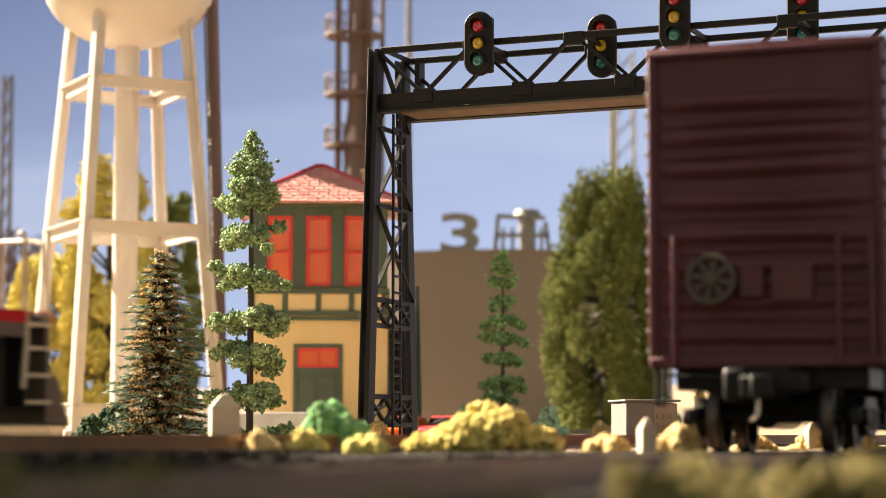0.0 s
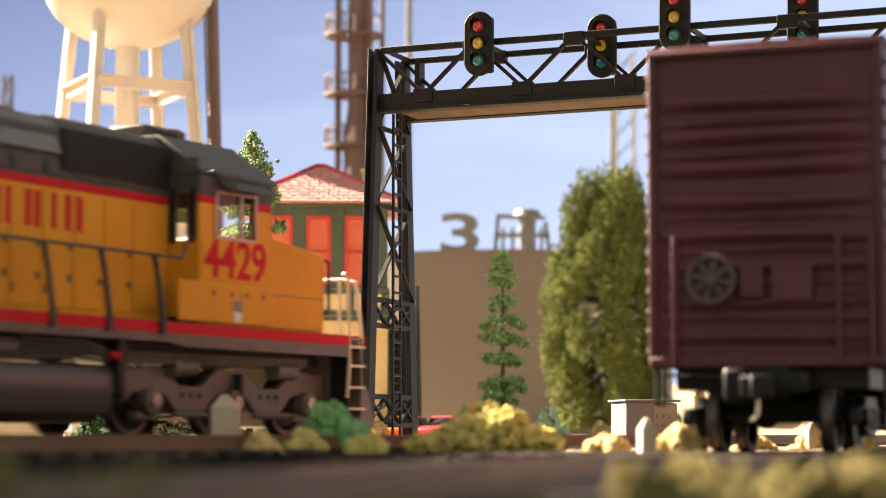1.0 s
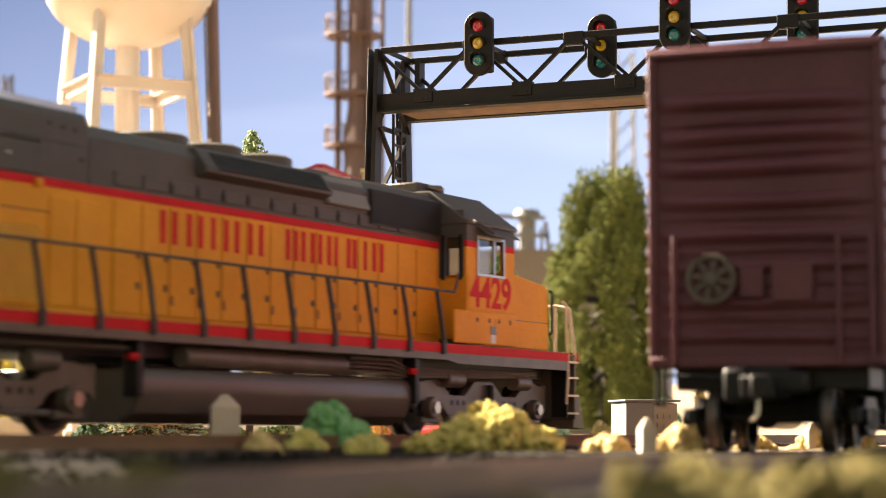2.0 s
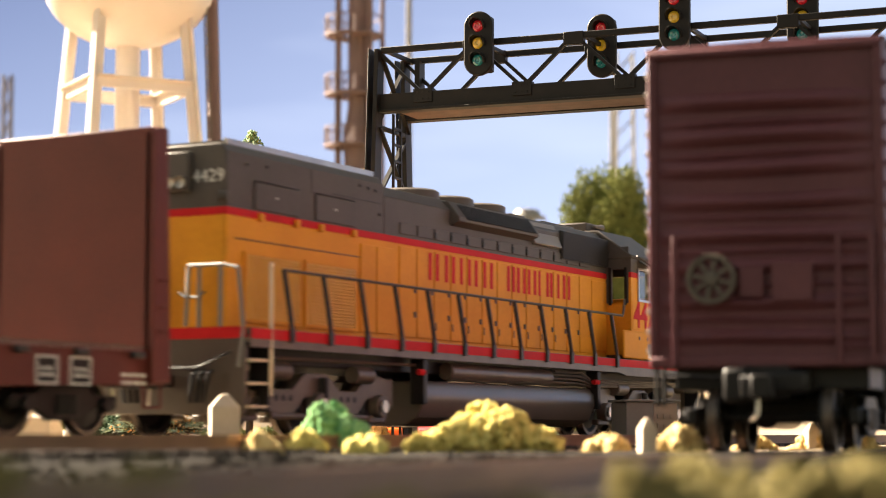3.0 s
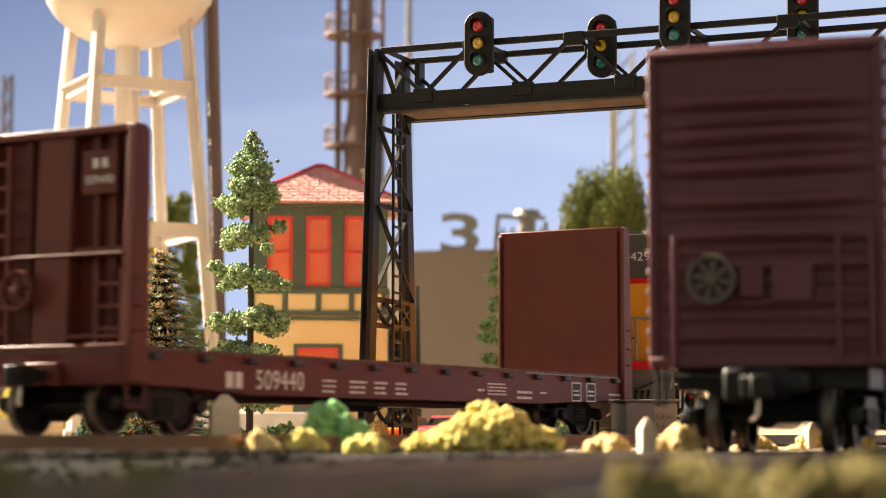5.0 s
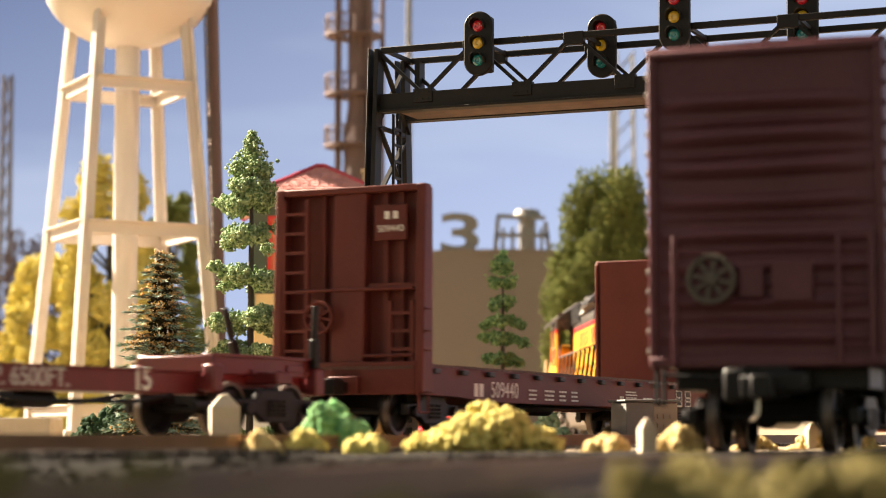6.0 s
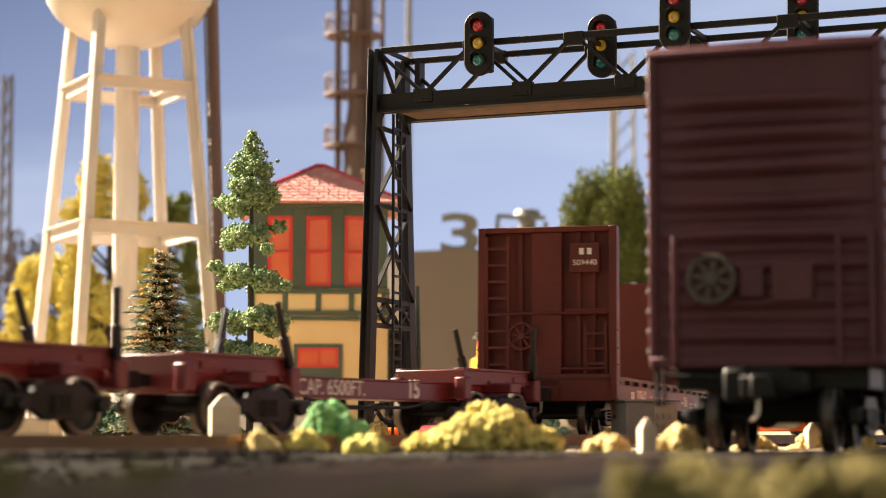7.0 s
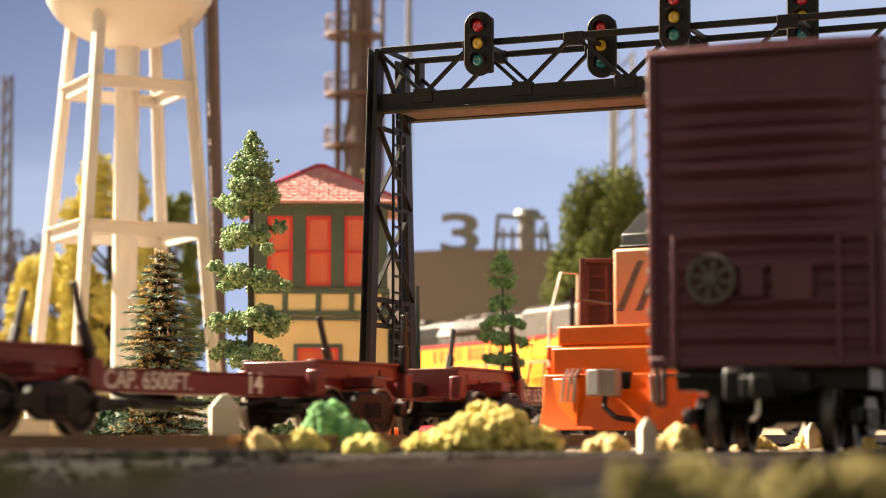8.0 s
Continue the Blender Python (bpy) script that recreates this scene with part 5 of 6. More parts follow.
def locomotive():
    """Six-axle road diesel. +x is forwards; the number side shown to the camera is -y."""
    lo = thing("diesel_locomotive", 0, 0, 0, 0, "yellow and grey six-axle diesel locomotive with red stripes", "locomotive")
    zs = 1.66
    fx, rx = 9.87, -9.65
    hy = 0.92
    # frame, sill and walkway
    part("underframe", box(mesh(), rx + 0.3, fx - 0.3, -1.1, 1.1, 1.12, 1.5), "dark", lo, bevel=0.02)
    part("walkway", box(mesh(), rx, fx, -1.5, 1.5, 1.56, zs), "chassis", lo)
    part("front_porch", box(mesh(), fx, fx + 0.6, -1.15, 1.15, 1.50, zs), "chassis", lo)
    for s in (-1, 1):
        bm = prism(mesh(), [(rx, zs), (rx, 1.36), (fx - 4.9, 1.36), (fx - 4.5, 1.30), (fx, 1.30), (fx, zs)], s * 1.5, s * 1.54)
        part("sill", bm, "chassis", lo)
        part("sill_stripe", box(mesh(), rx, fx, min(s * 1.54, s * 1.55), max(s * 1.54, s * 1.55), 1.49, zs - 0.01), "red", lo, "red sill stripe")
    # long hood
    h0, h1 = -9.45, 5.75
    zt = 4.50
    zc = 3.55
    part("hood", box(mesh(), h0, h1, -hy, hy, zs, zc), "yellow", lo, "yellow hood side with doors", bevel=0.06)
    bm = prism(mesh(), [(-hy, zc), (-hy, 4.28), (-hy + 0.22, zt), (hy - 0.22, zt), (hy, 4.28), (hy, zc)], -4.4, h1, "x")
    part("hood_top", bm, "grey", lo, bevel=0.02)
    bm = prism(mesh(), [(-hy, zc), (-hy, 4.48), (-hy + 0.1, 4.62), (hy - 0.1, 4.62), (hy, 4.48), (hy, zc)], h0, -4.4, "x")
    part("radiator_section", bm, "grey", lo, bevel=0.03)
    for s in (-1, 1):
        a, b = (s * hy, s * (hy + 0.012))
        part("hood_stripe", box(mesh(), h0, h1, min(a, b), max(a, b), zc - 0.08, zc + 0.04), "red", lo, "red stripe along the hood")
    part("end_stripe", box(mesh(), h0 - 0.012, h0, -hy, hy, zc - 0.08, zc + 0.04), "red", lo)
    # hood doors: raised leaves with handles, both sides
    for s in (-1, 1):
        def leaf(x0, x1, z0, z1, mt, nm="hood_door", thick=0.025):
            a, b = s * hy, s * (hy + thick)
            return part(nm, box(mesh(), x0, x1, min(a, b), max(a, b), z0, z1), mt, lo, bevel=0.01)
        x = -3.85
        while x < 4.7:
            d = leaf(x, x + 0.63, zs + 0.12, zc - 0.12, "yellow")
            for z in (2.15, 2.6):
                y_ = s * (hy + 0.04)
                part("latch", box(mesh(), x + 0.53, x + 0.58, y_ - 0.015, y_ + 0.015, z, z + 0.1), "chassis", d)
            leaf(x + 0.02, x + 0.61, zc + 0.1, 3.86, "grey", "hood_panel")
            x += 0.67
        leaf(4.85, 5.65, 1.85, zc - 0.16, "yellow")
        for x0 in (-8.65, -6.77):
            leaf(x0, x0 + 1.34, 3.62, 4.06, "grey", "hood_panel", 0.03)
            leaf(x0 + 0.02, x0 + 1.32, 4.07, 4.09, "grille", "panel_hinge", 0.035)
            leaf(x0 + 0.6, x0 + 0.68, 3.84, 3.87, "white", "panel_mark", 0.033)
            for xb in (x0 + 0.1, x0 + 1.2):
                leaf(xb, xb + 0.12, 3.44, 3.56, "yellow", "lifting_lug", 0.07)
        for xb, zb_ in ((-8.9, 4.3), (-8.3, 4.32), (-5.3, 4.35), (-5.0, 4.33), (-4.75, 4.31), (-4.6, 3.9), (-5.6, 3.95)):
            leaf(xb, xb + 0.05, zb_, zb_ + 0.05, "grille", "bolt", 0.03)
        leaf(-6.2, -4.55, 4.12, 4.14, "grille", "panel_seam", 0.008)
        leaf(-6.9, -6.88, 4.06, 4.48, "grille", "panel_seam", 0.008)
        leaf(-9.2, -5.2, 3.10, 3.12, "grille", "hood_seam", 0.008)
        leaf(-5.25, -4.72, 1.8, zc - 0.2, "yellow")
        leaf(-4.68, -4.1, 1.8, zc - 0.2, "yellow")
        # radiator intake with upright bars
        for g0, g1 in ((-8.97, -7.26), (-7.15, -5.43)):
            g = leaf(g0, g1, 1.79, 2.92, "yellow", "radiator_intake", 0.02)
            bm = mesh()
            ya, yb = sorted((s * (hy + 0.02), s * (hy + 0.055)))
            box(bm, g0, g1, ya, yb, 2.87, 2.92), box(bm, g0, g1, ya, yb, 1.79, 1.84), box(bm, g0, g0 + 0.05, ya, yb, 1.84, 2.87), box(bm, g1 - 0.05, g1, ya, yb, 1.84, 2.87)
            part("intake_frame", bm, "yellow", g)
            bm = mesh()
            for k in range(21):
                xx = g0 + 0.08 + k * (g1 - g0 - 0.16) / 20
                box(bm, xx - 0.012, xx + 0.012, ya, yb, 1.84, 2.87)
            for k in range(19):
                zz = 1.87 + k * 0.054
                box(bm, g0 + 0.05, g1 - 0.05, ya + 0.006, yb - 0.006, zz, zz + 0.014)
            tagged(part("intake_grille", bm, "yellow_mesh", g, "yellow wire screen, brightened as if lit from behind"), kind="stuff")
        # dynamic brake blister: a grille that leans out, and the clean-air grille
        bm = prism(mesh(), [(s * hy, 3.98), (s * (hy + 0.20), 4.06), (s * (hy + 0.20), 4.14), (s * (hy - 0.05), 4.46), (s * (hy - 0.3), 4.46)], -1.83, 1.75, "x")
        bl = part("brake_grid_housing", bm, "grey", lo, bevel=0.015)
        bm = mesh()
        for k in range(44):
            xx = -1.5 + k * 0.072
            beam(bm, (xx, s * (hy + 0.215), 4.12), (xx, s * (hy - 0.0), 4.41), 0.03, 0.03)
        tagged(part("grid_mesh", bm, "grille", bl), kind="stuff")
        part("grid_backing", prism(mesh(), [(s * (hy + 0.19), 4.13), (s * (hy + 0.203), 4.13), (s * (hy - 0.035), 4.43), (s * (hy - 0.05), 4.43)], -1.55, 1.68, "x"), "grille", bl)
        part("access_panel", prism(mesh(), [(s * hy, 3.92), (s * (hy + 0.1), 3.95), (s * (hy - 0.1), 4.44), (s * (hy - 0.2), 4.44)], 1.8, 3.14, "x"), "boxgrey", lo, "worn paler grey panel", bevel=0.02)
        part("air_filter_grille", box(mesh(), 3.2, 5.68, min(s * (hy - 0.02), s * (hy + 0.05)), max(s * (hy - 0.02), s * (hy + 0.05)), 3.72, 4.34), "grille", lo, "dark ribbed air filter grille")
        bm = mesh()
        for k in range(28):
            xx = 3.24 + k * 0.087
            box(bm, xx, xx + 0.035, min(s * (hy + 0.04), s * (hy + 0.085)), max(s * (hy + 0.04), s * (hy + 0.085)), 3.74, 4.32)
        tagged(part("filter_mesh", bm, "grille", lo), kind="stuff")
        # the brand on the hood as plain red bars of its strokes' size
        for x0, x1, kind in ((-2.76, -2.34, "f"), (-2.10, -1.68, "f"), (-1.47, -1.36, "b"), (-1.14, -0.72, "f"), (-0.48, -0.05, "f"), (0.59, 0.96, "f"), (1.05, 1.46, "f"), (1.56, 1.97, "f"), (2.07, 2.18, "b"), (2.46, 2.78, "f"), (3.01, 3.12, "b"), (3.30, 3.68, "f")):
            if s > 0:
                x0, x1 = 0.92 - x1, 0.92 - x0
            ya, yb = sorted((s * (hy + 0.026), s * (hy + 0.031)))
            z0, z1 = 2.88, 3.39
            bm = mesh()
            if kind == "b":
                box(bm, x0, x1, ya, yb, z0, z1)
            else:
                box(bm, x0, x0 + 0.13, ya, yb, z0, z1)
                box(bm, x1 - 0.13, x1, ya, yb, z0, z1)
            part("lettering", bm, "red", lo, "plain red mark")
        for xb in [-2.5 + 0.67 * k for k in range(9)]:
            leaf(xb, xb + 0.09, 3.68, 3.80, "grille", "door_latch", 0.035)
            leaf(xb + 0.02, xb + 0.07, 1.95, 2.1, "grille", "door_latch", 0.035)
    # roof fittings
    for x in (-1.55, -0.09, 1.36):
        f = part("roof_fan", lathe(mesh(), [(0, 4.5), (0.62, 4.5), (0.62, 4.66), (0.56, 4.70), (0, 4.70)], 28, Matrix.Translation((x - 0.3, 0, 0))), "grey", lo, "round roof fan housing")
    part("exhaust_stack", box(mesh(), 2.3, 3.0, -0.22, 0.22, 4.5, 4.66), "grey", lo, bevel=0.03)
    part("roof_hatch", box(mesh(), 3.3, 4.9, -0.5, 0.5, 4.5, 4.58), "grey", lo, bevel=0.02)
    bm = mesh()
    for k in range(40):
        xx = -9.2 + k * 0.118
        box(bm, xx, xx + 0.05, -0.7, 0.7, 4.62, 4.69)
    part("radiator_grating", bm, "chassis", lo, "grating on the rear roof")
    for s in (-1, 1):
        # Steel instead of the grating's grey, to imitate sparkle on the roof edges.
        part("grating_frame", box(mesh(), -9.2, -4.5, s * 0.72 - 0.04, s * 0.72 + 0.04, 4.62, 4.72), "steel", lo)
    # rear end
    part("rear_light_box", box(mesh(), h0 - 0.1, h0, -0.26, 0.26, 3.85, 4.5), "grey", lo, bevel=0.03)
    for y in (-0.11, 0.11):
        part("headlight", lathe(mesh(), [(0.1, 0), (0.1, 0.05), (0.08, 0.02), (0, 0.01)], 16, Matrix.Translation((h0 - 0.1, y, 4.0)) @ Matrix.Rotation(radians(-90), 4, "Y")), "steel", lo, "headlight lens")
    lettering("number", "4429", 0.2, "white", lo, off(h0 - 0.006, -0.58, 4.0, 90, 0, -90), "small white road number 4429", spread=1.05)
    lettering("number", "4429", 0.2, "white", lo, off(h0 - 0.006, 0.58, 4.0, 90, 0, -90), "small white road number 4429", spread=1.05)
    part("class_light", rod(mesh(), (h0 - 0.03, -0.8, 3.75), (h0 + 0.04, -0.93, 3.75), 0.1, 12), "grey", lo)
    part("lift_ring", pipe(mesh(), [(h0 - 0.02, -0.55, 2.25), (h0 - 0.05, -0.4, 2.17), (h0 - 0.05, -0.2, 2.17), (h0 - 0.02, -0.05, 2.25)], 0.02), "grille", lo)
    # cab
    c0, c1, cy = 5.7, 7.58, 1.52
    zb, ze, zr = zs, 3.93, 4.58
    part("cab_floor", box(mesh(), c0, c1, -cy, cy, zb, zb + 0.12), "interior", lo)
    for s in (-1, 1):
        a, b = sorted((s * (cy - 0.06), s * cy))
        w0, w1, wz0, wz1 = 6.12, 7.10, 3.02, 3.68
        part("cab_side_wall", box(mesh(), c0, c1, a, b, zb, wz0), "yellow", lo)
        for x0, x1 in ((c0, w0), (w1, c1)):
            part("cab_side_wall", box(mesh(), x0, x1, a, b, wz0, zc - 0.06), "yellow", lo)
            part("cab_stripe", box(mesh(), x0, x1, a, b, zc - 0.06, zc + 0.06), "red", lo)
            part("cab_side_wall", box(mesh(), x0, x1, a, b, zc + 0.06, wz1), "grey", lo)
        part("cab_side_wall", box(mesh(), c0, c1, a, b, wz1, ze), "grey", lo)
        win = part("cab_window", box(mesh(), w0, (w0 + w1) / 2 + 0.12, s * (cy - 0.03) - 0.008, s * (cy - 0.03) + 0.008, wz0, wz1), "glass", lo, "clear cab side window")
        win.visible_shadow = False
        o0, o1 = sorted((s * (cy - 0.02), s * (cy + 0.03)))
        for x0, x1, z0, z1 in ((w0 - 0.05, w1 + 0.05, wz0 - 0.05, wz0), (w0 - 0.05, w1 + 0.05, wz1, wz1 + 0.05), (w0 - 0.05, w0, wz0, wz1), (w1, w1 + 0.05, wz0, wz1), ((w0 + w1) / 2 + 0.1, (w0 + w1) / 2 + 0.16, wz0, wz1)):
            part("window_frame", box(mesh(), x0, x1, o0, o1, z0, z1), "steel", win)
        sh = prism(mesh(), [(s * cy, 3.92), (s * (cy + 0.26), 3.74), (s * (cy + 0.26), 3.71), (s * cy, 3.87)], w0 - 0.02, w1 + 0.25, "x")
        part("sun_shade", sh, "grey", lo, bevel=0.01)
        part("shade_arm", rod(mesh(), (c0 + 0.2, s * (cy + 0.06), 3.98), (c0 + 0.55, s * (cy + 0.28), 3.76), 0.025, 6), "grey", lo)
        # number panel and the low box below the cab
        part("number_board", box(mesh(), c0 + 0.06, c1 - 0.14, min(s * cy, s * (cy + 0.012)), max(s * cy, s * (cy + 0.012)), 2.34, 2.97), "yellow", lo, bevel=0.005)
        ya, yb = sorted((s * cy, s * (cy + 0.07)))
        part("side_box", box(mesh(), c0 - 0.58, c1 - 0.02, ya, yb, zs + 0.02, 2.3), "yellow", lo, bevel=0.05)
        lettering("number", "4429", 0.57, "red", lo, off(c0 + 0.92, s * (cy + 0.018), 2.40, 90, 0, 0 if s < 0 else 180), "large red road number 4429", spread=0.98, thick=0.018)
        sd = part("shield", box(mesh(), c0 + 0.78, c0 + 1.0, min(s * (cy + 0.07), s * (cy + 0.08)), max(s * (cy + 0.07), s * (cy + 0.08)), 1.88, 2.04), "boxgrey", lo, "small blue-grey emblem with a pale field")
        part("shield_field", box(mesh(), c0 + 0.80, c0 + 0.98, min(s * (cy + 0.07), s * (cy + 0.079)), max(s * (cy + 0.07), s * (cy + 0.079)), 1.72, 1.88), "pinkwhite", sd)
        for x in (c0 + 0.25, c0 + 0.72, c0 + 1.1, c0 + 1.55):
            part("hinge", box(mesh(), x, x + 0.05, min(s * (cy + 0.07), s * (cy + 0.085)), max(s * (cy + 0.07), s * (cy + 0.085)), 2.1, 2.18), "chassis", lo)
        part("box_seam", box(mesh(), c0 + 0.96, c0 + 0.975, min(s * (cy + 0.07), s * (cy + 0.073)), max(s * (cy + 0.07), s * (cy + 0.073)), zs + 0.1, 2.2), "chassis", lo)
    # cab rear wall with its window opening on each side of the hood
    for s in (-1, 1):
        a, b = (-cy + 0.06, -hy) if s < 0 else (hy, cy - 0.06)
        m0, m1 = (a + 0.1, b - 0.13) if s < 0 else (a + 0.13, b - 0.1)
        part("cab_rear_wall", box(mesh(), c0, c0 + 0.06, a, b, zb, 2.92), "yellow", lo)
        part("cab_rear_wall", box(mesh(), c0, c0 + 0.06, a, b, 3.68, ze + 0.25), "grey", lo)
        part("cab_rear_wall", box(mesh(), c0, c0 + 0.06, a, m0, 2.92, 3.68), "grey", lo)
        part("cab_rear_wall", box(mesh(), c0, c0 + 0.06, m1, b, 2.92, 3.68), "grey", lo)
        part("rear_window_gasket", box(mesh(), c0 - 0.02, c0, a + 0.04, m0, 2.88, 3.72), "dark", lo)
        part("rear_window_gasket", box(mesh(), c0 - 0.02, c0, m1, b - 0.06, 2.88, 3.72), "dark", lo)
        # cab front wall either side of the nose
        part("cab_front_wall", box(mesh(), c1 - 0.06, c1, -cy + 0.06 if s < 0 else 0.62, -0.62 if s < 0 else cy - 0.06, zb, 3.02), "yellow", lo)
        part("cab_front_wall", box(mesh(), c1 - 0.06, c1, -cy + 0.06 if s < 0 else 1.36, -1.36 if s < 0 else cy - 0.06, 3.02, ze), "yellow", lo)
    part("cab_front_wall", box(mesh(), c1 - 0.06, c1, -0.62, 0.62, zb, 3.12), "yellow", lo)
    part("windscreen_header", box(mesh(), c1 - 0.06, c1, -1.36, 1.36, 3.66, ze + 0.1), "grey", lo)
    part("windscreen_pillar", box(mesh(), c1 - 0.06, c1, -0.1, 0.1, 3.12, 3.66), "grey", lo)
    bm = prism(mesh(), [(-cy - 0.03, ze - 0.02), (-cy - 0.03, ze + 0.05), (-0.72, zr), (0.72, zr), (cy + 0.03, ze + 0.05), (cy + 0.03, ze - 0.02)], c0 - 0.02, c1 + 0.1, "x")
    part("cab_roof", bm, "grey", lo, "faceted grey cab roof", bevel=0.03)
    part("air_conditioner", box(mesh(), c0 + 0.05, c0 + 1.1, -0.42, 0.42, zr, zr + 0.2), "grey", lo, bevel=0.04)
    part("horn", rod(mesh(), (c0 + 0.3, -0.5, zr + 0.12), (c0 + 0.75, -0.5, zr + 0.12), 0.03, 8, 0.08), "chassis", lo)
    part("control_stand", box(mesh(), 6.3, 6.7, 0.2, 0.9, zb + 0.12, 3.1), "interior", lo, bevel=0.03)
    part("cab_seat", box(mesh(), 6.0, 6.4, -1.1, -0.6, zb + 0.12, 2.7), "interior", lo, bevel=0.05)
    # nose
    n1 = 9.38
    bm = prism(mesh(), [(c1, zs), (c1, 3.16), (n1 - 0.12, 3.0), (n1, 2.88), (n1, zs)], -1.36, 1.36)
    part("nose", bm, "yellow", lo, "sloped yellow nose", bevel=0.05)
    part("nose_door", box(mesh(), n1, n1 + 0.02, -0.3, 0.3, zs + 0.1, 2.75), "yellow", lo, bevel=0.01)
    part("nose_seam", box(mesh(), c1 + 0.02, n1 - 0.02, -1.364, -1.36, 2.22, 2.235), "chassis", lo)
    part("nose_vent", box(mesh(), c1 + 0.2, n1 - 0.5, -1.372, -1.36, 2.05, 2.1), "yellow", lo)
    part("nose_grab", pipe(mesh(), [(n1 + 0.0, -1.36, 2.9), (n1 + 0.02, -1.42, 2.85), (n1 + 0.02, -1.42, 2.05), (n1 + 0.0, -1.36, 2.0)], 0.028), "dark", lo)
    # end plates, steps, plough, couplers
    for e, d in ((fx + 0.62, 1), (rx, -1)):
        part("pilot", box(mesh(), min(e, e - d * 0.08), max(e, e - d * 0.08), -1.42, 1.42, 0.32, zs - 0.02), "chassis" if d > 0 else "fueltank", lo, bevel=0.02)
        part("end_stripe", box(mesh(), min(e, e + d * 0.012), max(e, e + d * 0.012), -1.45, 1.45, 1.5, zs + 0.02), "red", lo)
        for s in (-1, 1):
            for k, z in enumerate((0.42, 0.78, 1.14, 1.46)):
                part("step", box(mesh(), min(e - d * 0.05, e - d * 0.55), max(e - d * 0.05, e - d * 0.55), min(s * 1.2, s * 1.5), max(s * 1.2, s * 1.5), z, z + 0.04), "cream_rail", lo, "pale-edged step")
            part("step_side", box(mesh(), min(e - d * 0.6, e - d * 0.56), max(e - d * 0.6, e - d * 0.56), min(s * 1.15, s * 1.5), max(s * 1.15, s * 1.5), 0.36, zs), "dark", lo)
            hr = pipe(mesh(), [(e - d * 0.62, s * 1.5, 0.62), (e - d * 0.60, s * 1.53, 1.2), (e - d * 0.62, s * 1.5, 2.62), (e - d * 0.70, s * 1.46, 2.7)], 0.035)
            part("grab_iron", hr, "cream_rail", lo, "cream grab iron")
            hr = pipe(mesh(), [(e + d * 0.02, s * 1.32, 1.05), (e + d * 0.0, s * 1.4, 1.6), (e - d * 0.02, s * 1.28, 2.6), (e - d * 0.02, s * 1.0, 2.66), (e - d * 0.02, s * 0.35, 2.66), (e - d * 0.02, s * 0.3, 1.7)], 0.035)
            part("end_rail", hr, "cream_rail" if d > 0 else "boxgrey", lo, "end handrail")
            for y in (0.55, 0.95):
                part("end_stanchion", rod(mesh(), (e - d * 0.02, s * y, 1.66), (e - d * 0.02, s * y, 2.66), 0.035, 6), "cream_rail" if d > 0 else "boxgrey", lo)
            for j in range(3):
                part("air_hose", pipe(mesh(), [(e + d * 0.02, s * (0.55 + j * 0.14), 1.0), (e + d * 0.14, s * (0.55 + j * 0.14), 0.92), (e + d * 0.14, s * (0.5 + j * 0.12), 0.5)], 0.035), "dark", lo)
        coupler(lo, e, 0.85, d)
        part("cut_lever", pipe(mesh(), [(e + d * 0.05, -1.2, 1.3), (e + d * 0.08, -0.6, 1.05), (e + d * 0.1, 0.6, 1.05), (e + d * 0.05, 1.2, 1.3)], 0.02), "boxgrey" if d > 0 else "dark", lo)
    bm = prism(mesh(), [(fx + 0.62, 0.15), (fx + 1.15, 0.12), (fx + 0.9, 0.75), (fx + 0.62, 0.95)], -1.35, 1.35)
    part("snow_plough", bm, "chassis", lo, bevel=0.02)
    part("anticlimber", box(mesh(), fx + 0.62, fx + 0.95, -1.0, 1.0, 1.38, 1.5), "chassis", lo, bevel=0.02)
    # walkway handrails with curved stanchions, each side
    for s in (-1, 1):
        top = [(-8.6, s * 1.46, 2.62), (4.8, s * 1.46, 2.62), (5.35, s * 1.46, 2.62), (5.62, s * 1.4, 3.0)]
        hr = part("handrail", pipe(mesh(), top, 0.028), "grey", lo)
        x = 4.77 - 1.207 * 11
        while x < 5.2:
            bm = pipe(mesh(), [(x + 0.0, s * 1.57, 1.52), (x, s * 1.56, 1.75), (x - 0.02, s * 1.50, 2.2), (x - 0.08, s * 1.46, 2.62)], 0.042, 6)
            box(bm, x - 0.06, x + 0.06, min(s * 1.55, s * 1.6), max(s * 1.55, s * 1.6), 1.46, 1.7)
            part("stanchion", bm, "grille", hr)
            x += 1.207
    # under the frame: fuel tank, air reservoirs, pipes
    tank = [(-1.28, 0.98), (-1.38, 0.85), (-1.40, 0.62), (-1.25, 0.32), (-0.95, 0.17), (0.95, 0.17), (1.25, 0.32), (1.40, 0.62), (1.38, 0.85), (1.28, 0.98)]
    part("fuel_tank", prism(mesh(), tank, -3.75, 3.95, "x"), "fueltank", lo, "black fuel tank with a soft sheen", bevel=0.03)
    for s in (-1, 1):
        part("air_reservoir", rod(mesh(), (-2.6, s * 1.22, 1.17), (1.9, s * 1.22, 1.17), 0.165, 18), "chassis", lo, bevel=0.03)
        for k in range(4):
            part("pipe_run", pipe(mesh(), [(1.9, s * (1.38 - k * 0.05), 1.3 - k * 0.07), (3.3, s * (1.38 - k * 0.05), 1.3 - k * 0.07), (3.9, s * 1.3, 1.18 - k * 0.05), (9.0, s * 1.25, 1.22 - k * 0.03)], 0.024), "chassis", lo)
        part("pipe_run", pipe(mesh(), [(-3.7, s * 1.3, 1.25), (-9.0, s * 1.3, 1.22)], 0.03), "chassis", lo)
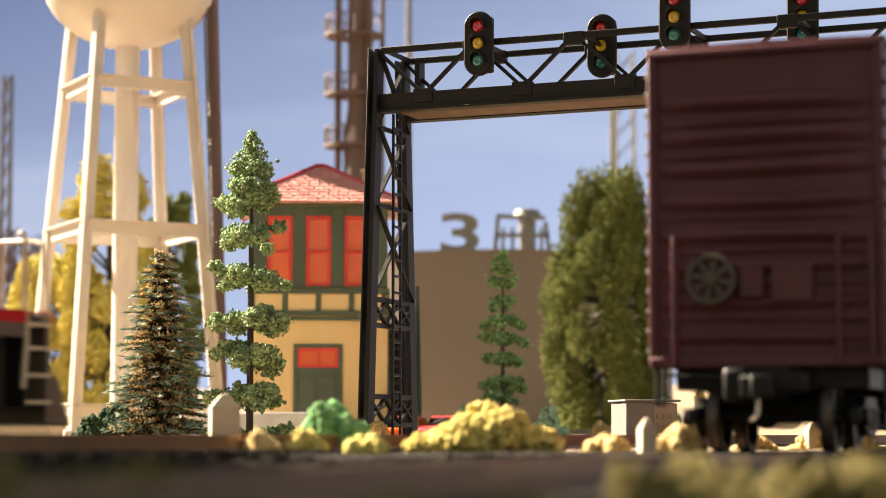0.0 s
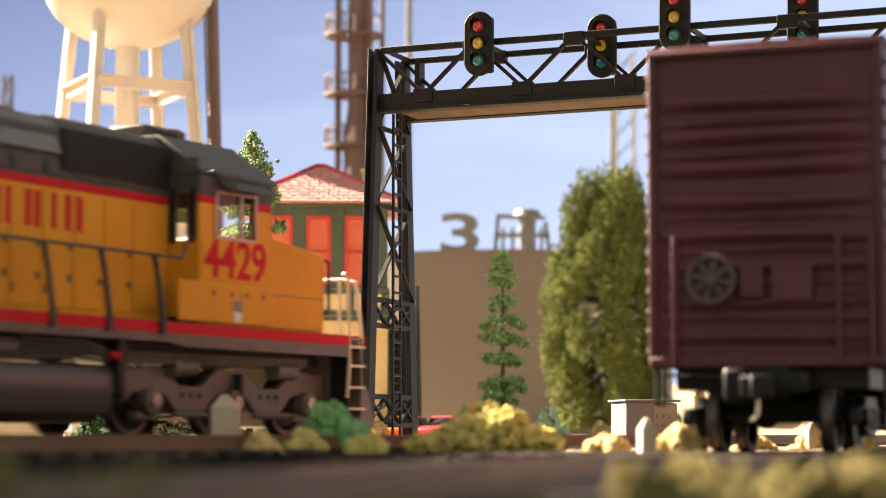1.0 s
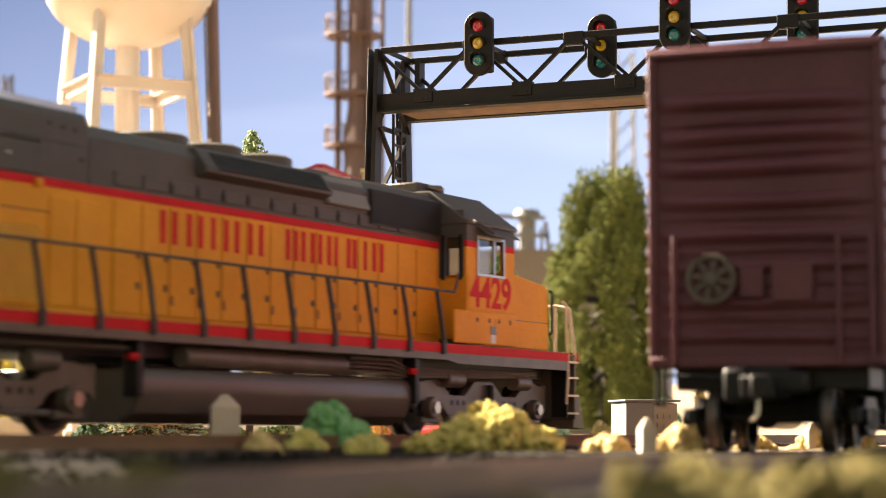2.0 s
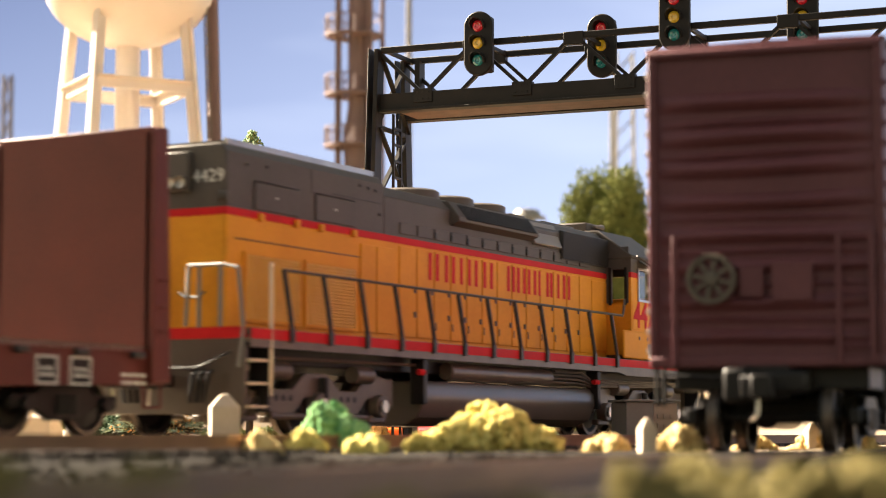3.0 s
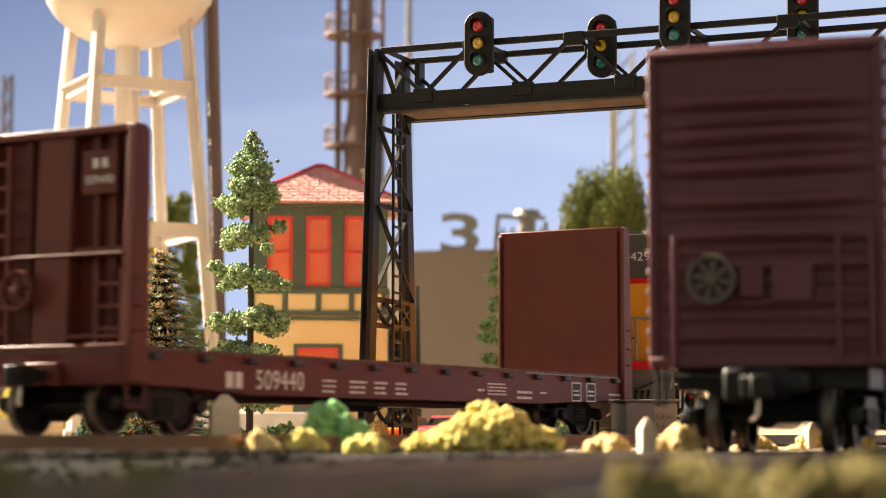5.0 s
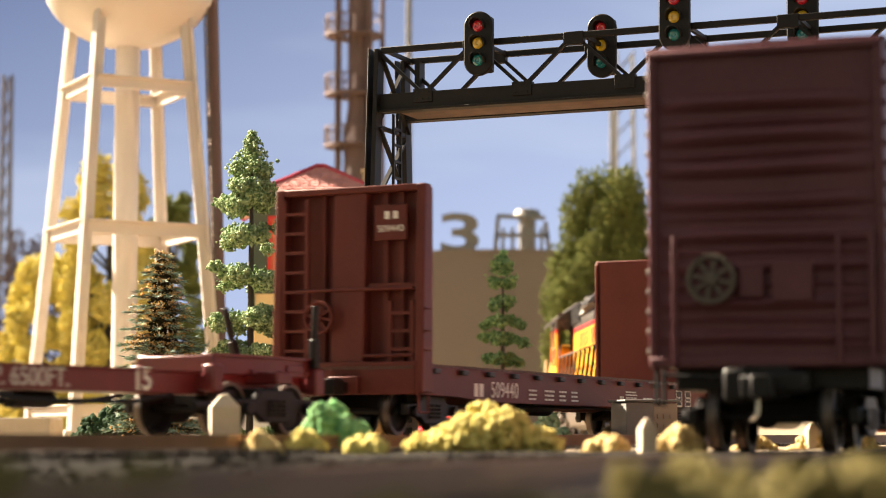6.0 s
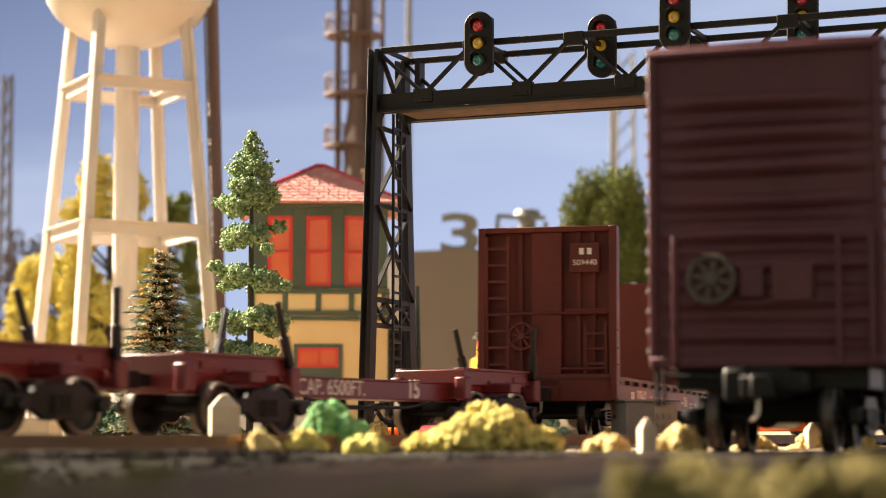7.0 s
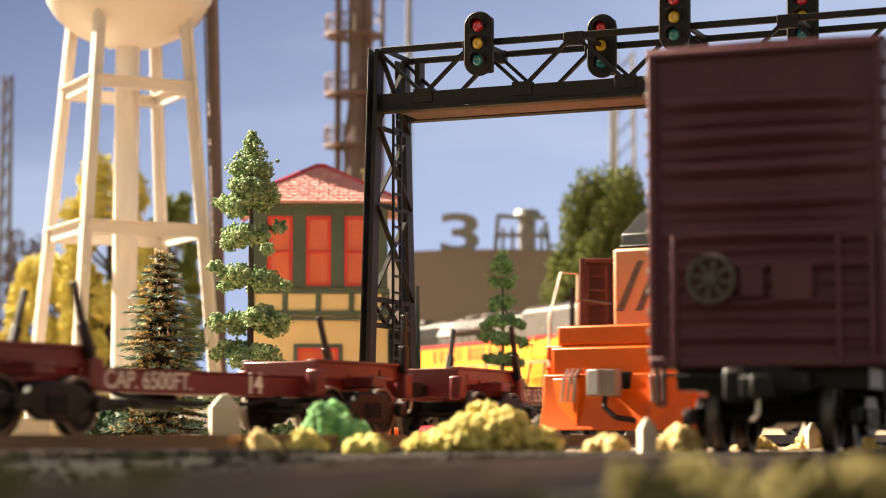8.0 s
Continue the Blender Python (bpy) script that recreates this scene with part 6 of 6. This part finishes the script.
        for x in (3.98, -3.85):
            part("bracket", box(mesh(), x - 0.08, x + 0.08, min(s * 1.2, s * 1.48), max(s * 1.2, s * 1.48), 0.55, 1.36), "dark", lo, bevel=0.02)
            part("fuel_cock", rod(mesh(), (x - 0.25, s * 1.46, 1.12), (x - 0.1, s * 1.5, 1.12), 0.055, 8), "red", lo, "small red valve")
    loco_truck(lo, 7.05)
    loco_truck(lo, -7.05)
    return lo


# ---- bulkhead flat car ----
def stencil(parent, x, z, w, h, rows, y=-1.432, seed=0):
    """Small data that cannot be read: white bars."""
    rng = random.Random(seed)
    bm = mesh()
    for r in range(rows):
        x0 = x
        while x0 < x + w - 0.05:
            k = min(rng.uniform(0.06, 0.2), x + w - x0)
            zz = z + h * (rows - 1 - r) / rows
            box(bm, x0, x0 + k, y - 0.004, y, zz, zz + h / rows * 0.45)
            x0 += k + 0.035
    tagged(part("stencil", bm, "white", parent, "small white stencilled data"), kind="stuff")


def flat_car():
    fc = thing("bulkhead_flat_car", 0, 0, 0, 0, "oxide red bulkhead flat car with white lettering and a worn deck", "flat car")
    x0, x1, hw, zd = -7.95, 9.45, 1.42, 1.23
    bm = prism(mesh(), [(x0, 1.2), (x0, 0.78), (-5.6, 0.70), (-3.6, 0.52), (4.0, 0.52), (6.2, 0.70), (x1, 0.78), (x1, 1.2)], -0.3, 0.3)
    part("centre_sill", bm, "oxide", fc, bevel=0.02)
    for s in (-1, 1):
        bm = prism(mesh(), [(x0, zd), (x0, 0.72), (x0 + 1.6, 0.70), (-4.6, 0.62), (5.2, 0.62), (x1 - 1.6, 0.70), (x1, 0.72), (x1, zd)], s * (hw - 0.08), s * hw)
        part("side_sill", bm, "oxide", fc, bevel=0.01)
        part("sill_flange", box(mesh(), x0, x1, min(s * (hw - 0.2), s * (hw + 0.03)), max(s * (hw - 0.2), s * (hw + 0.03)), zd - 0.03, zd), "oxide", fc)
        for k in range(14):
            xx = x0 + 0.7 + k * 1.23
            bm = box(mesh(), xx - 0.13, xx + 0.13, min(s * hw, s * (hw + 0.10)), max(s * hw, s * (hw + 0.10)), zd - 0.13, zd - 0.035)
            part("stake_pocket", bm, "grille" if s < 0 else "oxide", fc, "dark stake pocket", bevel=0.02)
    part("deck", box(mesh(), x0, x1, -hw + 0.08, hw - 0.08, zd - 0.06, zd), "deck", fc)
    n = 58
    plank = None
    rng = random.Random(4)
    for k in range(n):
        xx = x0 + (k + 0.5) * (x1 - x0) / n
        m = off(xx, 0, zd + 0.002 + rng.random() * 0.012)
        if plank is None:
            plank = part("plank", box(mesh(), -0.132, 0.132, -hw + 0.02, hw - 0.02, 0, 0.04), "deck", fc, at=m)
        else:
            again(plank, fc, m)
    # bulkheads: inner sheet, posts behind, ladders and a brake wheel
    for e, d in ((x0, -1), (x1, 1)):
        b = part("bulkhead", box(mesh(), min(e - d * 0.45, e - d * 0.38), max(e - d * 0.45, e - d * 0.38), -1.48, 1.48, zd - 0.02, 4.5), "oxide", fc, "tall oxide red steel bulkhead", bevel=0.02)
        for s in (-1, 1):
            bm = prism(mesh(), [(e - d * 0.45, 0.75), (e - d * 0.45, 4.42), (e - d * 0.35, 4.5), (e - d * 0.12, 4.5), (e + d * 0.0, 0.75)], s * 1.36, s * 1.53)
            part("edge_post", bm, "oxide", b, bevel=0.02)
        part("top_beam", box(mesh(), min(e - d * 0.38, e - d * 0.12), max(e - d * 0.38, e - d * 0.12), -1.36, 1.36, 4.38, 4.5), "oxide", b, bevel=0.02)
        bm = prism(mesh(), [(e - d * 0.38, zd), (e - d * 0.38, 4.38), (e - d * 0.18, 4.38), (e - d * 0.05, zd)], -0.32, 0.34)
        part("centre_post", bm, "oxide", b, bevel=0.015)
        for y in (-0.98, -0.66, 0.62):
            part("rib", box(mesh(), min(e - d * 0.38, e - d * 0.28), max(e - d * 0.38, e - d * 0.28), y - 0.05, y + 0.05, zd, 4.38), "oxide", b)
        for z in (2.62, 1.42):
            part("cross_bar", rod(mesh(), (e - d * 0.10, -1.3, z), (e - d * 0.10, 1.0 if z > 2 else 0.3, z), 0.035, 8), "oxide", b)
        part("shelf", box(mesh(), min(e - d * 0.38, e - d * 0.12), max(e - d * 0.38, e - d * 0.12), -1.36, -0.4, 2.62, 2.72), "oxide", b)
        # full ladder on one side, short one on the other
        for a, c, zl, nr in ((0.86, 1.34, 4.3, 8), (-1.28, -0.84, 2.4, 3)):
            bm = mesh()
            for y in (a, c):
                box(bm, min(e - d * 0.16, e - d * 0.08), max(e - d * 0.16, e - d * 0.08), y - 0.035, y + 0.035, zd, zl)
            l = part("ladder", bm, "oxide", b)
            for k in range(nr):
                z = zd + 0.3 + k * (zl - zd - 0.2) / nr
                part("rung", box(mesh(), min(e - d * 0.15, e - d * 0.09), max(e - d * 0.15, e - d * 0.09), a, c, z - 0.03, z + 0.03), "oxide", l)
        pl = part("number_plate", box(mesh(), min(e - d * 0.14, e - d * 0.20), max(e - d * 0.14, e - d * 0.20), -1.15, -0.50, 3.5, 4.14), "oxide", b, bevel=0.01)
        rot = -90 if d < 0 else 90
        lettering("lettering", "509440", 0.12, "white", fc, off(e - d * 0.132, -0.83, 3.65, 90, 0, rot), "white car number 509440", spread=1.03)
        bm = mesh()
        for y in (-0.93, -0.76):
            box(bm, min(e - d * 0.135, e - d * 0.13), max(e - d * 0.135, e - d * 0.13), y - 0.05, y + 0.05, 3.88, 4.02)
        part("owner_mark", bm, "white", fc, "plain white mark")
        part("end_sill", box(mesh(), min(e, e - d * 0.12), max(e, e - d * 0.12), -hw, hw, 0.72, zd + 0.08), "oxide", fc, bevel=0.02)
        part("draft_gear", box(mesh(), min(e, e + d * 0.12), max(e, e + d * 0.12), -0.3, 0.3, 0.72, 1.05), "oxide", fc, bevel=0.02)
        for s in (-1, 1):
            for z in (1.5, 1.85, 2.25):
                part("grab_iron", pipe(mesh(), [(e - d * 0.30, s * 1.55, z), (e - d * 0.1, s * 1.55, z)], 0.02), "oxide", b)
            part("step_iron", pipe(mesh(), [(e - d * 0.1, s * 1.4, 0.75), (e - d * 0.1, s * 1.42, 0.4), (e - d * 0.5, s * 1.42, 0.4), (e - d * 0.5, s * 1.4, 0.75)], 0.025), "oxide", fc)
        coupler(fc, e + d * 0.05, 0.85, d)
    hand_wheel("brake_wheel", fc, x0 - 0.06, 0.52, 2.12, 0.30, "oxide")
    part("brake_rod", rod(mesh(), (x0 + 0.2, 0.52, 2.12), (x0 - 0.02, 0.52, 2.12), 0.06, 8), "oxide", fc)
    for s in (-1, 1):
        rot = 0 if s < 0 else 180
        y = s * 1.424
        lettering("lettering", "509440", 0.30, "white", fc, off(-3.97 if s < 0 else 3.97, y, 0.72, 90, 0, rot), "white car number 509440", spread=1.06)
        bm = mesh()
        for x in (-5.36, -5.11):
            box(bm, x - 0.09, x + 0.09, min(y, y + s * 0.004), max(y, y + s * 0.004), 0.72, 0.97)
        part("owner_mark", bm, "white", fc, "plain white mark")
    stencil(fc, -2.75, 0.70, 0.4, 0.26, 3, seed=1)
    stencil(fc, -1.9, 0.70, 0.55, 0.26, 3, seed=2)
    stencil(fc, -1.1, 0.70, 0.4, 0.26, 3, seed=3)
    stencil(fc, -0.4, 0.70, 0.4, 0.26, 3, seed=4)
    stencil(fc, 2.6, 0.82, 0.25, 0.1, 1, seed=5)
    stencil(fc, 3.0, 0.76, 0.75, 0.26, 4, seed=6)
    stencil(fc, 4.2, 0.70, 0.62, 0.22, 2, seed=7)
    stencil(fc, 5.2, 0.82, 0.25, 0.08, 1, seed=8)
    stencil(fc, 8.43, 0.72, 0.55, 0.22, 2, seed=9)
    for x in (6.62, 7.32):
        bx = part("data_panel", box(mesh(), x, x + 0.45, -1.428, -1.42, 0.69, 1.08), "dark", fc, "black data panel with a white border")
        bm = mesh()
        for a, b, c, d in ((x, x + 0.45, 0.69, 0.715), (x, x + 0.45, 1.055, 1.08), (x, x + 0.03, 0.715, 1.055), (x + 0.42, x + 0.45, 0.715, 1.055)):
            box(bm, a, b, -1.432, -1.428, c, d)
        part("panel_border", bm, "white", bx)
        stencil(fc, x + 0.1, 0.80, 0.26, 0.17, 2, y=-1.429, seed=int(x * 10))
    # Bright heads added to imitate the sparkle along the deck edge.
    bm = mesh()
    for k in range(30):
        lathe(bm, [(0.028, 0), (0.02, 0.02), (0, 0.026)], 8, Matrix.Translation((4.6 + k * 0.145, -1.43, zd - 0.016)) @ Matrix.Rotation(radians(90), 4, "X"))
    part("rivet_row", bm, "steel", fc, "bright steel rivet heads standing for glints along the deck edge")
    part("brake_reservoir", rod(mesh(), (-1.2, -0.7, 0.6), (0.0, -0.7, 0.6), 0.2, 14), "dark", fc, bevel=0.03)
    part("brake_pipe", pipe(mesh(), [(-6.5, -0.9, 0.55), (2.0, -0.9, 0.6), (6.8, -0.95, 0.5)], 0.03), "dark", fc)
    freight_truck(fc, -6.6)
    freight_truck(fc, 7.6)
    return fc


# ---- skeleton log cars ----
def log_car(number, label):
    lc = thing("log_car", 0, 0, 0, 0, label, "log car")
    half = 6.0
    part("centre_beam", box(mesh(), -half + 0.1, half - 0.1, -0.46, 0.46, 0.64, 0.98), "logred", lc, bevel=0.02)
    part("beam_flange", box(mesh(), -half + 1.5, half - 1.5, -0.50, 0.50, 0.98, 1.005), "logred", lc)
    for s in (-1, 1):
        rot = 0 if s < 0 else 180
        lettering("lettering", "CAP. 6500FT.", 0.27, "white", lc, off(s * 1.27, s * 0.465, 0.70, 90, 0, rot), "white lettering giving the capacity", spread=0.98)
        lettering("number", number, 0.33, "white", lc, off(-s * 1.5, s * 0.465, 0.69, 90, 0, rot), "white car number", spread=0.95, thick=0.012)
    for e in (-1, 1):
        xc = e * 4.4
        # bunk: deep side channels, end plates, cross bolster
        for s in (-1, 1):
            bm = box(mesh(), xc - 1.5, xc + 1.5, s * 0.66 - 0.05, s * 0.66 + 0.05, 0.96, 1.28)
            sc = part("bunk_side", bm, "logred", lc, bevel=0.02)
            part("bunk_flange", box(mesh(), xc - 1.5, xc + 1.5, s * 0.66 - 0.11, s * 0.66 + 0.11, 1.24, 1.29), "logred", sc, bevel=0.01)
            part("cast_plate", box(mesh(), xc + 0.6 * e, xc + 1.05 * e, s * 0.72 - 0.02, s * 0.72 + 0.02, 1.04, 1.16) if e > 0 else box(mesh(), xc - 1.05, xc - 0.6, s * 0.72 - 0.02, s * 0.72 + 0.02, 1.04, 1.16), "logred", sc, bevel=0.01)
            for xx in (-1.2, -0.4, 0.4, 1.2):
                part("side_rivet", lathe(mesh(), [(0.05, 0), (0.04, 0.03), (0, 0.04)], 8, Matrix.Translation((xc + xx, s * 0.71, 1.02)) @ Matrix.Rotation(radians(-90 * s), 4, "X")), "logred", sc)
        for x in (xc - 1.45, xc + 1.45):
            part("bunk_end", box(mesh(), x - 0.06, x + 0.06, -0.76, 0.76, 0.7, 1.26), "logred", lc, bevel=0.02)
            for s in (-1, 1):
                part("end_casting", box(mesh(), x - 0.14, x + 0.14, s * 0.72 - 0.12, s * 0.72 + 0.12, 0.66, 1.12), "logred", lc, bevel=0.04)
        part("bolster", box(mesh(), xc - 0.22, xc + 0.22, -1.1, 1.1, 0.82, 1.02), "logred", lc, bevel=0.03)
        for s in (-1, 1):
            lean = (0.42, -0.36, 0.05, 0.34)[(e > 0) * 2 + (s > 0)]
            x = xc + 1.35
            st = part("stake", beam(mesh(), (x, s * 0.78, 1.12), (x - lean * 0.55, s * 0.80, 1.62), 0.13, 0.15, (1, 0, 0)), "dark", lc, "black steel log stake", bevel=0.02)
            part("stake_tip", beam(mesh(), (x - lean * 0.5, s * 0.80, 1.58), (x - lean * 1.1, s * 0.83, 2.18), 0.085, 0.11, (1, 0, 0)), "dark", st, bevel=0.02)
        freight_truck(lc, e * 4.15)
        part("brake_beam", rod(mesh(), (xc - 2.1 * e, -0.8, 0.45), (xc - 1.2 * e, -0.8, 0.45), 0.09, 10), "dark", lc)
    for y in (-0.5, 0.5):
        part("truss_pipe", pipe(mesh(), [(-2.2, y, 0.62), (-1.2, y, 0.5), (1.2, y, 0.5), (2.2, y, 0.62)], 0.035), "dark", lc)
    part("brake_cylinder", rod(mesh(), (-0.5, 0.45, 0.55), (0.4, 0.45, 0.55), 0.16, 12), "dark", lc, bevel=0.02)
    coupler(lc, half - 0.1, 0.85, 1)
    coupler(lc, -half + 0.1, 0.85, -1)
    return lc


# ---- the orange switcher that comes the other way ----
def switcher():
    """+x is forwards, towards the camera."""
    sw = thing("orange_switcher", 0, 0, 0, 0, "bright orange diesel switcher with a plough and striped hood", "locomotive")
    part("plough", prism(mesh(), [(0, 0.10), (0.32, 0.08), (0.16, 0.55), (0.12, 1.12), (0, 1.12)], -1.5, 1.5), "orange", sw, "deep orange plough", bevel=0.03)
    for s in (-1, 1):
        part("plough_wing", prism(mesh(), [(0.12, s * 0.7), (0.30, s * 0.7), (0.05, s * 1.55), (-0.3, s * 1.55), (-0.3, s * 1.45)], 0.10, 1.05, "z"), "orange", sw, bevel=0.03)
        part("step_box", box(mesh(), -0.75, -0.05, min(s * 1.2, s * 1.52), max(s * 1.2, s * 1.52), 0.5, 1.5), "orange", sw, bevel=0.03)
        bm = mesh()
        for z in (0.55, 0.88, 1.2):
            box(bm, -0.5, 0.02, min(s * 1.1, s * 1.5), max(s * 1.1, s * 1.5), z, z + 0.05)
        part("steps", bm, "orange", sw)
        for y in (0.75, 0.86, 0.97):
            part("air_hose", pipe(mesh(), [(0.12, s * y, 1.2), (0.3, s * y, 1.05), (0.3, s * (y + 0.05), 0.6)], 0.035), "steel", sw, "silvery air hose")
    part("pilot", box(mesh(), -0.2, 0.06, -1.35, 1.35, 1.05, 1.62), "orange", sw, bevel=0.04)
    part("coupler_pocket", box(mesh(), 0.04, 0.14, -0.55, 0.3, 0.72, 1.15), "dark", sw, bevel=0.02)
    part("coupler_shank", box(mesh(), 0.0, 0.45, -0.12, 0.12, 0.78, 1.06), "chassis", sw, bevel=0.02)
    part("coupler_head", prism(mesh(), [(0.4, -0.24), (0.85, -0.26), (0.88, 0.0), (0.72, 0.04), (0.68, 0.24), (0.4, 0.24)], 0.7, 1.18, "z"), "boxgrey", sw, "grey coupler knuckle", bevel=0.03)
    part("train_hose", pipe(mesh(), [(0.5, -0.05, 0.75), (0.6, -0.02, 0.5), (0.62, 0.2, 0.32), (0.4, 0.5, 0.26)], 0.05, 8), "dark", sw, "black rubber train hose")
    part("deck", box(mesh(), -12.5, 0.0, -1.5, 1.5, 1.40, 1.66), "orange", sw, bevel=0.03)
    part("porch_step", box(mesh(), -0.75, 0.02, -1.25, 1.25, 1.66, 2.02), "orange", sw, bevel=0.04)
    hd = part("hood", box(mesh(), -9.5, -1.3, -0.72, 0.72, 1.66, 3.55), "peach", sw, "faded orange hood with grey diagonal stripes", bevel=0.06)
    bm = mesh()
    for k in range(4):
        y0 = -0.66 + k * 0.40
        prism(bm, [(y0, 2.35), (y0 + 0.16, 2.35), (min(y0 + 0.60, 0.68), 3.3), (min(y0 + 0.46, 0.68), 3.3)], -1.30, -1.294, "x")
    part("stripes", bm, "chassis", hd, "grey warning stripes")
    part("headlight", lathe(mesh(), [(0.16, 0), (0.16, 0.1), (0.12, 0.05), (0, 0.03)], 18, Matrix.Translation((-1.30, 0.42, 3.2)) @ Matrix.Rotation(radians(90), 4, "Y")), "steel", sw, "round headlight")
    for z in (1.95, 2.25, 2.55, 2.85):
        part("hood_grab", pipe(mesh(), [(-1.29, 0.3, z), (-1.22, 0.3, z), (-1.22, 0.58, z), (-1.29, 0.58, z)], 0.022), "dark", sw)
    part("hood_roof", box(mesh(), -9.5, -1.35, -0.6, 0.6, 3.55, 3.62), "dark", sw, bevel=0.03)
    part("cab", box(mesh(), -12.2, -9.5, -1.45, 1.45, 1.66, 4.3), "peach", sw, bevel=0.05)
    part("exhaust_hood", prism(mesh(), [(-3.4, 3.6), (-3.4, 4.35), (-2.4, 4.35), (-1.5, 3.85), (-1.45, 3.6)], -0.62, 0.62), "dark", sw, "black spark arrestor on the hood", bevel=0.03)
    for s in (-1, 1):
        part("front_rail", pipe(mesh(), [(-0.05, s * 1.45, 1.2), (-0.05, s * 1.45, 2.2), (-0.35, s * 1.35, 3.05), (-0.75, s * 1.2, 3.05), (-0.75, s * 1.2, 1.7)], 0.02), "cream_rail", sw, "cream handrail")
        part("rail_stanchion", rod(mesh(), (-0.3, s * 1.1, 1.7), (-0.3, s * 1.1, 2.75), 0.05, 8), "dark", sw)
        part("side_rail", pipe(mesh(), [(-0.75, s * 1.42, 2.6), (-9.4, s * 1.42, 2.6)], 0.03), "dark", sw)
    part("battery_box", box(mesh(), -1.7, -1.1, 0.75, 1.2, 1.66, 2.55), "dark", sw, bevel=0.03)
    part("warning_lamp", rod(mesh(), (-0.2, 1.45, 2.0), (-0.2, 1.45, 2.35), 0.06, 8), "green", sw)
    part("underframe", box(mesh(), -12.3, -0.3, -0.9, 0.9, 0.8, 1.4), "dark", sw)
    for x in (-2.6, -9.8):
        freight_truck(sw, x, 2.4, 0.5)
    return sw


LOCO = locomotive()
FLAT = flat_car()
LOG_15 = log_car("15", "red skeleton log car number 15 with black stakes")
LOG_14 = log_car("14", "red skeleton log car number 14 with black stakes")
SWITCHER = switcher()


def motions():
    """The train runs in and round the curve; the switcher comes down the second line."""
    ts = [k * 0.2 for k in range(41)]
    for ob, key in ((LOCO, "loco"), (FLAT, "flat"), (LOG_15, "log_15"), (LOG_14, "log_14")):
        mid, half = VEHICLES[key]
        walk(ob, [(t, on_track(run(t) - 20 + mid, half)) for t in ts])
    rows = []
    for t in ts:
        x, y, h = side_line(0.15 + 10.0 * (8.0 - t))
        rows.append((t, off(x, y, 0, 0, 0, math.degrees(h) + 180)))
    walk(SWITCHER, rows)


motions()
